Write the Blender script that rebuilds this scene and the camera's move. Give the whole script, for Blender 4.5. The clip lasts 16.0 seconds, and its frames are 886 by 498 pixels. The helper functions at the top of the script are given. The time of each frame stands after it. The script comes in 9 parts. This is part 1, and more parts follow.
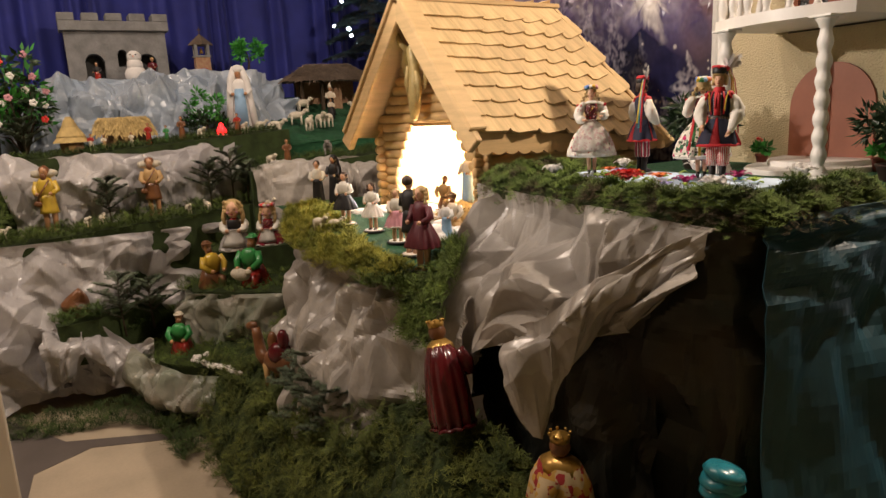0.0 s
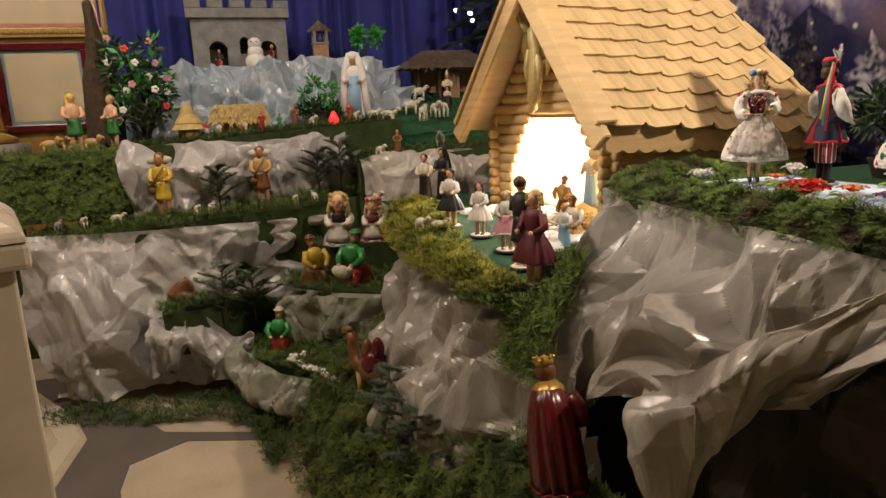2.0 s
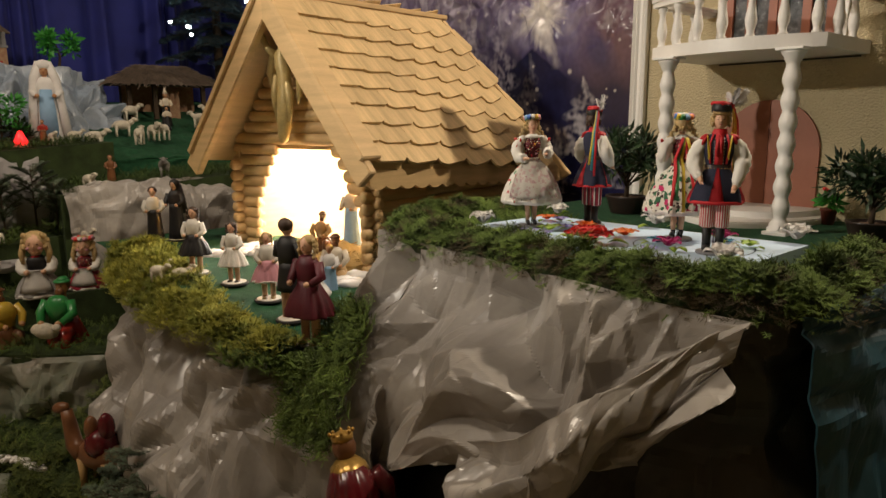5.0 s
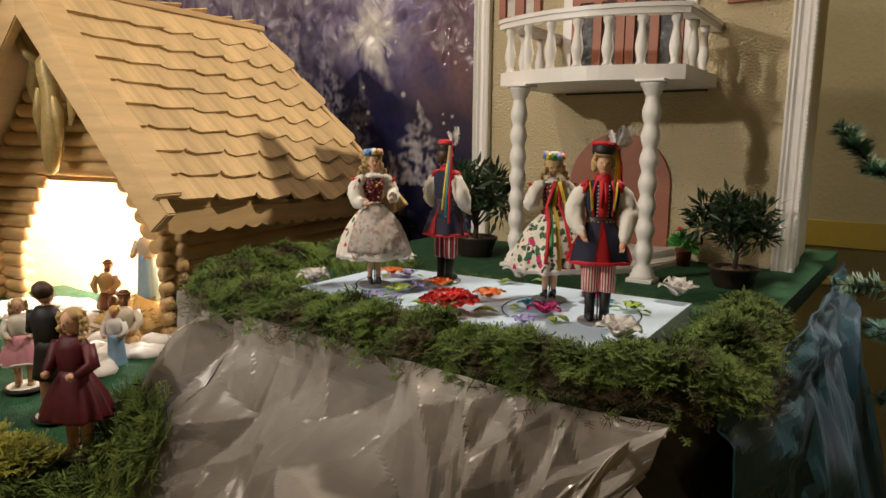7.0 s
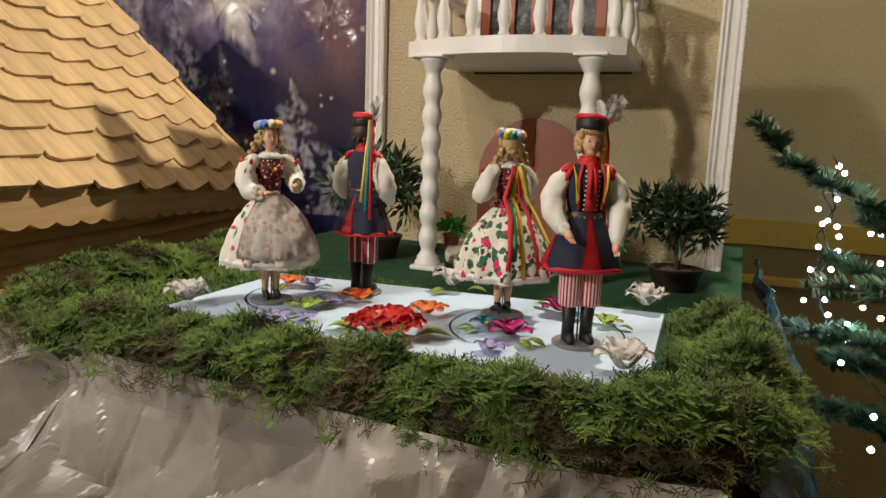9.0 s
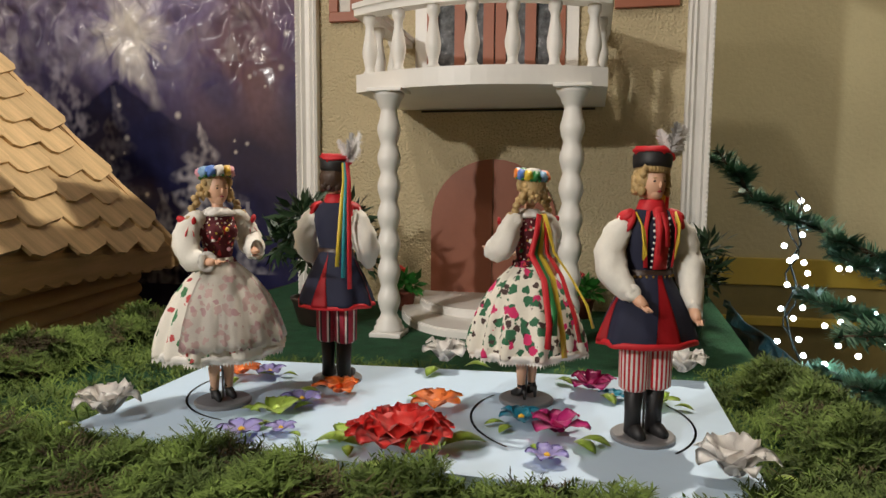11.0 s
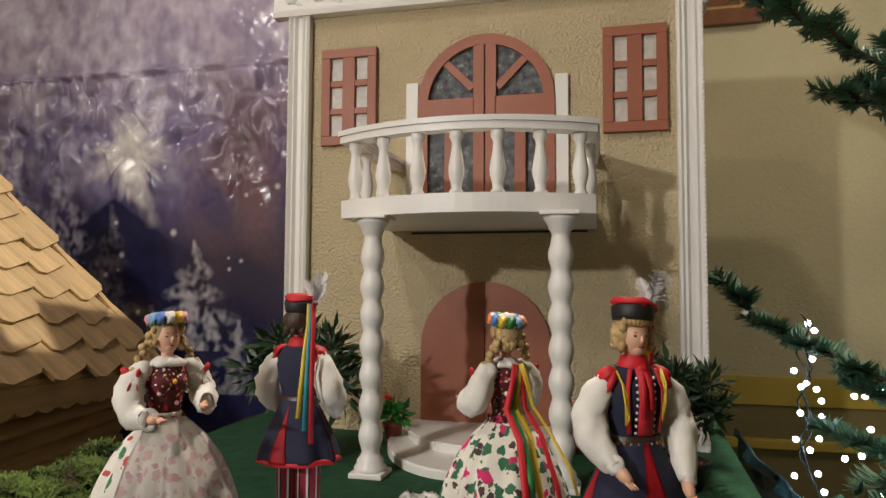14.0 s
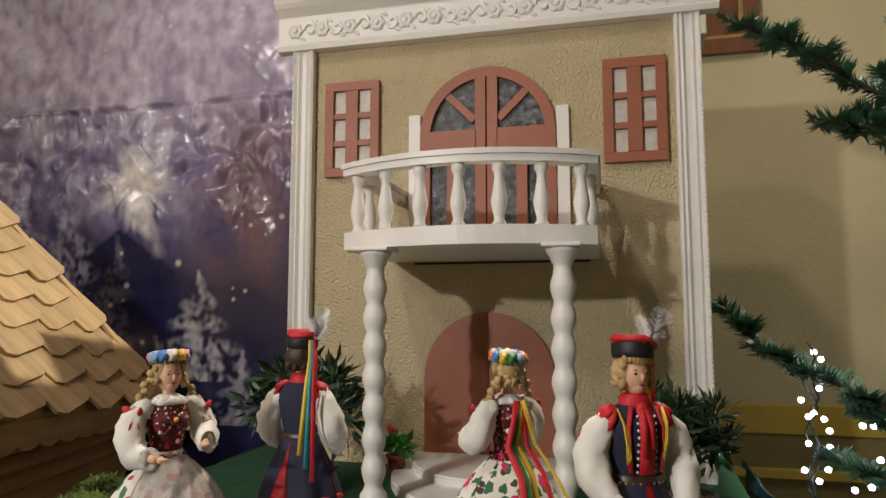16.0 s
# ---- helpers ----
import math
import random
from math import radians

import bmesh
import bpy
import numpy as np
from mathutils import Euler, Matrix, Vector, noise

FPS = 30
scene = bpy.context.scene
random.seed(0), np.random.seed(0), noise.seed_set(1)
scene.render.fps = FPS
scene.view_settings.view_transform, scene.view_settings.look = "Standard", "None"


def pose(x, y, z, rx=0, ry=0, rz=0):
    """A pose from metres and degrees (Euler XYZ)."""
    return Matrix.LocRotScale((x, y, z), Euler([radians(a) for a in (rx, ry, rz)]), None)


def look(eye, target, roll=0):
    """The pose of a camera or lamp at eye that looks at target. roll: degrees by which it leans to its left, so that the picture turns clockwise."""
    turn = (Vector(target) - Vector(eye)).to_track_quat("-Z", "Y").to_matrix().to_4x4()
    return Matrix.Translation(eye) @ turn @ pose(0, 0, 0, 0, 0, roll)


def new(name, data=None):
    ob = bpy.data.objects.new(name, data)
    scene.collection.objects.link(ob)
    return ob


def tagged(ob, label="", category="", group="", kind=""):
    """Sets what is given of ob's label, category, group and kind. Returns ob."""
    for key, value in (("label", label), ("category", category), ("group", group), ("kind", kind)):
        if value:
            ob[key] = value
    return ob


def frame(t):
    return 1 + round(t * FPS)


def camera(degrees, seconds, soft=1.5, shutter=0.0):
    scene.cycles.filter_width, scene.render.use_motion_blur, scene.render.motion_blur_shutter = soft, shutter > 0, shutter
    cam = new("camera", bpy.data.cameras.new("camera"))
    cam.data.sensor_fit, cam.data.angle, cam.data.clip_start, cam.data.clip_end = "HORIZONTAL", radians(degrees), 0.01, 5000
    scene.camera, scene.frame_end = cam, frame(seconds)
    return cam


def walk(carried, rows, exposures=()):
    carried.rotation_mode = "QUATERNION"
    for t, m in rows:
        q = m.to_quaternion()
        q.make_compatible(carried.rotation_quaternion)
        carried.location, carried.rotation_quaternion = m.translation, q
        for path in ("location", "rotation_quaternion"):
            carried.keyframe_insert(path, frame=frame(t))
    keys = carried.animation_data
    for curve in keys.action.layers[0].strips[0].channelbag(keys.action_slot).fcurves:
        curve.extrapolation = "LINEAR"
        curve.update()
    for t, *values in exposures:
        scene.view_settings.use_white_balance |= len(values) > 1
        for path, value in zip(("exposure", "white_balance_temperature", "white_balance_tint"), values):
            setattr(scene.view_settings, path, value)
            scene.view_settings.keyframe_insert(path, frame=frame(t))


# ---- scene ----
cam = camera(67.3, 16.0)
PATH = [
    (0, (1.524, -2.366, 1.607), (-0.217, -1.470, 1.203), -3.04),
    (0.5, (1.445, -2.366, 1.614), (-0.261, -1.423, 1.170), -2.84),
    (1, (1.354, -2.289, 1.608), (-0.428, -1.486, 1.185), -3.40),
    (1.5, (1.271, -2.194, 1.603), (-0.559, -1.503, 1.189), -1.96),
    (2, (1.216, -2.198, 1.607), (-0.655, -1.627, 1.190), -2.49),
    (2.5, (1.157, -2.222, 1.605), (-0.739, -1.721, 1.215), -2.35),
    (3, (1.135, -2.242, 1.613), (-0.781, -1.804, 1.245), -3.05),
    (3.5, (1.110, -2.256, 1.635), (-0.771, -1.672, 1.290), -2.54),
    (4, (1.054, -2.252, 1.641), (-0.732, -1.432, 1.268), -2.06),
    (4.5, (1.000, -2.251, 1.644), (-0.625, -1.145, 1.278), -1.59),
    (5, (0.958, -2.234, 1.654), (-0.519, -0.941, 1.273), -0.47),
    (5.2, (0.942, -2.213, 1.657), (-0.486, -0.860, 1.295), -0.19),
    (7.3, (0.645, -1.984, 1.690), (-0.402, -0.315, 1.348), 0.47),
    (7.5, (0.603, -1.985, 1.687), (-0.404, -0.292, 1.338), 0.44),
    (8, (0.537, -1.980, 1.683), (-0.328, -0.210, 1.337), 0.88),
    (8.2, (0.518, -1.955, 1.676), (-0.279, -0.156, 1.316), 1.44),
    (10.3, (0.303, -1.648, 1.634), (-0.310, 0.241, 1.396), 1.40),
    (10.5, (0.276, -1.649, 1.637), (-0.283, 0.258, 1.412), 0.82),
    (11, (0.243, -1.636, 1.646), (-0.190, 0.307, 1.452), 0.39),
    (11.5, (0.267, -1.618, 1.663), (-0.251, 0.312, 1.579), 0.48),
    (12, (0.260, -1.583, 1.667), (-0.262, 0.348, 1.651), 0.08),
    (12.5, (0.260, -1.568, 1.684), (-0.235, 0.370, 1.694), 0.04),
    (13, (0.266, -1.565, 1.699), (-0.232, 0.371, 1.759), 0.15),
    (13.5, (0.272, -1.565, 1.694), (-0.195, 0.378, 1.779), 0.18),
    (14, (0.274, -1.569, 1.694), (-0.187, 0.373, 1.810), 0.29),
    (14.5, (0.275, -1.569, 1.701), (-0.179, 0.376, 1.813), 0.30),
    (15, (0.282, -1.571, 1.700), (-0.207, 0.366, 1.805), -0.06),
    (15.5, (0.285, -1.579, 1.701), (-0.181, 0.359, 1.869), 0.24),
    (16, (0.280, -1.573, 1.706), (-0.194, 0.360, 1.898), -0.02),
]
walk(cam, [(t, look(eye, target, roll)) for t, eye, target, roll in PATH],
     exposures=[(0, 0.0, 6550, 18), (2.5, -0.08, 6500, 12), (3.5, -0.17, 6400, 10), (4.5, -0.45, 6500, 11), (5.2, -0.58, 6500, 11), (7.3, -0.46, 6350, 12),
                (8.2, -0.27, 6300, 12), (10.3, -0.42, 5950, 9), (12.5, -0.5, 5900, 11), (16, -0.54, 5850, 11)])

# ---- light ----
world = bpy.data.worlds.new("world")
scene.world = world
world.use_nodes = True
world.node_tree.nodes["Background"].inputs[0].default_value = (1.0, 0.78, 0.55, 1)
world.node_tree.nodes["Background"].inputs[1].default_value = 0.007


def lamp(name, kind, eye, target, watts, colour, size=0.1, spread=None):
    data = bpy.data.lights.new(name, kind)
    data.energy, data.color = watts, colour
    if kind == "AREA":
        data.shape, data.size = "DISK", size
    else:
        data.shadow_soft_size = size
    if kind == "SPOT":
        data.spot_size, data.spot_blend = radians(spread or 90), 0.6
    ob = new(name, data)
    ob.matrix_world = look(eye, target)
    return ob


WARM = (1.0, 0.84, 0.64)
lamp("spot_lamp_front", "SPOT", (-1.3, -3.35, 2.56), (-0.12, 0.0, 2.2), 252, (1.0, 0.91, 0.78), 0.05, 58)
lamp("spot_lamp_ceiling", "SPOT", (0.57, 0.57, 4.0), (-1.4, -0.8, 1.5), 420, WARM, 0.035, 110)
# Assumed overhead fills without a seen fixture, added to brighten the landscape.
lamp("room_fill", "AREA", (-1.0, -2.4, 4.9), (-0.9, -1.2, 0.8), 62, (1.0, 0.84, 0.66), 0.28)
lamp("room_fill_left", "AREA", (-2.4, -4.4, 4.6), (-4.2, -1.8, 1.2), 84, (1.0, 0.84, 0.66), 0.35)
# Added fill for the right wall, coned to miss the stable roof.
lamp("room_fill_right", "SPOT", (2.6, -1.2, 4.4), (1.9, 1.25, 1.7), 150, (1.0, 0.86, 0.68), 0.4, 64)
lamp("stable_lamp", "POINT", (-1.555, -0.385, 1.50), (-1.45, -1, 1), 80, (1.0, 0.96, 0.90), 0.06)


# ---- materials ----
def mat(name, colour, rough=0.7, metal=0.0, vary=0.25, scale=8.0, fine=90.0, bump=0.15, dist=0.004, second=None, spec=0.5, per_object=0.0, stretch=(1, 1, 1), emit=None, strength=0.0, sheen=0.0):
    m = bpy.data.materials.new(name)
    m.use_nodes = True
    nt = m.node_tree
    N, L = nt.nodes, nt.links
    b = N["Principled BSDF"]
    b.inputs["Roughness"].default_value, b.inputs["Metallic"].default_value = rough, metal
    b.inputs["Specular IOR Level"].default_value = spec
    tc = N.new("ShaderNodeTexCoord")
    mp = N.new("ShaderNodeMapping")
    mp.inputs["Scale"].default_value = stretch
    L.new(tc.outputs["Object"], mp.inputs["Vector"])
    big, small = N.new("ShaderNodeTexNoise"), N.new("ShaderNodeTexNoise")
    for n, s, d in ((big, scale, 4), (small, fine, 3)):
        n.inputs["Scale"].default_value, n.inputs["Detail"].default_value = s, d
        L.new(mp.outputs["Vector"], n.inputs["Vector"])
    ramp = N.new("ShaderNodeMapRange")
    ramp.inputs["From Min"].default_value, ramp.inputs["From Max"].default_value = 0.3, 0.7
    L.new(big.outputs["Fac"], ramp.inputs["Value"])
    mix = N.new("ShaderNodeMix")
    mix.data_type = "RGBA"
    c2 = second or tuple(c * (1 - vary) for c in colour)
    mix.inputs["A"].default_value, mix.inputs["B"].default_value = (*colour, 1), (*c2, 1)
    L.new(ramp.outputs["Result"], mix.inputs["Factor"])
    hsv = N.new("ShaderNodeHueSaturation")
    add = N.new("ShaderNodeMath")
    add.operation = "MULTIPLY_ADD"
    add.inputs[1].default_value, add.inputs[2].default_value = vary * 0.9, 1 - vary * 0.45
    L.new(small.outputs["Fac"], add.inputs[0])
    last = add.outputs["Value"]
    if per_object:
        info, geo = N.new("ShaderNodeObjectInfo"), N.new("ShaderNodeNewGeometry")
        both = N.new("ShaderNodeMath")
        both.operation = "ADD"
        L.new(info.outputs["Random"], both.inputs[0])
        L.new(geo.outputs["Random Per Island"], both.inputs[1])
        m2 = N.new("ShaderNodeMath")
        m2.operation = "MULTIPLY_ADD"
        m2.inputs[1].default_value, m2.inputs[2].default_value = per_object, 1 - per_object
        L.new(both.outputs["Value"], m2.inputs[0])
        m3 = N.new("ShaderNodeMath")
        m3.operation = "MULTIPLY"
        L.new(last, m3.inputs[0])
        L.new(m2.outputs["Value"], m3.inputs[1])
        last = m3.outputs["Value"]
    L.new(last, hsv.inputs["Value"])
    L.new(mix.outputs["Result"], hsv.inputs["Color"])
    L.new(hsv.outputs["Color"], b.inputs["Base Color"])
    rr = N.new("ShaderNodeMath")
    rr.operation = "MULTIPLY_ADD"
    rr.inputs[1].default_value, rr.inputs[2].default_value = 0.2, rough - 0.1
    L.new(big.outputs["Fac"], rr.inputs[0])
    L.new(rr.outputs["Value"], b.inputs["Roughness"])
    if bump:
        bp = N.new("ShaderNodeBump")
        bp.inputs["Strength"].default_value, bp.inputs["Distance"].default_value = bump, dist
        L.new(small.outputs["Fac"], bp.inputs["Height"])
        L.new(bp.outputs["Normal"], b.inputs["Normal"])
    if sheen:
        b.inputs["Sheen Weight"].default_value = sheen
    if emit:
        b.inputs["Emission Color"].default_value, b.inputs["Emission Strength"].default_value = (*emit, 1), strength
    return m


M_WOOD = mat("pale_pine", (0.68, 0.47, 0.23), 0.55, vary=0.22, scale=5, fine=60, bump=0.2, dist=0.002, stretch=(1, 1, 9), per_object=0.12)
M_SHINGLE = mat("shingle_wood", (0.70, 0.50, 0.25), 0.6, vary=0.3, scale=6, fine=70, bump=0.25, dist=0.002, stretch=(7, 0.8, 7), per_object=0.22)
M_LOG = mat("log_wood", (0.63, 0.42, 0.19), 0.55, vary=0.25, scale=6, fine=60, bump=0.2, dist=0.002, stretch=(1, 1, 8), per_object=0.1)
M_ROCK = mat("grey_rock_paper", (0.43, 0.40, 0.36), 0.28, vary=0.3, scale=3, fine=40, bump=0.02, dist=0.004, second=(0.27, 0.25, 0.23))
M_ROCKBLUE = mat("blue_grey_rock_paper", (0.33, 0.37, 0.42), 0.29, vary=0.3, scale=4, fine=40, bump=0.03, dist=0.004, second=(0.24, 0.30, 0.38))
# Near-black tone puts the hollow's shade into the colour of its sheets.
M_HOLLOWSHADE = mat("hollow_shade_paper", (0.022, 0.03, 0.026), 0.5, vary=0.4, scale=4, fine=40, bump=0.1, second=(0.045, 0.034, 0.018))
M_TEAL = mat("teal_painted_paper", (0.008, 0.045, 0.07), 0.5, vary=0.4, scale=4, fine=40, bump=0.1, second=(0.02, 0.085, 0.11))
M_MOSS = mat("moss", (0.13, 0.20, 0.03), 0.9, vary=0.5, scale=16, fine=120, second=(0.045, 0.07, 0.014), per_object=0.6, bump=0.0)
M_MOSSBROWN = mat("brown_moss", (0.085, 0.06, 0.022), 0.9, vary=0.5, scale=14, fine=120, second=(0.035, 0.028, 0.012), per_object=0.5, bump=0.0)
M_MOSSYELLOW = mat("yellow_moss", (0.38, 0.36, 0.055), 0.9, vary=0.5, scale=10, fine=120, second=(0.12, 0.15, 0.02), per_object=0.4, bump=0.0)
M_EARTH = mat("moss_ground", (0.035, 0.06, 0.012), 0.95, vary=0.5, scale=14, fine=150, bump=0.6, dist=0.01)
M_FLOOR = mat("floor_stone", (0.46, 0.38, 0.28), 0.35, vary=0.2, scale=4, fine=60, bump=0.03, per_object=0.05)
M_FLOORDARK = mat("dark_floor_stone", (0.13, 0.11, 0.10), 0.35, vary=0.2, scale=4, fine=60, bump=0.03)
M_STUCCO = mat("cream_stucco", (0.62, 0.52, 0.32), 0.8, vary=0.12, scale=7, fine=150, bump=1.0, dist=0.012)
M_WHITE = mat("white_paint", (0.80, 0.78, 0.74), 0.4, vary=0.06, scale=8, fine=80, bump=0.05)
M_TERRACOTTA = mat("reddish_brown_paint", (0.34, 0.115, 0.06), 0.5, vary=0.15, scale=8, fine=80, bump=0.06)
M_CURTAIN = mat("blue_velvet", (0.008, 0.015, 0.19), 0.75, vary=0.3, scale=5, fine=200, bump=0.1, sheen=0.1)
M_BACKDROP = mat("printed_backdrop", (0.5, 0.5, 0.5), 0.24, vary=0.2, scale=3, fine=60, bump=0.15)
nt = M_BACKDROP.node_tree
att = nt.nodes.new("ShaderNodeAttribute")
att.attribute_name = "print"
nt.links.new(att.outputs["Color"], nt.nodes["Principled BSDF"].inputs["Base Color"])
M_WALL = mat("room_wall", (0.60, 0.53, 0.31), 0.75, vary=0.12, scale=3, fine=70, bump=0.5, dist=0.006)
M_PLATFORM = mat("pale_blue_board", (0.50, 0.64, 0.80), 0.5, vary=0.06, scale=6, fine=60, bump=0.04)
M_TURF = mat("green_felt", (0.009, 0.078, 0.028), 0.95, vary=0.4, scale=30, fine=250, bump=0.8, dist=0.004)
M_GOLDWALL = mat("ochre_wall", (0.36, 0.20, 0.04), 0.5, vary=0.25, scale=3, fine=40, bump=0.1)
M_YELLOWBAND = mat("yellow_band", (0.55, 0.40, 0.05), 0.5, vary=0.15, scale=4, fine=40, bump=0.05)
M_DADO = mat("olive_dado", (0.25, 0.20, 0.065), 0.6, vary=0.25, scale=4, fine=40, bump=0.1)
M_GILT = mat("gilt", (0.50, 0.34, 0.11), 0.4, metal=0.5, vary=0.3, scale=20, fine=120, bump=0.2)
M_DULLGILT = mat("dull_gilding", (0.60, 0.46, 0.19), 0.38, metal=0.15, vary=0.35, scale=25, fine=150, bump=0.25)
M_PANE = mat("white_pane", (0.62, 0.58, 0.52), 0.45, vary=0.25, scale=40, fine=120, bump=0.4)
M_GLITTER = mat("glitter_glass", (0.035, 0.04, 0.045), 0.25, metal=0.3, vary=0.9, scale=60, fine=420, bump=0.8, dist=0.003, second=(0.20, 0.21, 0.22))
M_BLACK = mat("black", (0.012, 0.012, 0.012), 0.5, vary=0.3)
M_GREENROCK = mat("grey_green_rock_paper", (0.17, 0.20, 0.15), 0.36, vary=0.3, scale=5, fine=40, bump=0.03, second=(0.26, 0.24, 0.20))
M_ROCKPALE = mat("pale_rock_paper", (0.46, 0.44, 0.43), 0.29, vary=0.25, scale=3, fine=40, bump=0.03, dist=0.004, second=(0.30, 0.29, 0.30))
M_MOSSDARK = mat("dark_moss", (0.075, 0.125, 0.022), 0.9, vary=0.5, scale=10, fine=120, second=(0.03, 0.055, 0.012), per_object=0.5, bump=0.0)
M_MOSSDEEP = mat("deep_moss", (0.15, 0.18, 0.03), 0.9, vary=0.5, scale=9, fine=120, second=(0.025, 0.05, 0.012), per_object=0.6, bump=0.0)
M_CASTLE = mat("grey_foam", (0.22, 0.22, 0.22), 0.8, vary=0.35, scale=12, fine=60, bump=0.5, dist=0.006)
M_BRICK = mat("toy_brick", (0.26, 0.12, 0.07), 0.8, vary=0.4, scale=40, fine=120, bump=0.5, dist=0.004, second=(0.36, 0.24, 0.14))
M_THATCHGREY = mat("old_thatch", (0.14, 0.10, 0.07), 0.9, vary=0.4, scale=20, fine=150, bump=0.5, per_object=0.4)
M_STRAW = mat("straw", (0.50, 0.36, 0.14), 0.8, vary=0.3, scale=20, fine=150, bump=0.4, per_object=0.4)
M_PAPER = mat("old_paper", (0.31, 0.25, 0.155), 0.7, vary=0.12, scale=8, fine=60)
M_INK = mat("faded_ink", (0.34, 0.26, 0.16), 0.8, vary=0.2)
M_MARBLE = mat("beige_marble", (0.62, 0.54, 0.43), 0.25, vary=0.2, scale=2.5, fine=14, bump=0.02, second=(0.40, 0.33, 0.25))
M_FLOORLIGHT = mat("light_floor_stone", (0.52, 0.46, 0.36), 0.35, vary=0.15, scale=4, fine=60, bump=0.03)
M_GLASS = bpy.data.materials.new("picture_glass")
M_GLASS.use_nodes = True
M_GLASS.node_tree.nodes["Principled BSDF"].inputs["Transmission Weight"].default_value = 1.0
M_GLASS.node_tree.nodes["Principled BSDF"].inputs["Roughness"].default_value = 0.02
M_GLASS.node_tree.nodes["Principled BSDF"].inputs["IOR"].default_value = 1.3
M_GLOW = mat("lit_plaster", (0.9, 0.89, 0.86), 0.8, vary=0.05)


# ---- builders ----
def mesh_object(name, bm, material, parent=None, label="", smooth=False):
    me = bpy.data.meshes.new(name)
    bm.to_mesh(me)
    bm.free()
    if smooth:
        me.polygons.foreach_set("use_smooth", [True] * len(me.polygons))
    for m in material if isinstance(material, (list, tuple)) else (material,):
        me.materials.append(m)
    ob = new(name, me)
    if parent is not None:
        ob.parent = parent
    if label:
        ob["label"] = label
    return ob


def part(name, bm, material, parent, label="", smooth=False):
    return mesh_object(name, bm, material, parent, label, smooth)


def thing(name, m, label, category, group="", kind=""):
    ob = new(name)
    ob.matrix_basis = m
    ob.empty_display_size = 0.05
    return tagged(ob, label, category, group, kind)


def raw_mesh(name, V, F, material):
    me = bpy.data.meshes.new(name)
    me.vertices.add(len(V))
    me.vertices.foreach_set("co", np.asarray(V, dtype=np.float32).ravel())
    F = np.asarray(F, dtype=np.int32)
    me.loops.add(F.size)
    me.loops.foreach_set("vertex_index", F.ravel())
    me.polygons.add(len(F))
    me.polygons.foreach_set("loop_start", np.arange(0, F.size, F.shape[1], dtype=np.int32))
    me.update()
    me.materials.append(material)
    return me


def box(bm, x0, x1, y0, y1, z0, z1, bevel=0.0, m=None):
    g = bmesh.ops.create_cube(bm, size=1.0)
    vs = g["verts"]
    for v in vs:
        v.co = Vector(((x0 + x1) / 2 + v.co.x * (x1 - x0), (y0 + y1) / 2 + v.co.y * (y1 - y0), (z0 + z1) / 2 + v.co.z * (z1 - z0)))
    if m is not None:
        for v in vs:
            v.co = m @ v.co
    if bevel:
        es = list({e for v in vs for e in v.link_edges})
        bmesh.ops.bevel(bm, geom=es, offset=bevel, segments=2, profile=0.5, affect="EDGES")
    return bm


def boxed(*a, **k):
    return box(bmesh.new(), *a, **k)


def lathe(profile, steps=20, bm=None, m=None):
    """A turned body from (radius, height) pairs."""
    bm = bm or bmesh.new()
    rings = []
    for r, z in profile:
        ring = []
        for i in range(steps):
            a = 2 * math.pi * i / steps
            co = Vector((r * math.cos(a), r * math.sin(a), z))
            ring.append(bm.verts.new(m @ co if m is not None else co))
        rings.append(ring)
    for a, b in zip(rings, rings[1:]):
        for i in range(steps):
            j = (i + 1) % steps
            bm.faces.new((a[i], a[j], b[j], b[i]))
    if profile[0][0] > 1e-5:
        bm.faces.new(rings[0][::-1])
    if profile[-1][0] > 1e-5:
        bm.faces.new(rings[-1])
    return bm


def tube(points, radii, sides=8, bm=None):
    """A bent tapering tube along points."""
    bm = bm or bmesh.new()
    points = [Vector(p) for p in points]
    if not hasattr(radii, "__len__"):
        radii = [radii] * len(points)
    rings = []
    side = None
    for i, p in enumerate(points):
        d = (points[min(i + 1, len(points) - 1)] - points[max(i - 1, 0)]).normalized()
        if side is None:
            side = d.orthogonal().normalized()
        side = (side - d * side.dot(d)).normalized()
        other = d.cross(side)
        rings.append([bm.verts.new(p + radii[i] * (math.cos(2 * math.pi * k / sides) * side + math.sin(2 * math.pi * k / sides) * other)) for k in range(sides)])
    for a, b in zip(rings, rings[1:]):
        for k in range(sides):
            bm.faces.new((a[k], a[(k + 1) % sides], b[(k + 1) % sides], b[k]))
    bm.faces.new(rings[0][::-1])
    bm.faces.new(rings[-1])
    return bm


def along(points, u):
    """The point at share u of a polyline's length."""
    pts = [Vector(p) for p in points]
    ls = [(b - a).length for a, b in zip(pts, pts[1:])]
    s = u * sum(ls)
    for (a, b), l in zip(zip(pts, pts[1:]), ls):
        if s <= l:
            return a.lerp(b, s / max(l, 1e-9))
        s -= l
    return pts[-1]


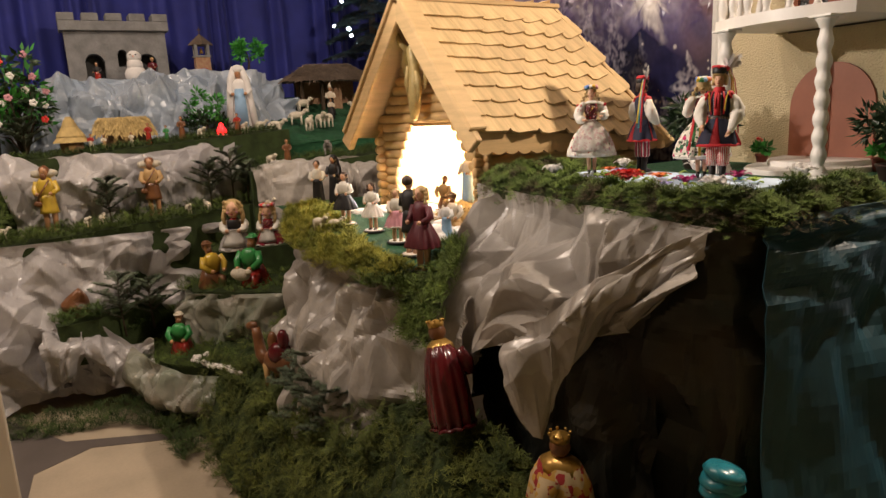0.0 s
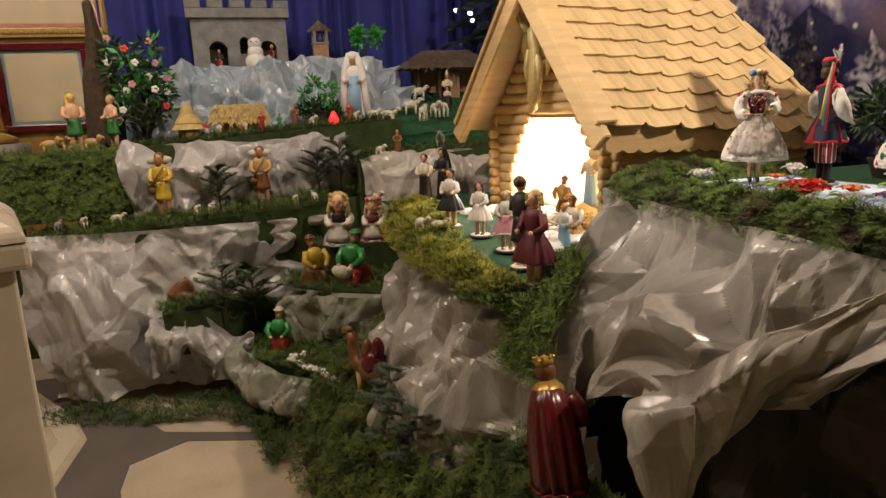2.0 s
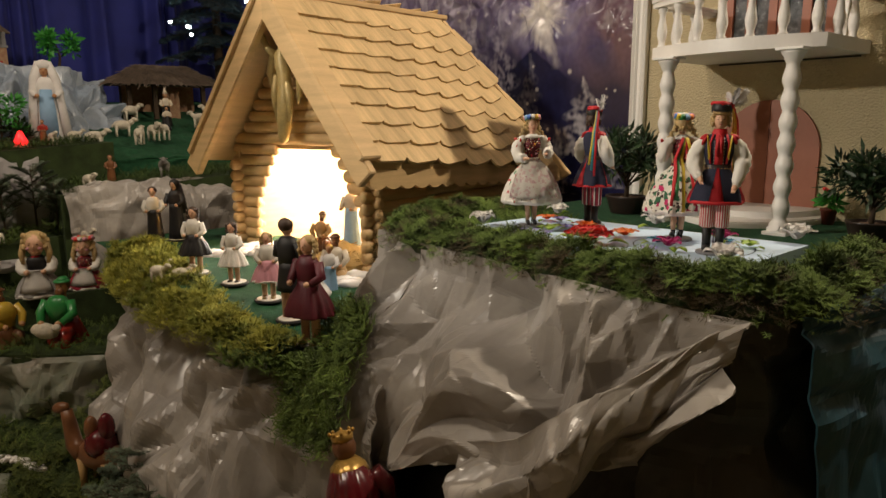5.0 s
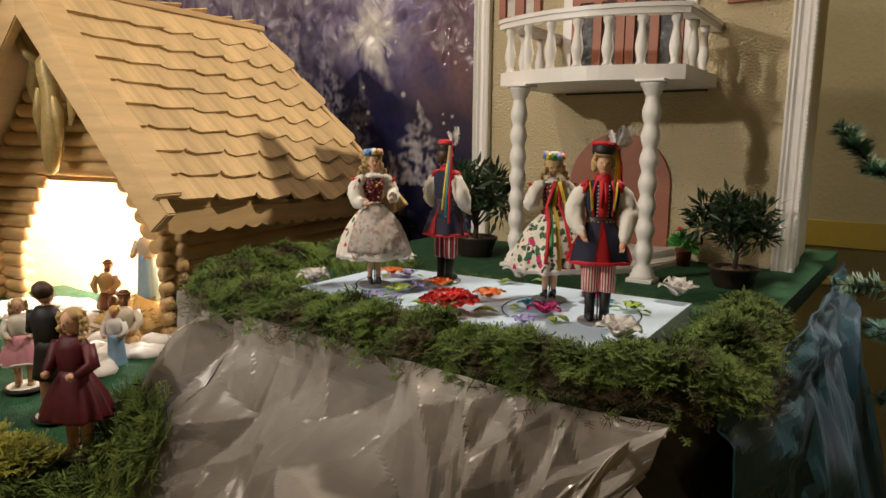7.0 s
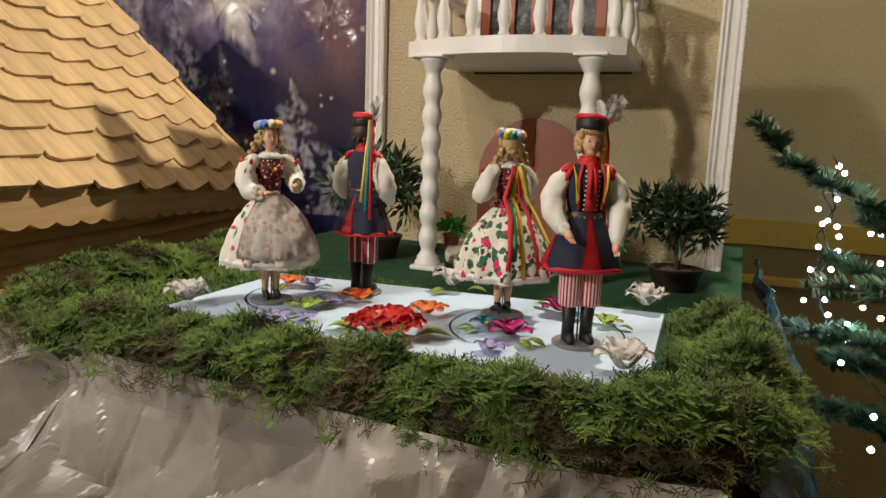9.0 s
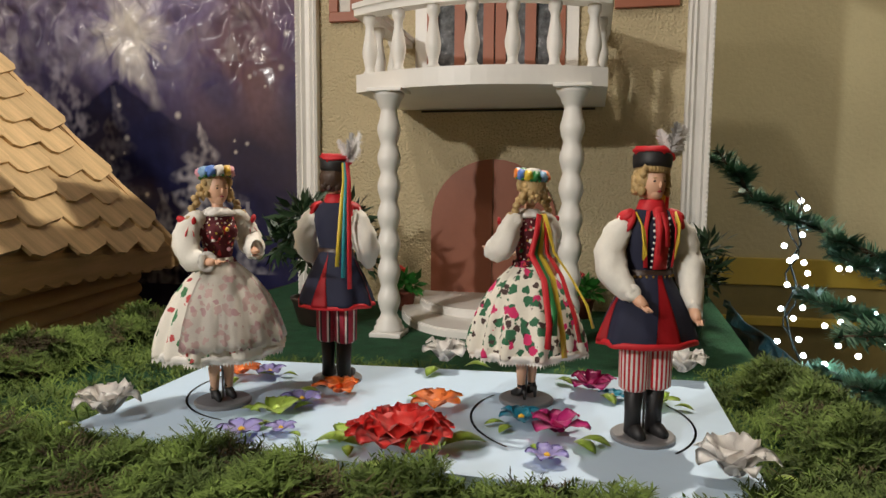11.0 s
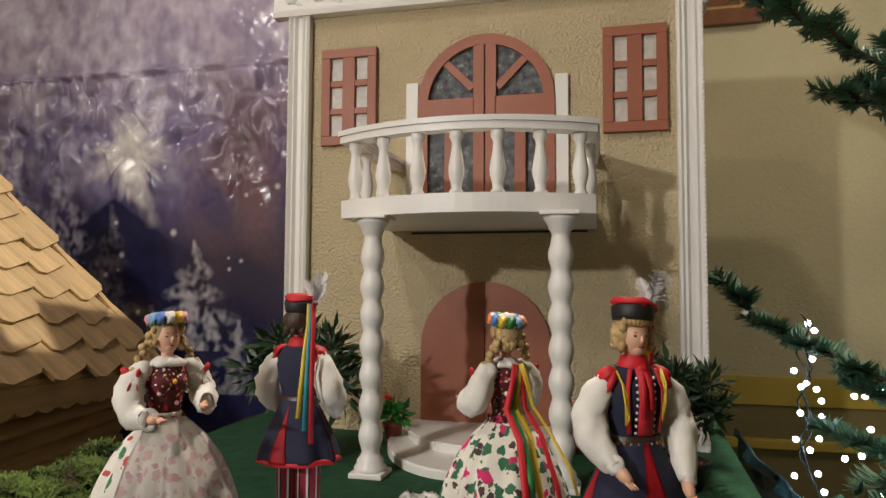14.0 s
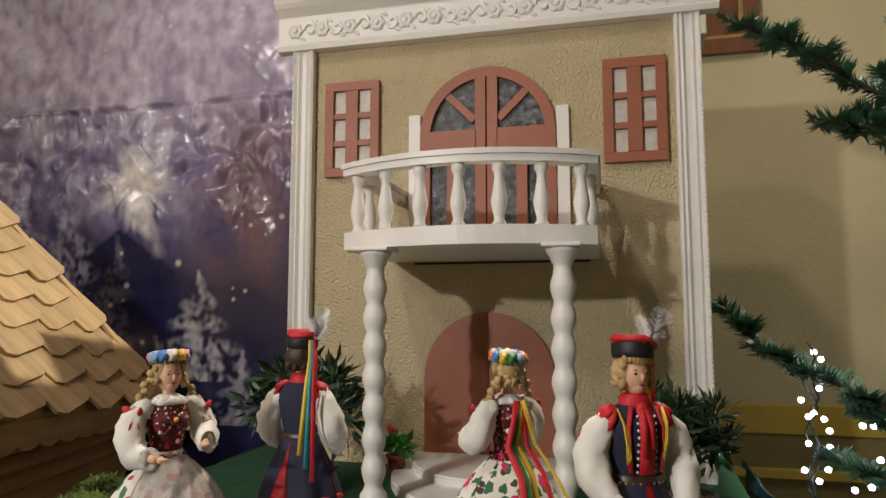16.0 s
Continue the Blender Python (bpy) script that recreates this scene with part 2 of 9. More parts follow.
def crease(u, v, seed):
    """Flat triangular facets of random height that meet in sharp creases."""
    i, j = math.floor(u), math.floor(v)
    fu, fv = u - i, v - j

    def h(a, b):
        n = math.sin(a * 127.1 + b * 311.7 + seed * 74.7) * 43758.5453
        return n - math.floor(n)

    if h(i + 0.5, j + 0.5) > 0.5:
        if fu + fv < 1:
            return h(i, j) + (h(i + 1, j) - h(i, j)) * fu + (h(i, j + 1) - h(i, j)) * fv
        return h(i + 1, j + 1) + (h(i, j + 1) - h(i + 1, j + 1)) * (1 - fu) + (h(i + 1, j) - h(i + 1, j + 1)) * (1 - fv)
    if fu > fv:
        return h(i, j) + (h(i + 1, j) - h(i, j)) * fu + (h(i + 1, j + 1) - h(i + 1, j)) * fv
    return h(i, j) + (h(i + 1, j + 1) - h(i, j + 1)) * fu + (h(i, j + 1) - h(i, j)) * fv


def crumple(s, t, scale, amp, seed=0.0):
    """Crumpled paper at four sizes; s and t are metres along and down the sheet."""
    w = noise.noise_vector(Vector((s * scale * 0.9, t * scale * 0.9, seed)))
    s, t = s * scale + 0.35 * w.x, t * scale * 0.8 + 0.35 * w.y
    # crinkled patches lie between large smooth folds
    m = 0.5 + 0.9 * noise.noise(Vector((s * 0.42, t * 0.42, seed + 7)))
    m = 0.42 + 1.0 * max(0.0, min(1.0, m)) ** 2
    k = 0.0
    for f, a, r, g in ((0.62, 0.8, 0.6, 0.7), (1.35, 0.75, 1.2, 0.95), (2.4, 0.50 + 0.30 * m, 2.1, 0.9), (4.2, 0.10 + 0.22 * m, 0.3, 0.8), (9.0, 0.03 * m, 1.0, 1.0)):
        c, n = math.cos(r), math.sin(r)
        k += a * (crease((c * s - n * t) * f, (n * s + c * t) * f * g, seed + f) - 0.5)
    return k * amp


def drape(name, rows, material, nu=70, nv=36, scale=6.0, amp=0.12, seed=0.0, label="", category="rock", solid=0.004, parent=None, kind="structure", smooth=False):
    """A crumpled paper sheet hung through polylines, from the top one to the bottom one."""
    lines = [[along(r, j / nu) for j in range(nu + 1)] for r in rows]
    grid = [[along_smooth([l[j] for l in lines], i / nv) for j in range(nu + 1)] for i in range(nv + 1)]
    wide = sum((grid[nv // 2][j + 1] - grid[nv // 2][j]).length for j in range(nu))
    tall = sum((grid[i + 1][nu // 2] - grid[i][nu // 2]).length for i in range(nv))
    bm = bmesh.new()
    verts = []
    for i in range(nv + 1):
        line = []
        for j in range(nu + 1):
            p = grid[i][j]
            du = grid[i][min(j + 1, nu)] - grid[i][max(j - 1, 0)]
            dv = grid[min(i + 1, nv)][j] - grid[max(i - 1, 0)][j]
            n = dv.cross(du)
            n = n.normalized() if n.length > 1e-9 else Vector((0, -1, 0))
            edge = min(1.0, 0.35 + i / nv * 7)
            line.append(bm.verts.new(p + n * crumple(j / nu * wide, i / nv * tall, scale, amp, seed) * edge))
        verts.append(line)
    for i in range(nv):
        for j in range(nu):
            a, b, c, d = verts[i][j], verts[i][j + 1], verts[i + 1][j + 1], verts[i + 1][j]
            bm.faces.new((d, c, b, a))
    ob = mesh_object(name, bm, material, parent, "", smooth=smooth)
    mod = ob.modifiers.new("thickness", "SOLIDIFY")
    mod.thickness, mod.offset = solid, -1
    return tagged(ob, label, category, "", kind) if parent is None else ob


def along_smooth(pts, u):
    """Catmull-Rom through the points."""
    n = len(pts) - 1
    s = min(u * n, n - 1e-6)
    i = int(s)
    f = s - i
    p0, p1, p2, p3 = pts[max(i - 1, 0)], pts[i], pts[i + 1], pts[min(i + 2, n)]
    return 0.5 * ((2 * p1) + (p2 - p0) * f + (2 * p0 - 5 * p1 + 4 * p2 - p3) * f * f + (3 * p1 - p0 - 3 * p2 + p3) * f ** 3)


def slab(name, outline, z0, z1, material, kind="structure", label="", category=""):
    """A flat body of an outline between two heights."""
    bm = bmesh.new()
    top = [bm.verts.new((x, y, z1)) for x, y in outline]
    low = [bm.verts.new((x, y, z0)) for x, y in outline]
    bm.faces.new(top)
    bm.faces.new(low[::-1])
    n = len(outline)
    for i in range(n):
        j = (i + 1) % n
        bm.faces.new((low[i], low[j], top[j], top[i]))
    bmesh.ops.recalc_face_normals(bm, faces=bm.faces)
    return tagged(mesh_object(name, bm, material), label, category, "", kind)


# ---- the room ----
def plain_wall(name, x0, x1, y0, y1, z0, z1, material):
    return tagged(mesh_object(name, boxed(x0, x1, y0, y1, z0, z1), material), kind="structure")


plain_wall("wall_north", -5.9, 4.2, 1.25, 1.4, 0, 5, M_WALL)
plain_wall("wall_west", -6.0, -5.85, -7, 1.25, 0, 5, M_GOLDWALL)
plain_wall("wall_east", 4.0, 4.15, -7, 1.25, 0, 5, M_WALL)
plain_wall("wall_south", -5.85, 4.0, -7.15, -7, 0, 5, M_WALL)
plain_wall("ceiling", -6.0, 4.15, -7.15, 1.4, 5, 5.1, M_WHITE)
floor = plain_wall("floor", -6.0, 4.15, -7.15, 1.4, -0.1, 0, M_FLOOR)
# painted bands on the wall behind the fir branches
tagged(mesh_object("wall_band", boxed(0.3, 3.9, 1.225, 1.25, 1.25, 1.36, 0.004), M_YELLOWBAND), kind="structure")
tagged(mesh_object("wall_band", boxed(0.3, 3.9, 1.205, 1.25, 1.09, 1.125, 0.004), M_YELLOWBAND), kind="structure")
tagged(mesh_object("wall_panel", boxed(0.3, 3.9, 1.235, 1.25, 0.0, 1.248), M_DADO), kind="structure")
# gilded dado and projecting wall where the pictures hang
plain_wall("wall_panel", -5.35, -5.2, -6.9, -3.12, 0, 5, M_GOLDWALL)


def curtain(name, x, y0, y1, z0, z1):
    bm = bmesh.new()
    n, rows = 420, []
    for k in range(7):
        z = z0 + (z1 - z0) * k / 6
        row = []
        for i in range(n + 1):
            y = y0 + (y1 - y0) * i / n
            s = y * 21 + 1.9 * math.sin(y * 5.3) + 1.1 * math.sin(y * 11.7 + 1)
            d = 0.045 * math.sin(s) + 0.02 * math.sin(2 * s + 0.6) + 0.02 * math.sin(y * 9 + z * 0.8)
            row.append(bm.verts.new((x + d, y + 0.015 * math.sin(z * 1.4 + y * 13), z)))
        rows.append(row)
    for a, b in zip(rows, rows[1:]):
        for i in range(n):
            bm.faces.new((a[i], a[i + 1], b[i + 1], b[i]))
    ob = mesh_object(name, bm, M_CURTAIN, smooth=True)
    return tagged(ob, "deep blue velvet stage curtain hanging in folds", "curtain", "", "structure")


curtain("curtain", -5.12, -3.16, 1.1, 0.2, 4.6)


def backdrop():
    """A shiny printed sheet, crinkled below its seam and softly folded above it."""
    nu, nv = 620, 440
    x0, x1, z0, z1, y = -3.3, -0.42, 0.95, 3.3, 0.55
    pos, col = [], []
    # Mist and lavender are lightened to carry the upper sheet's glossy reflection.
    navy, violet, mist, lavender = Vector((0.013, 0.014, 0.052)), Vector((0.15, 0.12, 0.26)), Vector((0.68, 0.65, 0.78)), Vector((0.62, 0.53, 0.64))
    cream, brown, pale = Vector((0.80, 0.76, 0.72)), Vector((0.17, 0.09, 0.09)), Vector((0.46, 0.44, 0.47))
    # snowy firs of the print: middle, foot, top, half width, strength
    firs = ((-1.15, 1.50, 1.84, 0.15, 0.75), (-1.97, 1.9, 2.32, 0.13, 0.55), (-1.72, 1.82, 2.28, 0.10, 0.4), (-0.98, 1.34, 1.56, 0.09, 0.5), (-1.50, 1.62, 1.97, 0.10, 0.22), (-2.25, 1.95, 2.4, 0.12, 0.4), (-0.97, 2.10, 2.34, 0.07, 0.35), (-1.32, 1.30, 1.60, 0.10, 0.4))
    rng = random.Random(17)
    flakes = [(rng.uniform(-2.4, -0.5), rng.uniform(1.3, 2.9), rng.uniform(0.004, 0.013)) for _ in range(70)]

    def clamp(v):
        return 0.0 if v < 0 else 1.0 if v > 1 else v

    for i in range(nv + 1):
        z = z0 + (z1 - z0) * i / nv
        near = [f for f in flakes if abs(f[1] - z) < 0.02]
        for j in range(nu + 1):
            x = x0 + (x1 - x0) * j / nu
            a = noise.noise(Vector((x * 2.3, z * 2.0, 4)))
            b = noise.noise(Vector((x * 6.0 + z * 2, z * 5.0, 9)))
            f = noise.noise(Vector((x * 21, z * 15, 2)))
            g = noise.noise(Vector((x * 48, z * 40, 6)))
            # relief: crinkles under the seam, pleats running down from it, folds above
            d = 0.016 * noise.noise(Vector((x * 2.2 - z, z * 0.8, 5)))
            if 1.9 < z < 2.49:
                w = clamp((z - 1.93) * 3.5) * (0.35 + 0.65 * clamp(0.6 + 1.6 * a - 1.1 * max(0.0, x + 1.2)))
                d += w * crumple(x, z, 9.5, 0.062, 3.0)
                d += 0.020 * clamp((z - 2.25) * 4.5) * abs(noise.noise(Vector((x * 17 + 0.8 * noise.noise(Vector((x * 3, z * 3, 1))), z * 2.4, 8))))
            elif z >= 2.49:
                up = clamp((z - 2.49) * 4)
                d += 0.055 * up * noise.noise(Vector((x * 2.6 + z * 3.4, z * 1.0 - x * 0.8, 11))) + 0.012 * up * noise.noise(Vector((x * 7 + z * 6, z * 3, 12)))
                d += (1 - 0.75 * up) * crumple(x, z, 9.0, 0.018, 5.0)
            d += 0.009 * math.exp(-((z - 2.50) / 0.010) ** 2) - 0.006 * math.exp(-((z - 2.478) / 0.006) ** 2) * (0.4 + 0.6 * abs(math.sin(x * 61)))
            pos += [x, y - d, z]
            # the print, with some gloss of the upper sheet in its colours
            h = clamp((z - 1.72) / 0.75 + 0.35 * a)
            c = navy.lerp(violet, clamp(h * 1.25 + 0.2 * b))
            c = c.lerp(lavender, clamp((z - 2.18) * 2.2 + 0.45 * a + 0.35 * b) * (0.75 + 0.4 * f))
            c = c.lerp(mist, clamp((0.9 * b + 0.8 * f + 0.25) * 0.8) * clamp((z - 1.95) * 3.0) * clamp(0.9 - 1.4 * max(0.0, x + 1.3)))
            c = c.lerp(brown, 0.75 * clamp((x + 1.22) * 6) * clamp(0.55 + 1.3 * b + 0.6 * a) * clamp(1.2 - abs(z - 2.1) * 2.2))
            # dark triangle, its apex near x -1.485
            edge = 2.03 - 0.68 * abs(x + 1.485) + 0.012 * f
            c = c.lerp(navy * (0.75 + 0.5 * clamp(0.5 + f)), clamp((edge - z) * 60) * clamp(1.6 - 2.2 * abs(x + 1.4)))
            for fx, f0, f1, fw, fs in firs:
                t = (z - f0) / (f1 - f0)
                if -0.1 < t < 1.08:
                    ww = fw * (1.08 - t) * (0.55 + 0.55 * abs(math.sin(t * 13 + fx * 7)))
                    q = abs(x - fx + 0.05 * b) / max(0.008, ww)
                    if q < 1.35:
                        c = c.lerp(pale if fx > -1.6 else mist, fs * clamp((1.35 - q) * 1.5) * clamp(0.55 + 1.2 * f + 0.9 * g))
            # burst of snow light, its tail falling to the dark triangle's side
            r, an = math.hypot(x + 1.425, z - 2.19), math.atan2(z - 2.19, x + 1.425)
            ray = 0.125 + 0.06 * noise.noise(Vector((math.cos(an) * 4, math.sin(an) * 4, 6))) + 0.035 * noise.noise(Vector((math.cos(an) * 12, math.sin(an) * 12, r * 9)))
            c = c.lerp(cream, clamp(1.45 - r / ray) * (0.9 + 0.4 * f))
            tail = abs(x + 1.42 - 0.45 * clamp((2.14 - z) / 0.22) ** 1.5 * 0.22 + 0.02 * f)
            if 1.90 < z < 2.16:
                c = c.lerp(cream, 0.75 * clamp(1.2 - tail / (0.030 + 0.02 * clamp(0.5 + b))) * clamp((z - 1.90) * 12) * clamp(0.7 + f))
            for qx, qz, qr in near:
                c = c.lerp(cream, 0.7 * clamp(1.3 - math.hypot(x - qx, z - qz) / qr))
            c = c * (0.93 + 0.16 * g)
            col += [max(0.0, c.x), max(0.0, c.y), max(0.0, c.z), 1.0]
    k = np.arange(nv)[:, None] * (nu + 1) + np.arange(nu)[None, :]
    F = np.stack([k, k + 1, k + nu + 2, k + nu + 1], -1).reshape(-1, 4)
    ob = new("backdrop", raw_mesh("backdrop", np.array(pos).reshape(-1, 3), F, M_BACKDROP))
    ob.data.polygons.foreach_set("use_smooth", [True] * len(F))
    ob.data.attributes.new("print", "FLOAT_COLOR", "POINT").data.foreach_set("color", col)
    tagged(ob, "shiny printed backdrop of a snowy mountain night sky", "backdrop", "", "structure")


backdrop()

# ---- the log stable ----
HUT = Matrix.Translation((-0.953, -0.902, 0)) @ pose(0, 0, 0, 0, 0, 10.2)
hut = thing("log_stable", HUT @ Matrix.Translation((0, 0, 1.0)), "pale pine log stable with wooden shingle roof", "stable")


def roof_point(side, s, y):
    """A point of the roof: s 0 at the eave, 1 at the ridge; y share of the depth."""
    xe = 0.0 if side > 0 else -1.0
    a = Vector((xe, 1.36 * y, 0.52 - 0.085 * y))
    b = Vector((-0.5, 0.02 + 1.02 * y, 1.12 + 0.015 * y))
    return a.lerp(b, s)


def shingle_mesh(w, l, t):
    """One wooden shingle with clipped lower corners, its upper end at the origin's far side."""
    bm = bmesh.new()
    c = w * 0.15
    out = [(-w / 2, l), (-w / 2, c * 0.55), (-w / 2 + c, 0), (w / 2 - c, 0), (w / 2, c * 0.55), (w / 2, l)]
    top = [bm.verts.new((x, y, t * (1 - 0.6 * y / l))) for x, y in out]
    low = [bm.verts.new((x, y, -0.001)) for x, y in out]
    bm.faces.new(top)
    bm.faces.new(low[::-1])
    for i in range(6):
        j = (i + 1) % 6
        bm.faces.new((low[i], low[j], top[j], top[i]))
    bmesh.ops.recalc_face_normals(bm, faces=bm.faces)
    me = bpy.data.meshes.new("shingle")
    bm.to_mesh(me)
    bm.free()
    me.materials.append(M_SHINGLE)
    return me


def bent_board(pts, width, thick, flat=(0, 1, 0), up=None):
    """A board between two points; width lies across, in the plane of the gable."""
    a, b = Vector(pts[0]), Vector(pts[1])
    d = (b - a).normalized()
    f = Vector(flat).normalized()
    w = d.cross(f).normalized() * width / 2
    f = f * thick / 2
    bm = bmesh.new()
    v = [bm.verts.new(p + s * w + q * f) for p in (a, b) for s, q in ((-1, -1), (1, -1), (1, 1), (-1, 1))]
    for k in ((0, 1, 2, 3), (7, 6, 5, 4), (0, 4, 5, 1), (1, 5, 6, 2), (2, 6, 7, 3), (3, 7, 4, 0)):
        bm.faces.new([v[i] for i in k])
    bmesh.ops.recalc_face_normals(bm, faces=bm.faces)
    bmesh.ops.bevel(bm, geom=list(bm.edges), offset=0.004, segments=2, affect="EDGES")
    return bm


# roof deck
roof = None
for side in (1, -1):
    bm = bmesh.new()
    q = [roof_point(side, s, y) - Vector((0, 0, 0.012)) for s, y in ((0, 0), (1, 0), (1, 1), (0, 1))]
    up = [bm.verts.new(p) for p in q]
    lo = [bm.verts.new(p - Vector((0, 0, 0.018))) for p in q]
    bm.faces.new(up)
    bm.faces.new(lo[::-1])
    for i in range(4):
        bm.faces.new((lo[i], lo[(i + 1) % 4], up[(i + 1) % 4], up[i]))
    bmesh.ops.recalc_face_normals(bm, faces=bm.faces)
    ob = part("roof", bm, M_WOOD, hut, "roof of overlapping pale wooden shingles")
    if side > 0:
        roof = ob
    else:
        roof_left = ob
# bargeboards
for side in (1, -1):
    a, b = roof_point(side, -0.06, 0), roof_point(side, 1.015, 0)
    off = Vector((0, -0.035, -0.030))
    part("bargeboard", bent_board((a + off, b + off), 0.085, 0.034), M_WOOD, hut)
    off = Vector((0, -0.014, 0.040))
    part("bargeboard_cap", bent_board((a + off, b + off), 0.026, 0.095), M_WOOD, hut)
    a, b = roof_point(side, -0.05, 1), roof_point(side, 1.02, 1)
    low = Vector((0, 0, -0.034))
    part("bargeboard", bent_board((a + low, b + low), 0.075, 0.03, (0.2, 1, 0)), M_WOOD, hut)
# ridge board
part("ridge_board", bent_board((roof_point(1, 1.0, -0.02) + Vector((0, 0, 0.012)), roof_point(1, 1.0, 1.02) + Vector((0, 0, 0.012))), 0.05, 0.024, (0, 0, 1)), M_WOOD, hut)


def scalloped(y0, y1, x, top0, top1, drop, n, thick):
    """An eave board whose lower edge is a row of half rounds."""
    bm = bmesh.new()
    pts = []
    for k in range(n):
        for i in range(9):
            if k and not i:
                continue
            y = (k + i / 8) / n
            pts.append((y, drop + 0.013 * math.sin(math.pi * i / 8) - 0.013))
    front = []
    for y, d in pts:
        yy, zt = y0 + (y1 - y0) * y, top0 + (top1 - top0) * y
        front.append((yy, zt, zt - d))
    cols = [[bm.verts.new((x + sx, yy, z)) for sx in (thick, 0) for z in (zt, zb)] for yy, zt, zb in front]
    for a, b in zip(cols, cols[1:]):
        bm.faces.new((a[0], a[1], b[1], b[0]))
        bm.faces.new((a[2], b[2], b[3], a[3]))
        bm.faces.new((a[1], a[3], b[3], b[1]))
        bm.faces.new((a[0], b[0], b[2], a[2]))
    bm.faces.new((cols[0][0], cols[0][2], cols[0][3], cols[0][1]))
    bm.faces.new((cols[-1][0], cols[-1][1], cols[-1][3], cols[-1][2]))
    bmesh.ops.recalc_face_normals(bm, faces=bm.faces)
    return bm


part("eave_board", scalloped(0.0, 1.36, -0.012, 0.487, 0.417, 0.072, 17, 0.02), M_WOOD, hut, "eave board with a scalloped lower edge")
part("eave_strip", boxed(-0.05, -0.02, 0.0, 1.33, 0.455, 0.495), M_WOOD, hut)

# log walls: half-round logs, those of the front cut back round the opening
def log_piece(x0, x1, y, z, r=0.024, axis="x", bm=None):
    bm = bm or bmesh.new()
    n, ends = 12, 3
    prof = [(-0.0, r * 0.55), (0.006, r * 0.85), (0.016, r)]
    rings = []
    for k in range(2 * ends):
        s, rr = (prof[k] if k < ends else prof[2 * ends - 1 - k])
        x = x0 + s if k < ends else x1 - s
        ring = []
        for i in range(n):
            a = 2 * math.pi * i / n
            c = (x, y + rr * 0.8 * math.cos(a), z + rr * math.sin(a)) if axis == "x" else (y + rr * 0.8 * math.cos(a), x, z + rr * math.sin(a))
            ring.append(bm.verts.new(c))
        rings.append(ring)
    for a, b in zip(rings, rings[1:]):
        for i in range(n):
            bm.faces.new((a[i], a[(i + 1) % n], b[(i + 1) % n], b[i]))
    bm.faces.new(rings[0][::-1])
    bm.faces.new(rings[-1])
    bmesh.ops.recalc_face_normals(bm, faces=bm.faces)
    return bm


front_wall = part("front_wall", boxed(-0.92, -0.08, 0.135, 0.145, 0.56, 0.62), M_LOG, hut, "wall of stacked half-round pine logs")
side_wall = part("side_wall", boxed(-0.115, -0.095, 0.10, 1.28, 0.0, 0.55), M_LOG, hut)
part("side_wall", boxed(-0.905, -0.885, 0.10, 1.28, 0.0, 0.55), M_LOG, hut)
part("back_wall", boxed(-0.9, -0.1, 1.27, 1.29, 0.0, 0.5), M_LOG, hut)
# Unseen shelf added to keep the stable lamp's light from leaking upward.
part("attic_floor", boxed(-0.88, -0.12, 0.13, 1.26, 0.60, 0.612), M_LOG, hut)
part("lining", boxed(-0.86, -0.13, 0.75, 0.77, 0.0, 0.62), M_GLOW, hut, "white lining lit from within")
part("stable_floor", boxed(-0.9, -0.1, 0.12, 1.28, -0.02, 0.0), M_GLOW, hut)
# Unseen triangle added behind the gable logs to block leaking lamp light.
gab = bmesh.new()
g0 = [gab.verts.new(p) for p in ((-0.93, 0.14, 0.54), (-0.07, 0.14, 0.54), (-0.5, 0.14, 1.08))]
g1 = [gab.verts.new(p.co + Vector((0, 0.012, 0))) for p in g0]
gab.faces.new(g0)
gab.faces.new(g1[::-1])
for i in range(3):
    gab.faces.new((g0[i], g0[(i + 1) % 3], g1[(i + 1) % 3], g1[i]))
bmesh.ops.recalc_face_normals(gab, faces=gab.faces)
part("gable_board", gab, M_LOG, hut)
STEP = 0.046
for k in range(25):
    z = 0.03 + k * STEP
    if z < 0.54:
        half = 0.135 + 0.175 * min(1.0, max(0.0, (0.56 - z) / 0.27)) ** 0.8
        spans = ((-0.945, -0.485 - half), (-0.47 + half, -0.055))
    elif z < 0.62:
        spans = ((-0.93, -0.07),)
    else:
        w = max(0.02, 0.46 - (z - 0.50) * 0.5 / 0.62)
        spans = ((-0.5 - w, -0.5 + w),) if w > 0.05 else ()
    for x0, x1 in spans:
        ob = part("log", log_piece(x0, x1, 0.12, z), M_LOG, front_wall, smooth=True)
for k in range(10):
    part("log", log_piece(0.06, 1.3, -0.10, 0.03 + (k + 0.5) * STEP, axis="y"), M_LOG, side_wall, smooth=True)
    part("log", log_piece(0.06, 0.22, -0.90, 0.03 + (k + 0.5) * STEP, axis="y"), M_LOG, side_wall, smooth=True)


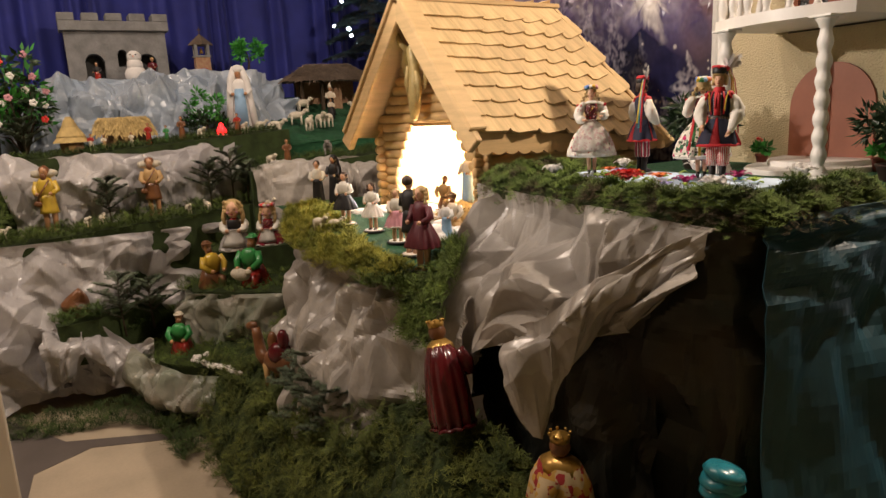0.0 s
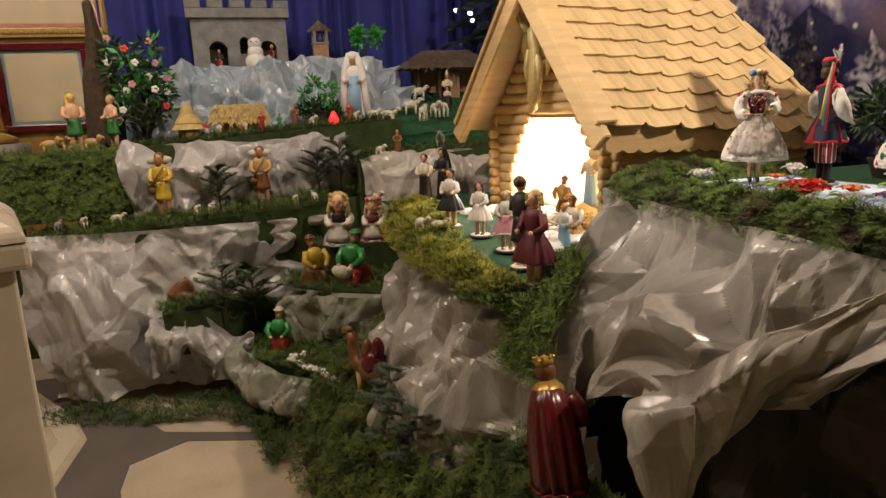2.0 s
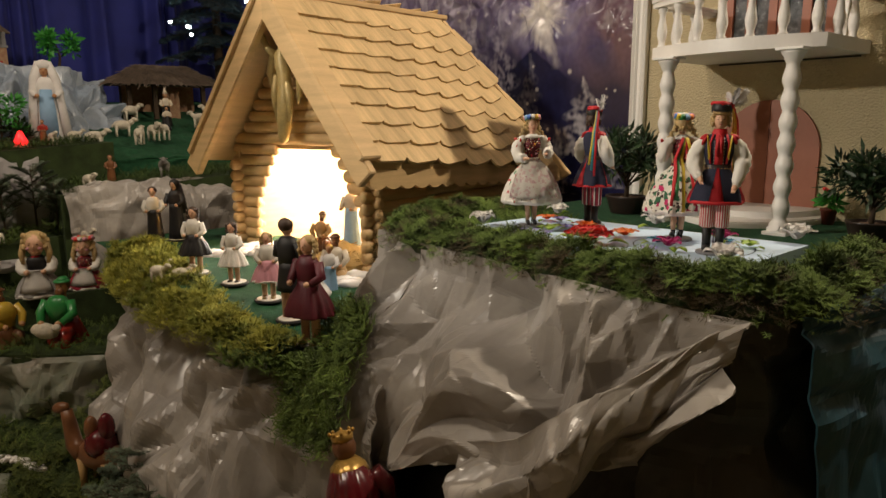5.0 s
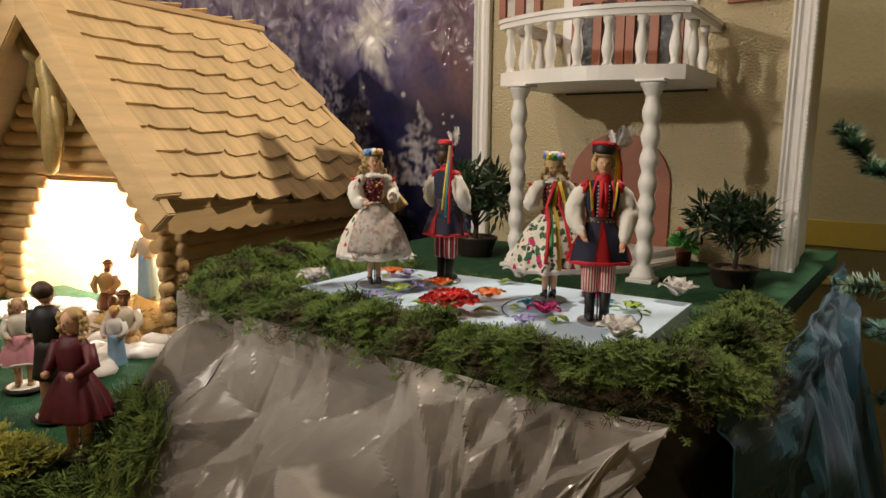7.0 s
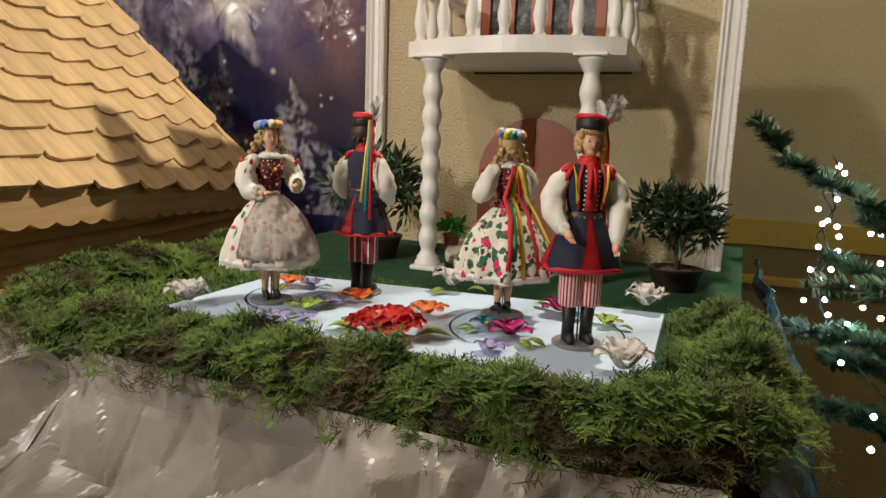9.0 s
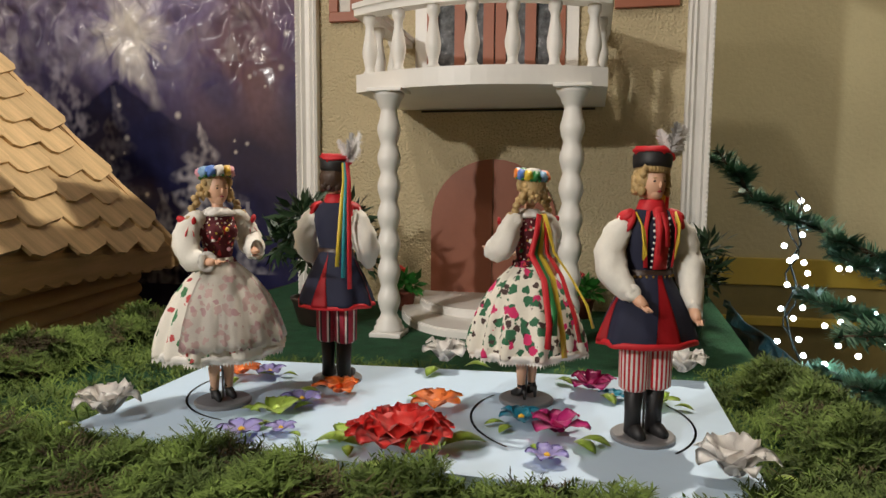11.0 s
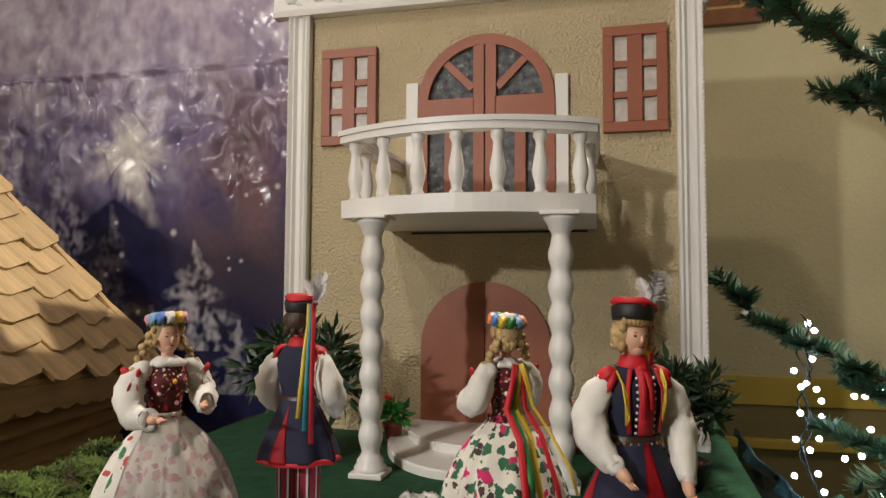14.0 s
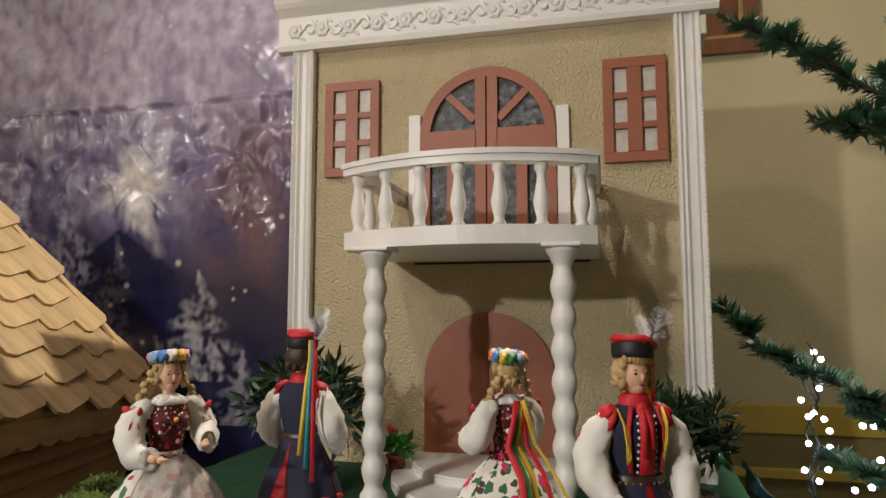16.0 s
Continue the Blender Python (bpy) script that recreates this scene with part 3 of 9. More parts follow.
def gilded_angel(parent):
    """A gilded relief figure under the gable, one plain mesh."""
    bm = lathe([(0.004, -0.06), (0.020, -0.045), (0.030, 0.0), (0.034, 0.06), (0.031, 0.12), (0.026, 0.17), (0.033, 0.215), (0.030, 0.25), (0.013, 0.272), (0.012, 0.282), (0.022, 0.30), (0.024, 0.318), (0.016, 0.338), (0.003, 0.345)], 16)
    for v in bm.verts:
        v.co.y *= 0.75
        v.co.x += 0.012 * math.sin(v.co.z * 11)
    for s in (-1, 1):
        tube([(s * 0.022, 0, 0.245), (s * 0.055, -0.012, 0.275), (s * 0.080, -0.02, 0.325), (s * 0.070, -0.02, 0.365)], [0.016, 0.013, 0.011, 0.007], 8, bm)
        tube([(s * 0.012, 0.014, 0.235), (s * 0.060, 0.024, 0.255), (s * 0.082, 0.024, 0.19), (s * 0.060, 0.018, 0.08)], [0.010, 0.024, 0.024, 0.005], 8, bm)
        tube([(s * 0.020, -0.006, 0.18), (s * 0.040, 0.0, 0.11), (s * 0.036, 0.0, 0.02)], [0.008, 0.018, 0.006], 8, bm)
    for v in bm.verts:
        v.co += 0.004 * Vector(noise.noise_vector(v.co * 30))
    ob = mesh_object("gilded_angel", bm, M_DULLGILT, smooth=True)
    ob.matrix_basis = HUT @ Matrix.Translation((-0.5, 0.045, 1.63)) @ Matrix.Scale(1.10, 4)
    tagged(ob, "gilded carved angel hung on the stable gable", "figure")


gilded_angel(hut)

# ---- the miniature house ----
FY, FZ = 0.035, 1.335
house = thing("miniature_house", Matrix.Translation((0, FY, FZ)), "cream stucco dolls' house with white columns and balcony", "house")
wall = part("wall", boxed(-0.515, 0.502, 0, 0.14, 0.0, 1.075), M_STUCCO, house)


def moulded(profile, length, axis="z"):
    """A straight moulding: a profile of (across, out) drawn along the axis."""
    bm = bmesh.new()
    ends = []
    for s in (0, length):
        ends.append([bm.verts.new((u, -o, s) if axis == "z" else (s, -o, u)) for u, o in profile])
    n = len(profile)
    for i in range(n):
        j = (i + 1) % n
        bm.faces.new((ends[0][i], ends[0][j], ends[1][j], ends[1][i]))
    bm.faces.new(ends[0][::-1])
    bm.faces.new(ends[1])
    bmesh.ops.recalc_face_normals(bm, faces=bm.faces)
    return bm


PIL = [(0, 0.0), (0, 0.022), (0.006, 0.026), (0.012, 0.020), (0.017, 0.024), (0.024, 0.016), (0.034, 0.016), (0.040, 0.024), (0.046, 0.020), (0.052, 0.026), (0.058, 0.022), (0.058, 0.0)]
for x in (-0.522, 0.448):
    pil = part("pilaster", moulded(PIL, 1.075), M_WHITE, house)
    pil.location.x = x
    # beaded edge
    bead = []
    for k in range(96):
        bead += [(0.0016, 0.002 + k * 0.0112), (0.0034, 0.0076 + k * 0.0112)]
    beads = lathe(bead, 8, None, Matrix.Translation((0.003 if x < 0 else 0.055, -0.025, 0)))
    part("beading", beads, M_WHITE, pil)
CORN = [(0, 0), (0, 0.03), (0.012, 0.034), (0.02, 0.026), (0.095, 0.026), (0.103, 0.036), (0.112, 0.048), (0.122, 0.056), (0.132, 0.06), (0.132, 0)]
# Unseen depth behind the facade, added to throw shadow on the stable roof.
part("shadow_caster_body", boxed(-0.505, 0.49, 0.14, 0.40, 0.0, 1.08), M_STUCCO, house)
part("shadow_caster_roof", boxed(-0.56, 0.545, 0.14, 0.445, 1.08, 1.198, 0.004), M_WHITE, house)
cornice = part("cornice", moulded(CORN, 1.112, "x"), M_WHITE, house, "white cornice with moulded scrolls and rosettes")
cornice.location = (-0.565, 0, 1.07)
for k in range(14):
    # rosettes and scrolls in relief
    x = 0.05 + k * 0.077
    bm = bmesh.new()
    lathe([(0.0225, 0.0), (0.021, 0.0035), (0.015, 0.006), (0.008, 0.0035), (0.0065, 0.0075), (0.0, 0.0095)], 36, bm, Matrix.Rotation(math.pi / 2, 4, "X"))
    for v in bm.verts:
        q = math.hypot(v.co.x, v.co.z)
        if q > 0.0075:
            k6 = 1 - 0.17 * (1 - abs(math.cos(3 * math.atan2(v.co.z, v.co.x)))) ** 1.5
            v.co.x, v.co.z = v.co.x * k6, v.co.z * k6
    ros = part("rosette", bm, M_WHITE, cornice)
    ros.location = (x, -0.027, 0.055)
    if k < 13:
        pts = []
        for i in range(15):
            a = i / 14 * 2 * math.pi * 0.95
            r = 0.018 * (1 - i / 20)
            pts.append((0.0385 + r * math.cos(a + math.pi) + 0.004, 0, r * 1.15 * math.sin(a + math.pi) * (1 if k % 2 else -1)))
        bm = tube(pts, [0.0035 + 0.003 * math.sin(i / 14 * math.pi) for i in range(15)], 6)
        for lx, lz in ((0.02, 0.022), (0.056, -0.022)):
            bmesh.ops.create_icosphere(bm, subdivisions=1, radius=0.010, matrix=Matrix.Translation((lx, 0, lz * (1 if k % 2 else -1))) @ Matrix.Rotation(0.6, 4, "Y") @ Matrix.Diagonal((1.2, 0.5, 0.55, 1)))
        sc = part("scroll", bm, M_WHITE, cornice)
        sc.location = (x, -0.027, 0.055)


def framed(x0, x1, z0, z1, bars_x, bars_z, w, depth):
    """A frame with bars; bars_x and bars_z are lists of (middle, width)."""
    bm = bmesh.new()
    box(bm, x0, x1, -depth, 0, z0, z0 + w)
    box(bm, x0, x1, -depth, 0, z1 - w, z1)
    box(bm, x0, x0 + w, -depth, 0, z0 + w, z1 - w)
    box(bm, x1 - w, x1, -depth, 0, z0 + w, z1 - w)
    for c, b in bars_x:
        box(bm, c - b / 2, c + b / 2, -depth, 0, z0 + w, z1 - w)
    for c, b in bars_z:
        box(bm, x0 + w, x1 - w, -depth * 0.9, 0, c - b / 2, c + b / 2)
    return bm


for x0, x1 in ((-0.432, -0.282), (0.282, 0.428)):
    z0, z1, w = 0.725, 0.978, 0.024
    cx = (x0 + x1) / 2
    window = part("window", boxed(x0 + 0.01, x1 - 0.01, -0.004, 0.0, z0 + 0.01, z1 - 0.01), M_PANE, house)
    fr = part("frame", framed(x0, x1, z0, z1, [(cx, 0.034)], [(z0 + 0.088, 0.016), (z1 - 0.092, 0.016)], w, 0.014), M_TERRACOTTA, window, "reddish brown painted window frame")
    mod = fr.modifiers.new("edge", "BEVEL")
    mod.width, mod.segments = 0.0012, 1


def arch_points(half, spring, base, n=18):
    pts = [(-half, base)]
    for i in range(n + 1):
        a = math.pi - math.pi * i / n
        pts.append((half * math.cos(a), spring + half * math.sin(a)))
    pts.append((half, base))
    return pts


def arch_slab(half, spring, base, y0, y1, side=0):
    pts = arch_points(half, spring, base)
    if side:
        pts = [(x, z) for x, z in pts if x * side > 0.001]
        edge = [(0.0012 * side, spring + half), (0.0012 * side, base)]
        pts = (pts + edge[:1] + edge[1:]) if side < 0 else (edge[:1] + pts + edge[1:])
        if side < 0:
            pts = [p for p in pts]
    bm = bmesh.new()
    f = [bm.verts.new((x, y0, z)) for x, z in pts]
    b = [bm.verts.new((x, y1, z)) for x, z in pts]
    bm.faces.new(f)
    bm.faces.new(b[::-1])
    for i in range(len(pts)):
        j = (i + 1) % len(pts)
        bm.faces.new((f[i], b[i], b[j], f[j]))
    bmesh.ops.recalc_face_normals(bm, faces=bm.faces)
    return bm


# lower double door, plain leaves
for s in (-1, 1):
    part("door_leaf", arch_slab(0.159, 0.215, 0.035, -0.010, 0.0, s), M_TERRACOTTA, house, "plain reddish brown arched door leaf")
# upper glazed double door
HD, SP, BD = 0.170, 0.815, 0.53
part("door_glass", arch_slab(HD - 0.004, SP, BD, -0.006, -0.001), M_GLITTER, house, "dark glittering glass")
for s in (-1, 1):
    jamb = part("jamb", boxed(s * 0.186 - 0.016, s * 0.186 + 0.016, -0.012, 0, BD, 0.875, 0.002), M_WHITE, house)
    leaf = bmesh.new()
    w, d = 0.026, 0.018
    # rim of the arch
    n = 14
    for i in range(n):
        a0, a1 = (math.pi / 2) * i / n, (math.pi / 2) * (i + 1) / n
        quad = []
        for y in (-d, -0.004):
            for r, a in ((HD, a0), (HD, a1), (HD - w, a1), (HD - w, a0)):
                quad.append(leaf.verts.new((s * r * math.cos(a), y, SP + r * math.sin(a))))
        for k in ((0, 1, 2, 3), (7, 6, 5, 4), (0, 4, 5, 1), (1, 5, 6, 2), (2, 6, 7, 3), (3, 7, 4, 0)):
            leaf.faces.new([quad[q] for q in k])

    def bar(x0, x1, z0, z1):
        box(leaf, min(s * x0, s * x1), max(s * x0, s * x1), -d, -0.004, z0, z1)

    bar(HD - w, HD, BD, SP)
    bar(0.002, w + 0.002, BD, SP + HD - 0.026)
    bar(w, HD - w, SP - 0.014, SP + 0.012)
    bar(w, HD - w, SP - 0.05, SP - 0.014)
    bar(0.074, 0.100, BD, SP - 0.05)
    bar(w, HD - w, BD, BD + 0.03)
    m = Matrix.Translation((s * 0.073, 0, SP + 0.078)) @ Matrix.Rotation(s * radians(-45), 4, "Y")
    box(leaf, -0.060, 0.060, -d + 0.003, -0.004, -0.009, 0.009, 0, m)
    bmesh.ops.recalc_face_normals(leaf, faces=leaf.faces)
    part("door_leaf", leaf, M_TERRACOTTA, house, "reddish brown arched balcony door with glazing bars")


# balcony: D-shaped slab, rail and turned balusters
BX, BW = 0.0125, 0.254


def balcony_outline(inset=0.0, n=16):
    pts = [(BX - BW + inset, 0.0), (BX - BW + inset, -0.335 + inset * 0.4)]
    for i in range(1, n):
        t = i / n
        x = -1 + 2 * t
        pts.append((BX + x * (BW - inset), -0.335 - 0.075 * (1 - x * x) + inset * 0.8))
    pts += [(BX + BW - inset, -0.335 + inset * 0.4), (BX + BW - inset, 0.0)]
    return pts


def ribbon(outline, width, z0, z1, closed_back=False):
    """A rail that follows the balcony's edge, or the whole slab."""
    bm = bmesh.new()
    if closed_back:
        f = [bm.verts.new((x, y, z1)) for x, y in outline]
        b = [bm.verts.new((x, y, z0)) for x, y in outline]
        bm.faces.new(f)
        bm.faces.new(b[::-1])
        for i in range(len(f)):
            j = (i + 1) % len(f)
            bm.faces.new((b[i], b[j], f[j], f[i]))
    else:
        inner = balcony_outline(width)
        cols = [[bm.verts.new((*p, z)) for p, z in ((o, z0), (o, z1), (i, z1), (i, z0))] for o, i in zip(outline, inner)]
        for a, b in zip(cols, cols[1:]):
            for k in range(4):
                bm.faces.new((a[k], a[(k + 1) % 4], b[(k + 1) % 4], b[k]))
        bm.faces.new(cols[0])
        bm.faces.new(cols[-1][::-1])
    bmesh.ops.recalc_face_normals(bm, faces=bm.faces)
    return bm


SZ = 0.499
balcony = part("balcony", ribbon(balcony_outline(), 0, SZ, SZ + 0.036, True), M_WHITE, house, "curved white balcony with turned balusters")
part("handrail", ribbon(balcony_outline(-0.004), 0.030, SZ + 0.154, SZ + 0.168), M_WHITE, balcony)
part("handrail", ribbon(balcony_outline(-0.008), 0.034, SZ + 0.1685, SZ + 0.179), M_WHITE, balcony)
# Black strip on the wall paints the shade line below the slab.
part("slab_shade_strip", boxed(BX - 0.2, BX + 0.232, -0.003, 0.0, SZ - 0.007, SZ - 0.002), M_BLACK, house, "black strip standing in for the shade under the balcony")
BAL = [(0.012, 0), (0.0135, 0.003), (0.0095, 0.009), (0.0105, 0.018), (0.0145, 0.034), (0.0155, 0.046), (0.0125, 0.064), (0.0095, 0.082), (0.0085, 0.094), (0.0105, 0.101), (0.0135, 0.106), (0.0125, 0.119)]
bal_mesh = None
spots = [(BX - BW + 0.014, -0.115), (BX - BW + 0.014, -0.225), (BX + BW - 0.014, -0.115), (BX + BW - 0.014, -0.225)]
for t in (-0.94, -0.64, -0.32, 0.0, 0.32, 0.64, 0.94):
    spots.append((BX + t * (BW - 0.014), -0.335 - 0.075 * (1 - t * t) + 0.012))
for x, y in spots:
    if bal_mesh is None:
        b = part("baluster", lathe(BAL, 14), M_WHITE, balcony, smooth=True)
        bal_mesh = b.data
    else:
        b = new("baluster", bal_mesh)
        b.parent = balcony
    b.location = (x, y, SZ + 0.036)
prof = [(0.031, 0.0), (0.031, 0.012), (0.026, 0.016), (0.026, 0.024), (0.0195, 0.032)]
for k in range(7):
    z = 0.040 + k * 0.0575
    prof += [(0.0165, z), (0.0195, z + 0.010), (0.0228, z + 0.021), (0.0235, z + 0.029), (0.0225, z + 0.037), (0.0190, z + 0.048)]
prof += [(0.0165, 0.4475), (0.017, 0.454), (0.021, 0.459), (0.024, 0.469), (0.030, 0.477), (0.032, 0.485)]
for x in (-0.159, 0.203):
    col = part("column", lathe(prof, 22), M_WHITE, house, "white turned column of stacked beads", smooth=True)
    col.location = (x, -0.374, 0.006)
    part("plinth", boxed(-0.033, 0.033, -0.033, 0.033, -0.006, 0.004, 0.002), M_WHITE, col)
    part("capital", boxed(-0.036, 0.036, -0.036, 0.036, 0.485, 0.4925, 0.002), M_WHITE, col)


def half_step(rx, ry, z0, z1):
    bm = bmesh.new()
    pts = [(rx * math.cos(math.pi * i / 28), -ry * math.sin(math.pi * i / 28)) for i in range(29)]
    f = [bm.verts.new((x, y, z1)) for x, y in pts]
    b = [bm.verts.new((x, y, z0)) for x, y in pts]
    bm.faces.new(f[::-1])
    bm.faces.new(b)
    for i in range(len(f)):
        j = (i + 1) % len(f)
        bm.faces.new((b[i], b[j], f[j], f[i]))
    bmesh.ops.recalc_face_normals(bm, faces=bm.faces)
    bmesh.ops.bevel(bm, geom=[e for e in bm.edges if all(abs(v.co.z - z1) < 1e-6 for v in e.verts)], offset=0.004, segments=2, affect="EDGES")
    return bm


for rx, ry, z0, z1 in ((0.22, 0.375, 0.0, 0.018), (0.185, 0.25, 0.018, 0.036)):
    st = part("step", half_step(rx, ry, z0, z1), M_WHITE, house, "rounded white doorstep")
    st.location.x = 0.005

# ---- raised table with turf, and the dance board ----
slab("table_top", [(-0.65, -0.98), (-0.3, -1.07), (0.15, -1.11), (0.43, -1.06), (0.51, -0.93), (0.57, 0.3), (0.58, 0.5), (-0.66, 0.5), (-0.67, -0.5)], 1.285, 1.335, M_TURF, "structure", "green felt turf on a raised table", "ground")
slab("dance_board", [(-0.315, -1.03), (0.405, -1.06), (0.405, -0.675), (-0.305, -0.73)], 1.335, 1.376, M_PLATFORM, "", "pale blue painted board with two turntables", "board")


# ---- the landscape of crumpled paper, felt and moss ----
def sheet_at(rows, u, v):
    return along_smooth([along(r, u) for r in rows], v)


def sheet_points(rows, n, seed, v0=0.0, v1=1.0, keep=None):
    """Random places on a sheet, with normals."""
    rng = random.Random(seed)
    out = []
    while len(out) < n:
        u, v = rng.random(), v0 + (v1 - v0) * rng.random()
        p = sheet_at(rows, u, v)
        if keep and not keep(p):
            continue
        du = sheet_at(rows, min(1, u + 0.02), v) - sheet_at(rows, max(0, u - 0.02), v)
        dv = sheet_at(rows, u, min(1, v + 0.02)) - sheet_at(rows, u, max(0, v - 0.02))
        nn = dv.cross(du)
        nn = nn.normalized() if nn.length > 1e-9 else Vector((0, 0, 1))
        out.append((p, nn))
    return out


def inside(poly, x, y):
    hit = False
    for (x0, y0), (x1, y1) in zip(poly, poly[1:] + poly[:1]):
        if (y0 > y) != (y1 > y) and x < (x1 - x0) * (y - y0) / (y1 - y0) + x0:
            hit = not hit
    return hit


def area_points(poly, n, z, seed, rough=0.0):
    rng = random.Random(seed)
    xs, ys = [p[0] for p in poly], [p[1] for p in poly]
    out = []
    while len(out) < n:
        x, y = rng.uniform(min(xs), max(xs)), rng.uniform(min(ys), max(ys))
        if inside(poly, x, y):
            zz = z(x, y) if callable(z) else z
            out.append((Vector((x, y, zz + rough * noise.noise(Vector((x * 14, y * 14, 3))))), Vector((0, 0, 1))))
    return out


def fronds(name, places, size, material, label, seed=0, leaflets=7, spread=0.9, category="moss", width=0.075, parent=None, lump=0.02):
    """Feathery moss: at each place a small arching sprig with side leaflets."""
    rng = np.random.default_rng(seed)
    n = len(places)
    P = np.array([p[:] for p, _ in places])
    N = np.array([q[:] for _, q in places])
    P += N * (lump * np.array([noise.noise(p * 13) + 0.6 * noise.noise(p * 29) for p, _ in places]))[:, None]
    d = rng.normal(size=(n, 3))
    d -= N * (d * N).sum(1)[:, None]
    d /= np.linalg.norm(d, axis=1)[:, None] + 1e-9
    up = N + d * rng.uniform(0.2, spread * 1.6, n)[:, None]
    up /= np.linalg.norm(up, axis=1)[:, None]
    L = size * rng.uniform(0.55, 1.35, n)
    side = np.cross(up, d)
    side /= np.linalg.norm(side, axis=1)[:, None] + 1e-9
    droop = d * 0.35 - N * 0.15
    verts, faces = [], []
    base = 0

    def blade(a, b, c, w):
        nonlocal base
        # a to c through b: two quads ending in a point
        s = np.cross(c - a, N + 0.01)
        s /= np.linalg.norm(s, axis=1)[:, None] + 1e-9
        s = s * w[:, None]
        v = np.stack([a - s * 0.5, a + s * 0.5, b + s, b - s, c], 1).reshape(-1, 3)
        k = base + 5 * np.arange(n)[:, None]
        f = np.concatenate([k + np.array([[0, 1, 2]]), k + np.array([[0, 2, 3]]), k + np.array([[3, 2, 4]])], 0)
        verts.append(v)
        faces.append(f)
        base += 5 * n

    tip = P + up * L[:, None] + droop * (L * 0.5)[:, None]
    blade(P, (P + tip) / 2 + up * (L * 0.12)[:, None], tip, L * width * 0.5)
    for k in range(leaflets):
        t = 0.25 + 0.7 * k / max(1, leaflets - 1)
        sgn = 1 if k % 2 else -1
        root = P + (tip - P) * t + up * (L * 0.25 * t * (1 - t))[:, None]
        way = side * sgn + up * 0.55 + rng.normal(size=(n, 3)) * 0.22
        l = L * (0.55 - 0.3 * t)
        end = root + way * l[:, None]
        blade(root, (root + end) / 2 + N * (l * 0.06)[:, None], end, L * width * 0.42)
    me = bpy.data.meshes.new(name)
    V, F = np.concatenate(verts), np.concatenate(faces)
    me.vertices.add(len(V))
    me.vertices.foreach_set("co", V.ravel())
    me.loops.add(F.size)
    me.loops.foreach_set("vertex_index", F.ravel().astype(np.int32))
    me.polygons.add(len(F))
    me.polygons.foreach_set("loop_start", np.arange(0, F.size, 3, dtype=np.int32))
    me.update()
    me.validate()
    me.materials.append(material)
    ob = new(name, me)
    if parent is not None:
        ob.parent = parent
        return ob
    return tagged(ob, label, category, "", "stuff")


# table front: the grey cliff sheet and its lower flap, near-black sheets for the hollow's shade, and the teal side
EDGE = [(-0.69, -1.02, 1.335), (-0.66, -1.09, 1.335), (-0.50, -1.13, 1.34), (-0.2, -1.16, 1.34), (0.1, -1.17, 1.335), (0.35, -1.17, 1.325), (0.49, -1.12, 1.31)]
CLIFF = [EDGE,
         [(-0.72, -1.05, 1.10), (-0.66, -1.18, 1.12), (-0.48, -1.26, 1.13), (-0.18, -1.29, 1.15), (0.12, -1.29, 1.17), (0.36, -1.25, 1.2), (0.48, -1.16, 1.27)],
         [(-0.71, -1.06, 0.85), (-0.63, -1.24, 0.88), (-0.42, -1.35, 0.93), (-0.14, -1.37, 1.04), (0.14, -1.37, 1.08), (0.38, -1.31, 1.14), (0.475, -1.18, 1.24)],
         [(-0.70, -1.06, 0.45), (-0.57, -1.3, 0.58), (-0.30, -1.37, 0.80), (-0.05, -1.39, 0.93), (0.18, -1.38, 1.0), (0.40, -1.32, 1.08), (0.47, -1.19, 1.21)]]
drape("rock_face", CLIFF, M_ROCK, 230, 100, 4.6, 0.15, 3.0, "crumpled shiny grey paper rock face under moss", "rock")
FLAP = [[(0.02, -1.40, 1.02), (0.20, -1.41, 1.10), (0.35, -1.35, 1.20), (0.41, -1.27, 1.26), (0.455, -1.17, 1.30)],
        [(0.04, -1.46, 0.95), (0.18, -1.50, 1.02), (0.33, -1.44, 1.12), (0.39, -1.34, 1.20), (0.445, -1.22, 1.27)],
        [(0.11, -1.45, 0.92), (0.19, -1.49, 0.93), (0.29, -1.46, 1.02), (0.36, -1.37, 1.12), (0.42, -1.25, 1.22)],
        [(0.15, -1.43, 0.86), (0.19, -1.46, 0.80), (0.25, -1.46, 0.78), (0.31, -1.39, 0.98), (0.39, -1.27, 1.15)]]
drape("rock_face", FLAP, M_ROCK, 110, 60, 6.0, 0.085, 11.0, "crumpled grey paper flap over a dark hollow", "rock")
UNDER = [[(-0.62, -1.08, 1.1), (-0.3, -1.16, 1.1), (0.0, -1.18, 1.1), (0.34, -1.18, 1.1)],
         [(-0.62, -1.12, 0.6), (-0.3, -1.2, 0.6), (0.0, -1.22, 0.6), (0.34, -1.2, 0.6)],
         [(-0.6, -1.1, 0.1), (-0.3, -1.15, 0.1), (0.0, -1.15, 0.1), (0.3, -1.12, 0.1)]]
drape("rock_face", UNDER, M_HOLLOWSHADE, 60, 50, 5.0, 0.08, 25.0, "near-black sheet standing in for the shade of the hollow under the table", "rock")
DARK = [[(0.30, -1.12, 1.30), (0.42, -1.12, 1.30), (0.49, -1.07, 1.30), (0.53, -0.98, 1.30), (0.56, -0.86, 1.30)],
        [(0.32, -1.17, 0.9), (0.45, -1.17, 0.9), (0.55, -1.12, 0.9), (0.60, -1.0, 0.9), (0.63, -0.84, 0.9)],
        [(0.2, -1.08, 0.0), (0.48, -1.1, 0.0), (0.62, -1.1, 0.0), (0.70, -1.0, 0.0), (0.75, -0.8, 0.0)]]
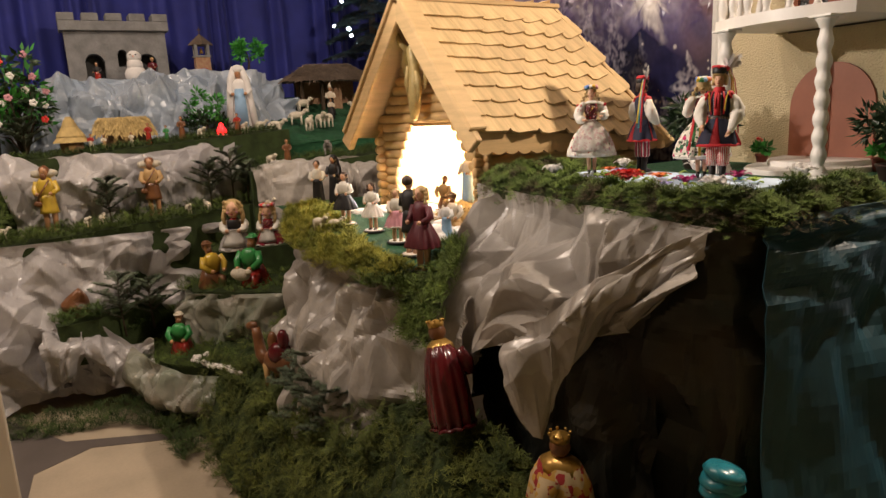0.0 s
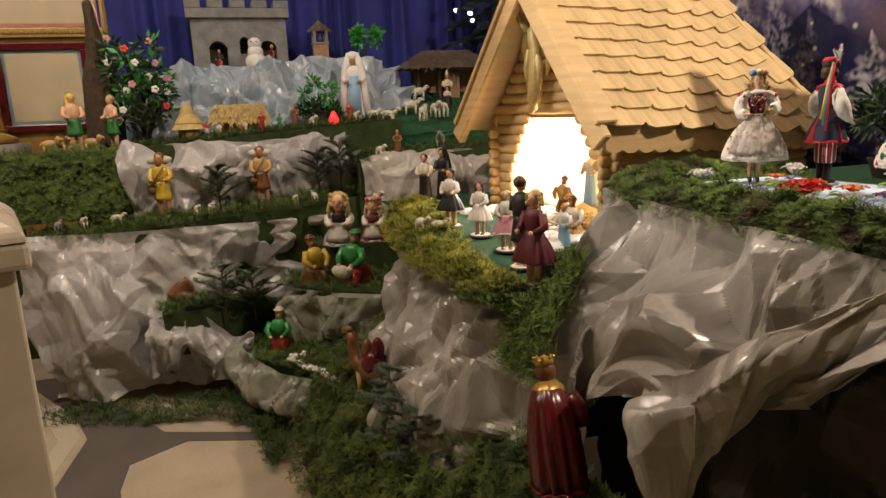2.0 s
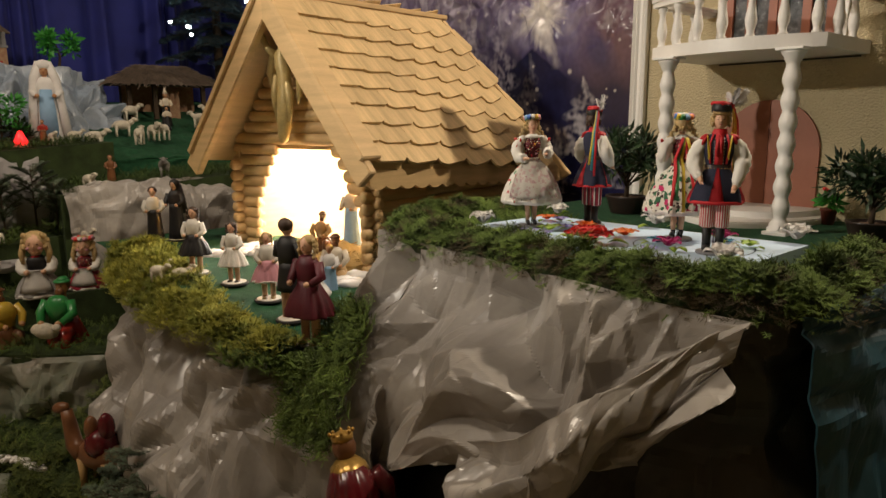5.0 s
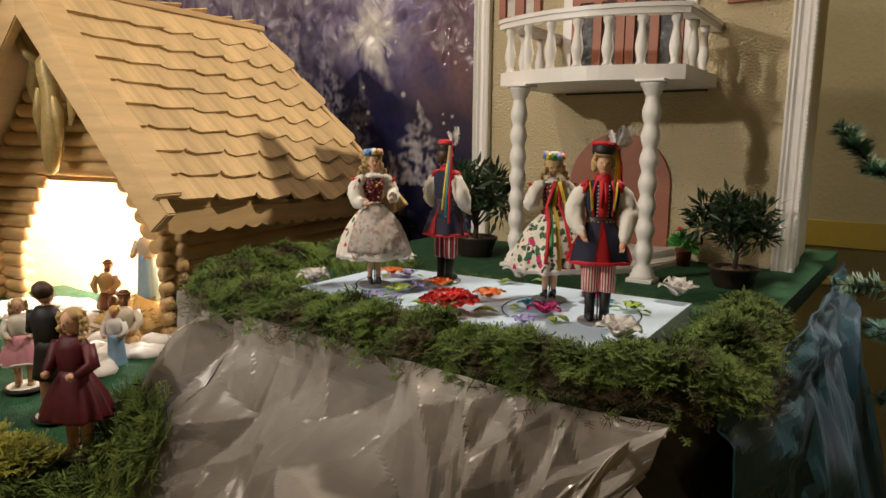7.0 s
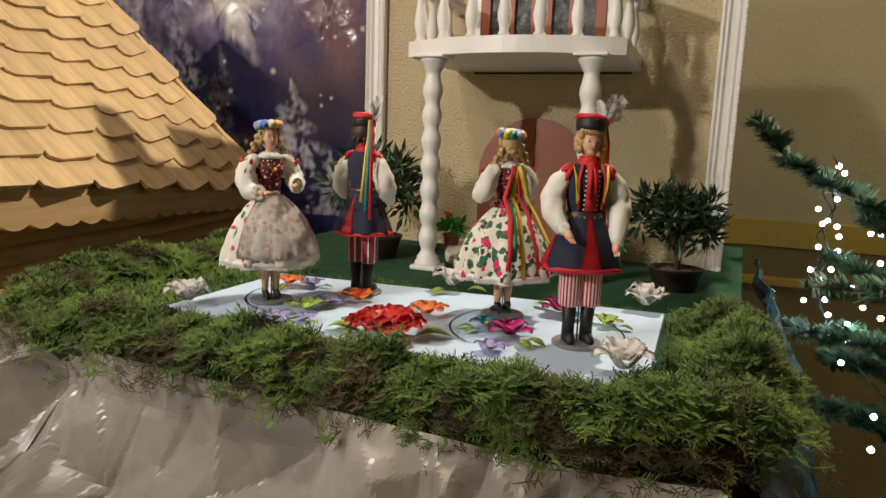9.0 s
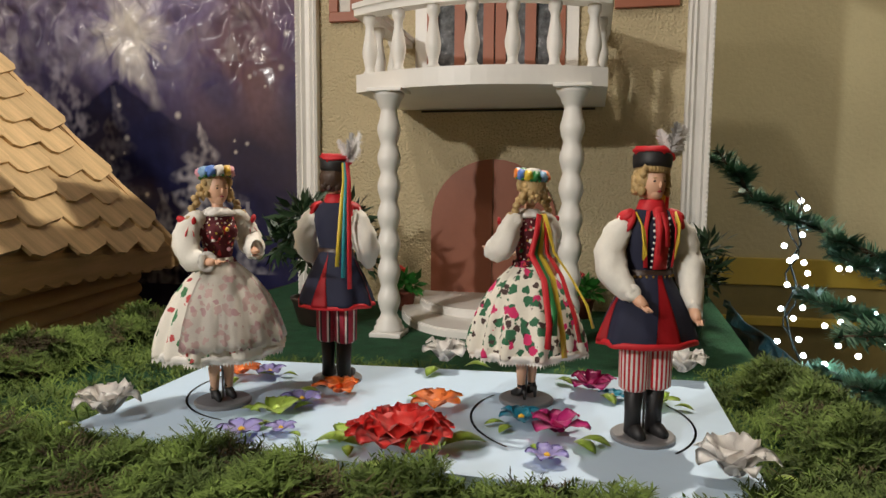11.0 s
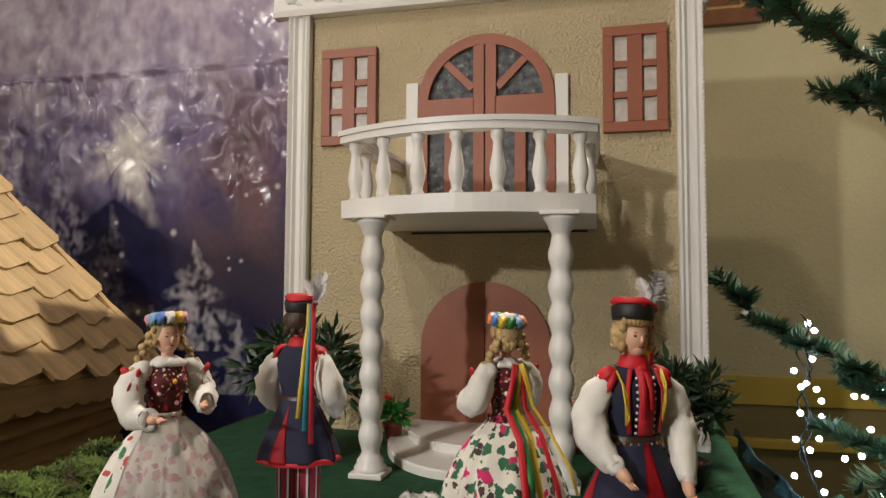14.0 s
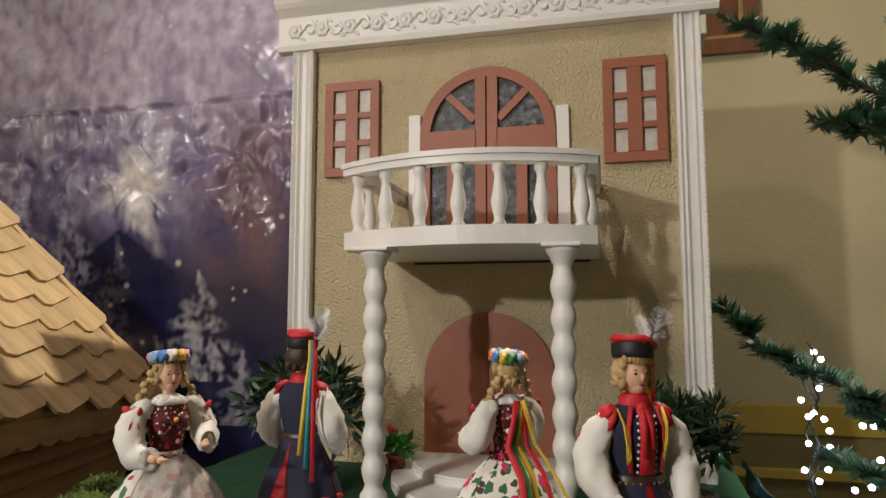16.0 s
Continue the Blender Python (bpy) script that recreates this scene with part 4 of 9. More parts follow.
drape("rock_face", DARK, M_HOLLOWSHADE, 80, 60, 5.0, 0.06, 21.0, "dark green and brown sheet coloured for the hollow's shade, hanging in folds", "rock")
TEAL = [[(0.535, -1.02, 1.325), (0.575, -0.9, 1.335), (0.60, -0.5, 1.335), (0.61, -0.1, 1.335), (0.61, 0.3, 1.335)],
        [(0.60, -1.10, 1.05), (0.645, -0.92, 1.05), (0.67, -0.5, 1.05), (0.68, -0.1, 1.05), (0.68, 0.3, 1.05)],
        [(0.80, -1.25, 0.0), (0.88, -1.0, 0.0), (0.90, -0.5, 0.0), (0.9, -0.1, 0.0), (0.88, 0.3, 0.0)]]
drape("rock_face", TEAL, M_TEAL, 90, 60, 5.0, 0.05, 31.0, "teal painted paper hanging to the floor", "rock")

SIDE = [[(-0.68, 0.35, 1.33), (-0.69, -0.5, 1.33), (-0.695, -1.0, 1.33)], [(-0.70, 0.35, 1.1), (-0.71, -0.5, 1.1), (-0.73, -1.0, 1.1)], [(-0.71, 0.35, 0.7), (-0.72, -0.5, 0.7), (-0.74, -1.0, 0.7)]]
drape("mossy_bank", SIDE, M_EARTH, 60, 24, 7.0, 0.03, 27.0, "dark soil side of the raised table", "ground")

# terrace before the stable
TERR = [(-0.60, -1.0), (-0.62, -1.40), (-0.95, -1.46), (-1.4, -1.50), (-1.9, -1.48), (-2.08, -1.36), (-2.25, -1.0), (-2.1, -0.6), (-1.0, -0.6)]


def terr_z(x, y):
    return 1.035 + 0.09 * min(1.0, max(0.0, (-0.62 - x) / 0.75))


slab("terrace", [(x, min(y + 0.10, -0.6)) for x, y in TERR], 0.5, 0.93, M_EARTH, "structure", "green felt terrace before the stable", "ground")
bm = bmesh.new()
vs = {}
for i in range(33):
    for j in range(13):
        x, y = -2.3 + 1.67 * i / 32, -1.47 + 0.73 * j / 12
        vs[i, j] = bm.verts.new((x, y, terr_z(x, y) + 0.006 * noise.noise(Vector((x * 9, y * 9, 0)))))
for i in range(32):
    for j in range(12):
        bm.faces.new((vs[i, j], vs[i + 1, j], vs[i + 1, j + 1], vs[i, j + 1]))
tagged(mesh_object("felt_lawn", bm, M_TURF, smooth=True), "green felt lawn before the stable", "ground", "", "structure")
FRONT = [[(-0.32, -1.31, 1), (-0.72, -1.40, 0.98), (-1, -1.44, 0.97), (-1.4, -1.47, 0.97), (-1.9, -1.46, 0.96), (-2.1, -1.33, 0.95)],
         [(-0.28, -1.39, 0.78), (-0.72, -1.49, 0.77), (-1, -1.54, 0.75), (-1.4, -1.57, 0.75), (-1.92, -1.49, 0.73), (-2.12, -1.37, 0.73)],
         [(-0.24, -1.44, 0.55), (-0.66, -1.55, 0.49), (-1, -1.65, 0.47), (-1.4, -1.71, 0.42), (-1.85, -1.63, 0.47), (-2.12, -1.42, 0.57)],
         [(-0.2, -1.45, 0.33), (-0.62, -1.59, 0.27), (-1, -1.71, 0.22), (-1.4, -1.77, 0.19), (-1.82, -1.72, 0.27), (-2.12, -1.47, 0.39)]]
drape("rock_face", FRONT, M_ROCK, 170, 70, 5.0, 0.16, 5.0, "crumpled pale grey paper rock below the terrace", "rock")

# lower mossy bank down to the floor
BANK = [[(-2.2, -1.497, 0.522), (-1.8, -1.509, 0.458), (-1.3, -1.566, 0.430), (-0.8, -1.511, 0.498), (-0.35, -1.402, 0.629), (0.05, -1.40, 0.62), (0.35, -1.40, 0.55)],
        [(-2.35, -1.798, 0.366), (-1.9, -1.783, 0.343), (-1.4, -1.772, 0.339), (-0.85, -1.698, 0.398), (-0.35, -1.571, 0.539), (0.08, -1.56, 0.55), (0.42, -1.52, 0.42)],
        [(-2.42, -2.024, 0.233), (-1.95, -1.941, 0.234), (-1.4, -1.893, 0.252), (-0.85, -1.828, 0.290), (-0.3, -1.717, 0.371), (0.15, -1.70, 0.36), (0.52, -1.62, 0.25)],
        [(-2.35, -2.132, 0.037), (-1.9, -2.048, 0.038), (-1.3, -2.010, 0.035), (-0.8, -1.949, 0.034), (-0.2, -1.873, 0.033), (0.3, -1.86, 0.01), (0.7, -1.7, 0.01)]]
drape("mossy_bank", BANK, M_EARTH, 80, 30, 7.0, 0.08, 7.0, "dark mossy bank sloping to the floor", "ground")


def rise(y, z, x=-3.0):
    """The ground of the terraces climbs gently towards the stable."""
    return z + 0.138 + 0.042 - 0.011 * z + 0.0615 * (y - 0.15)


def sloped(name, outline, z0, z1, material, kind, label, category):
    ob = slab(name, outline, z0, z1, material, kind, label, category)
    for v in ob.data.vertices:
        if v.co.z > z0 + 0.001:
            v.co.z = rise(v.co.y, z1)
    return ob


# shepherds' ledge and its paper front
sloped("ledge", [(-2.02, -1.258), (-2.05, -1.473), (-2.25, -1.702), (-2.55, -1.947), (-2.85, -1.917), (-3.05, -1.019), (-2.3, -0.951)], 0.3, 0.60, M_EARTH, "structure", "mossy ledge", "ground")
sloped("ledge", [(-2.45, -1.154), (-2.55, -1.465), (-2.66, -1.738), (-2.95, -1.806), (-3.05, -1.030)], 0.3, 0.775, M_EARTH, "structure", "mossy ledge", "ground")
LEDGE = [[(-2.02, -1.279, 0.693), (-2.1, -1.530, 0.658), (-2.28, -1.740, 0.647), (-2.56, -1.976, 0.635), (-2.85, -2.016, 0.635)],
         [(-2.02, -1.348, 0.550), (-2.12, -1.599, 0.515), (-2.3, -1.809, 0.504), (-2.58, -2.016, 0.494), (-2.85, -2.046, 0.494)],
         [(-2.02, -1.354, 0.331), (-2.14, -1.664, 0.313), (-2.34, -1.853, 0.303), (-2.6, -2.022, 0.295), (-2.85, -2.053, 0.295)]]
drape("rock_face", LEDGE, M_GREENROCK, 100, 40, 7.0, 0.11, 15.0, "grey green paper rock below the mossy ledge", "rock")
# low ledge with the small group
sloped("ledge", [(-1.9, -1.537), (-2, -1.926), (-2.3, -2.152), (-2.62, -2.220), (-2.85, -2.094), (-2.85, -1.599), (-2.2, -1.427)], 0.02, 0.285, M_EARTH, "structure", "low mossy ledge", "ground")
LOW = [[(-1.95, -1.926, 0.305), (-2.12, -2.088, 0.306), (-2.36, -2.210, 0.320), (-2.62, -2.303, 0.357)],
       [(-1.9, -1.980, 0.191), (-2.06, -2.170, 0.171), (-2.34, -2.300, 0.185), (-2.62, -2.353, 0.215)],
       [(-1.88, -1.971, 0.053), (-2.1, -2.124, 0.085), (-2.4, -2.254, 0.119), (-2.66, -2.307, 0.148)]]
drape("rock_face", LOW, M_GREENROCK, 60, 30, 7.0, 0.10, 17.0, "grey green paper flap on the floor", "rock")

# left bank: pale paper wall, its mossy top
LEFT = [[(-2.98, -3.468, 1.002), (-2.9, -3.281, 1.003), (-2.9, -2.783, 0.984), (-2.9, -2.286, 0.981), (-2.92, -1.937, 0.978), (-3, -1.587, 0.991)],
        [(-2.92, -3.389, 0.698), (-2.8, -3.212, 0.679), (-2.8, -2.736, 0.689), (-2.82, -2.271, 0.718), (-2.86, -1.923, 0.740), (-3, -1.621, 0.761)],
        [(-2.9, -3.337, 0.354), (-2.74, -3.110, 0.317), (-2.66, -2.697, 0.342), (-2.76, -2.301, 0.398), (-2.84, -1.952, 0.420), (-3, -1.600, 0.444)],
        [(-2.92, -3.268, 0.080), (-2.8, -3.090, 0.051), (-2.72, -2.726, 0.053), (-2.74, -2.332, 0.118), (-2.84, -1.934, 0.144), (-3, -1.582, 0.167)]]
drape("rock_face", LEFT, M_ROCKPALE, 170, 90, 4.2, 0.18, 41.0, "pale crumpled paper rock wall under moss", "rock")
FLAP2 = [[(-2.7, -2.728, 0.519), (-2.62, -2.554, 0.559), (-2.62, -2.432, 0.507), (-2.62, -2.304, 0.376), (-2.6, -2.185, 0.364)],
         [(-2.6, -2.750, 0.368), (-2.52, -2.547, 0.400), (-2.56, -2.403, 0.350), (-2.54, -2.300, 0.277), (-2.54, -2.201, 0.283)],
         [(-2.66, -2.763, 0.149), (-2.6, -2.551, 0.202), (-2.62, -2.411, 0.191), (-2.58, -2.309, 0.137), (-2.58, -2.210, 0.144)]]
drape("rock_face", FLAP2, M_ROCKPALE, 60, 40, 7.0, 0.13, 43.0, "small pale paper boulder", "rock")
sloped("terrace_left", [(-2.92, -3.425), (-2.92, -1.842), (-3.02, -1.145), (-3.6, -1.121), (-3.6, -3.410)], 0.3, 1.0, M_EARTH, "structure", "mossy terrace", "ground")
sloped("terrace_garden", [(-3.45, -3.593), (-3.45, -2.848), (-4.6, -2.816), (-4.6, -3.568)], 1.0, 1.46, M_EARTH, "structure", "garden terrace", "ground")
BROW = [[(-3.42, -2.897, 1.419), (-3.36, -2.602, 1.457), (-3.33, -2.154, 1.455), (-3.33, -1.804, 1.447), (-3.36, -1.474, 1.449)],
        [(-3.26, -2.842, 1.282), (-3.2, -2.597, 1.317), (-3.18, -2.149, 1.305), (-3.2, -1.800, 1.307), (-3.26, -1.469, 1.309)],
        [(-3.28, -2.822, 0.985), (-3.22, -2.575, 1.000), (-3.2, -2.128, 1.009), (-3.22, -1.780, 1.021), (-3.3, -1.448, 1.023)]]
drape("rock_face", BROW, M_ROCKPALE, 130, 50, 5.0, 0.17, 51.0, "pale crumpled paper rock under the toy village", "rock")
sloped("terrace_upper", [(-3.36, -2.849), (-3.36, -1.062), (-4.2, -1.027), (-4.2, -2.826)], 1.0, 1.45, M_EARTH, "structure", "terrace of the toy village", "ground")
CREST = [[(-4.42, -2.902, 1.914), (-4.36, -2.454, 1.962), (-4.34, -1.953, 1.964), (-4.3, -1.456, 2.035), (-4.32, -1.103, 2.018), (-4.5, -0.837, 1.918)],
         [(-4.18, -2.867, 1.745), (-4.12, -2.451, 1.791), (-4.1, -1.948, 1.763), (-4.02, -1.454, 1.834), (-4.06, -1.050, 1.820), (-4.3, -0.786, 1.770)],
         [(-4.05, -2.830, 1.429), (-4, -2.432, 1.453), (-3.98, -1.933, 1.485), (-3.9, -1.436, 1.496), (-3.9, -0.985, 1.485), (-4.2, -0.742, 1.504)]]
drape("rock_face", CREST, M_ROCKBLUE, 150, 50, 4.6, 0.19, 61.0, "blue grey crumpled paper rock carrying the toy castle", "rock")
sloped("terrace_castle", [(-4.36, -2.953), (-4.36, -0.951), (-5.05, -0.9), (-5.05, -3.1)], 1.0, 1.915, M_ROCKBLUE, "structure", "paper rock plateau", "ground")
# sloping green pasture
FIELD = [[(-4.85, -1.066, 1.807), (-4.85, 0.093, 1.822)], [(-4.2, -1.033, 1.644), (-4.2, 0.071, 1.655)], [(-3.55, -1.168, 1.465), (-3.55, 0.050, 1.468)], [(-3.46, -1.187, 1.388), (-3.46, 0.051, 1.387)], [(-3.46, -1.167, 1.092), (-3.46, 0.072, 1.071)]]
drape("pasture", FIELD, M_TURF, 60, 40, 5.0, 0.03, 71.0, "shiny green cloth pasture", "ground")
MID = [[(-3.02, -1.439, 1.309), (-2.95, -1.285, 1.347), (-2.92, -0.967, 1.337), (-2.92, -0.620, 1.339), (-3, -0.367, 1.336)],
       [(-2.9, -1.437, 1.208), (-2.82, -1.281, 1.217), (-2.8, -0.963, 1.197), (-2.8, -0.616, 1.199), (-2.9, -0.363, 1.196)],
       [(-2.92, -1.426, 0.772), (-2.84, -1.252, 0.782), (-2.82, -0.936, 0.802), (-2.8, -0.591, 0.823), (-2.9, -0.339, 0.840)]]
drape("rock_face", MID, M_ROCK, 90, 40, 5.0, 0.14, 81.0, "grey paper rock behind the standing dolls", "rock")
sloped("terrace_mid", [(-2.93, -1.460), (-2.9, -0.274), (-3.6, -0.240), (-3.6, -1.434)], 0.6, 1.215, M_EARTH, "structure", "mossy shelf", "ground")

# ---- moss ----
RIM = [(-0.62, -0.42, 1.335), (-0.635, -0.75, 1.335), (-0.635, -1.0, 1.335), (-0.50, -1.085, 1.335), (-0.2, -1.10, 1.338), (0.1, -1.115, 1.338), (0.32, -1.115, 1.335), (0.455, -1.08, 1.335), (0.525, -0.98, 1.335), (0.53, -0.8, 1.335), (0.51, -0.62, 1.335)]
rng = random.Random(4)
rim, dry = [], []
for k in range(21000):
    u = rng.random()
    c = along(RIM, u)
    t = along(RIM, min(1, u + 0.01)) - along(RIM, max(0, u - 0.01))
    o = Vector((t.y, -t.x, 0)).normalized()
    w = rng.triangular(-1, 1, 0.15)
    rad = 0.066 + 0.030 * noise.noise(Vector((u * 26, 0, 4))) + 0.012 * noise.noise(Vector((u * 70, 0, 9)))
    lump = 0.5 + 0.5 * noise.noise(Vector((u * 34, w * 2, 1))) + 0.3 * noise.noise(Vector((u * 90, w * 4, 2)))
    z = 0.046 * math.sqrt(max(0, 1 - w * w)) * (0.45 + lump) - ((0.03 + 0.035 * lump) * w * w if w > 0 else 0)
    n = (Vector((0, 0, 1)) + o * w * 1.0).normalized()
    bare = noise.noise(Vector((u * 40, w * 2.2, 13))) + (0.25 if w > 0.55 else 0.0)
    (dry if bare > 0.28 else rim).append((c + o * w * rad + Vector((0, 0, z - 0.004)), n))
fronds("moss", rim, 0.021, M_MOSS, "fresh green feathery moss along the table edge", 1, 10, 1.5, width=0.085, lump=0.022)
dry += sheet_points([[(-0.70, -0.86, 1.36), (-0.66, -1.05, 1.36)], [(-0.74, -0.90, 1.2), (-0.70, -1.07, 1.2)], [(-0.75, -0.93, 1.02), (-0.71, -1.08, 1.02)]], 1100, 31)
fronds("brown_moss", dry, 0.022, M_MOSSBROWN, "dry brown moss and twigs along the table edge", 12, 8, 1.5, width=0.06, lump=0.02)
# dark earth roll under it
bm = bmesh.new()
pts = [along(RIM, i / 60) for i in range(61)]
tube([p + Vector((0, 0, -0.012)) for p in pts], [0.034 + 0.008 * noise.noise(Vector((i * 0.4, 0, 0))) for i in range(61)], 8, bm)
tagged(mesh_object("moss_ground", bm, M_EARTH, smooth=True), "dark soil roll under the moss", "ground", "", "structure")
fill = area_points([(-0.66, -1.0), (-0.34, -1.06), (-0.33, -0.72), (-0.36, -0.50), (-0.64, -0.40)], 2200, lambda x, y: 1.338 + 0.02 * noise.noise(Vector((x * 9, y * 9, 0))), 5, 0.012)
fill += area_points([(-0.32, -0.71), (0.55, -0.665), (0.55, -0.60), (-0.40, -0.62)], 800, 1.338, 6, 0.008)
fill += area_points([(0.42, -1.08), (0.53, -1.0), (0.56, -0.52), (0.42, -0.56)], 1100, 1.338, 7, 0.012)
fronds("moss", fill, 0.025, M_MOSS, "green moss round the dance board", 2, 7, 1.2)
lip = area_points([(-0.60, -1.39), (-0.60, -1.48), (-0.95, -1.54), (-1.4, -1.57), (-1.9, -1.55), (-2.10, -1.44), (-2.0, -1.29), (-1.5, -1.375), (-1.05, -1.41), (-0.8, -1.42)], 9500, lambda x, y: terr_z(x, y) - 0.13 * min(1.0, max(0.0, (-1.43 - y) / 0.13)) ** 1.5 + 0.014, 8, 0.03)
fronds("yellow_moss", lip, 0.028, M_MOSSYELLOW, "yellow green moss along the terrace edge", 3, 8, 1.4, width=0.09, lump=0.045)
dark_lip = area_points([(-0.50, -1.34), (-0.58, -1.49), (-0.82, -1.53), (-0.74, -1.42)], 700, 1.0, 9, 0.03) + area_points([(-1.95, -1.2), (-2.02, -1.5), (-2.2, -1.44), (-2.3, -1.1)], 900, 1.06, 10, 0.04)
dark_lip += sheet_points([[(-0.62, -1.2, 1.15), (-0.44, -1.26, 1.12)], [(-0.60, -1.42, 0.98), (-0.36, -1.40, 0.98)], [(-0.52, -1.47, 0.86), (-0.34, -1.46, 0.88)]], 1100, 3)
fronds("moss", dark_lip, 0.045, M_MOSS, "green moss hanging at the corner of the terrace", 4, 7, 1.1)
bank = sheet_points(BANK, 12500, 11)
fronds("moss", bank, 0.040, M_MOSSDEEP, "deep green moss on the lower bank", 5, 9, 1.4, width=0.085, lump=0.13)
ledges = area_points([(-2.02, -1.279), (-2.08, -1.512), (-2.28, -1.760), (-2.56, -1.997), (-2.85, -2.017), (-2.9, -1.421), (-2.3, -1.051)], 1900, lambda x, y: rise(y, 0.61), 12, 0.03)
ledges += area_points([(-2.45, -1.194), (-2.6, -1.504), (-2.7, -1.786), (-2.95, -1.807), (-3, -1.132)], 500, lambda x, y: rise(y, 0.785), 13, 0.02)
ledges += area_points([(-1.8, -1.590), (-1.95, -1.928), (-2.3, -2.192), (-2.62, -2.260), (-2.85, -2.095), (-2.5, -1.712)], 1900, lambda x, y: rise(y, 0.295), 14, 0.03)
fronds("moss", ledges, 0.034, M_MOSS, "moss on the shepherds' ledges", 6, 7, 1.1)
left_top = area_points([(-2.86, -3.408), (-2.86, -1.845), (-2.98, -1.445), (-3.3, -1.532), (-3.3, -3.398)], 5200, lambda x, y: rise(y, 1.01), 15, 0.03)
left_top += area_points([(-3.3, -3.417), (-3.2, -2.824), (-3.5, -2.766), (-3.6, -3.410)], 700, lambda x, y: 1.07 + (-3.2 - x) * 0.9, 16, 0.04)
left_top += sheet_points([[(-3.40, -3.58, 1.44), (-3.40, -2.86, 1.45)], [(-3.26, -3.55, 1.24), (-3.26, -2.86, 1.26)], [(-3.12, -3.5, 1.05), (-3.12, -2.86, 1.07)]], 2600, 61)
fronds("moss", left_top, 0.036, M_MOSS, "moss on the upper terrace", 7, 7, 1.3, width=0.09, lump=0.075)
village = area_points([(-3.36, -2.850), (-3.34, -1.162), (-3.5, -1.106), (-4, -1.135), (-4, -2.832)], 3600, lambda x, y: rise(y, 1.455), 17, 0.02)
village += area_points([(-2.9, -1.442), (-2.9, -0.324), (-3.45, -0.298), (-3.45, -1.441)], 1800, lambda x, y: rise(y, 1.225), 18, 0.04)
fronds("moss", village, 0.044, M_MOSSDARK, "dark moss round the toy village", 8, 6, 1.1)
hem = sheet_points([[(-2.85, -3.384, 0.003), (-2.6, -2.679, 0.045), (-2.5, -2.287, 0.069), (-2.2, -2.177, 0.053), (-1.8, -2.092, 0.045)], [(-2.62, -3.366, -0.048), (-2.42, -2.730, -0.010), (-2.34, -2.387, 0.011), (-2.12, -2.237, 0.019), (-1.7, -2.172, 0.019)]], 1700, 19)
fronds("moss", [(p, Vector((0, 0, 1))) for p, n in hem], 0.05, M_MOSSDARK, "dark moss along the floor", 9, 6, 1.1)
pad = area_points([(-2.86, -2.705), (-2.62, -2.673), (-2.6, -2.436), (-2.86, -2.409)], 420, lambda x, y: rise(y, 0.56), 20, 0.04) + area_points([(-2.86, -2.409), (-2.7, -2.364), (-2.75, -2.017), (-2.86, -2.013)], 420, lambda x, y: rise(y, 0.42), 21, 0.06)
fronds("moss", pad, 0.05, M_MOSSDARK, "dark moss pad on the rock wall", 10, 6, 1.1)
sloped("ledge", [(-2.9, -2.703), (-2.64, -2.661), (-2.62, -2.454), (-2.9, -2.010)], 0.3, 0.54, M_EARTH, "structure", "mossy pad", "ground")

# ---- floor pattern: inlaid dark stone bands ----


def inlay(name, pts, material):
    bm = bmesh.new()
    t = [bm.verts.new((x, y, 0.004)) for x, y in pts]
    b = [bm.verts.new((x, y, -0.004)) for x, y in pts]
    bm.faces.new(t)
    bm.faces.new(b[::-1])
    for i in range(len(pts)):
        j = (i + 1) % len(pts)
        bm.faces.new((b[i], b[j], t[j], t[i]))
    bmesh.ops.recalc_face_normals(bm, faces=bm.faces)
    ob = mesh_object(name, bm, material, floor)
    return ob


# ---- figures: each doll or plaster figure is one plain mesh ----
def cloth(name, colour, rough=0.8, **k):
    return mat(name, colour, rough, vary=k.pop("vary", 0.15), scale=k.pop("scale", 25), fine=k.pop("fine", 400), bump=k.pop("bump", 0.15), dist=0.001, **k)


def printed(name, base, spots, scale=55.0, share=0.33):
    """Cotton with a scattered print of coloured sprigs."""
    m = cloth(name, base)
    nt = m.node_tree
    N, L = nt.nodes, nt.links
    b = N["Principled BSDF"]
    src = b.inputs["Base Color"].links[0].from_socket
    tc = N.new("ShaderNodeTexCoord")
    last = src
    for i, (col, sc, lim) in enumerate(spots):
        vor = N.new("ShaderNodeTexVoronoi")
        vor.inputs["Scale"].default_value = sc
        mp = N.new("ShaderNodeMapping")
        mp.inputs["Location"].default_value = (i * 0.37, i * 0.61, i * 0.13)
        L.new(tc.outputs["Object"], mp.inputs["Vector"])
        nz = N.new("ShaderNodeTexNoise")
        nz.inputs["Scale"].default_value = sc * 2.2
        L.new(tc.outputs["Object"], nz.inputs["Vector"])
        ad = N.new("ShaderNodeMath")
        ad.operation = "MULTIPLY_ADD"
        ad.inputs[1].default_value = 0.75
        L.new(nz.outputs["Fac"], ad.inputs[0])
        L.new(vor.outputs["Distance"], ad.inputs[2])
        L.new(mp.outputs["Vector"], vor.inputs["Vector"])
        lt = N.new("ShaderNodeMath")
        lt.operation = "LESS_THAN"
        lt.inputs[1].default_value = lim
        L.new(ad.outputs["Value"], lt.inputs[0])
        mx = N.new("ShaderNodeMix")
        mx.data_type = "RGBA"
        mx.inputs["B"].default_value = (*col, 1)
        L.new(lt.outputs["Value"], mx.inputs["Factor"])
        L.new(last, mx.inputs["A"])
        last = mx.outputs["Result"]
    L.new(last, b.inputs["Base Color"])
    return m


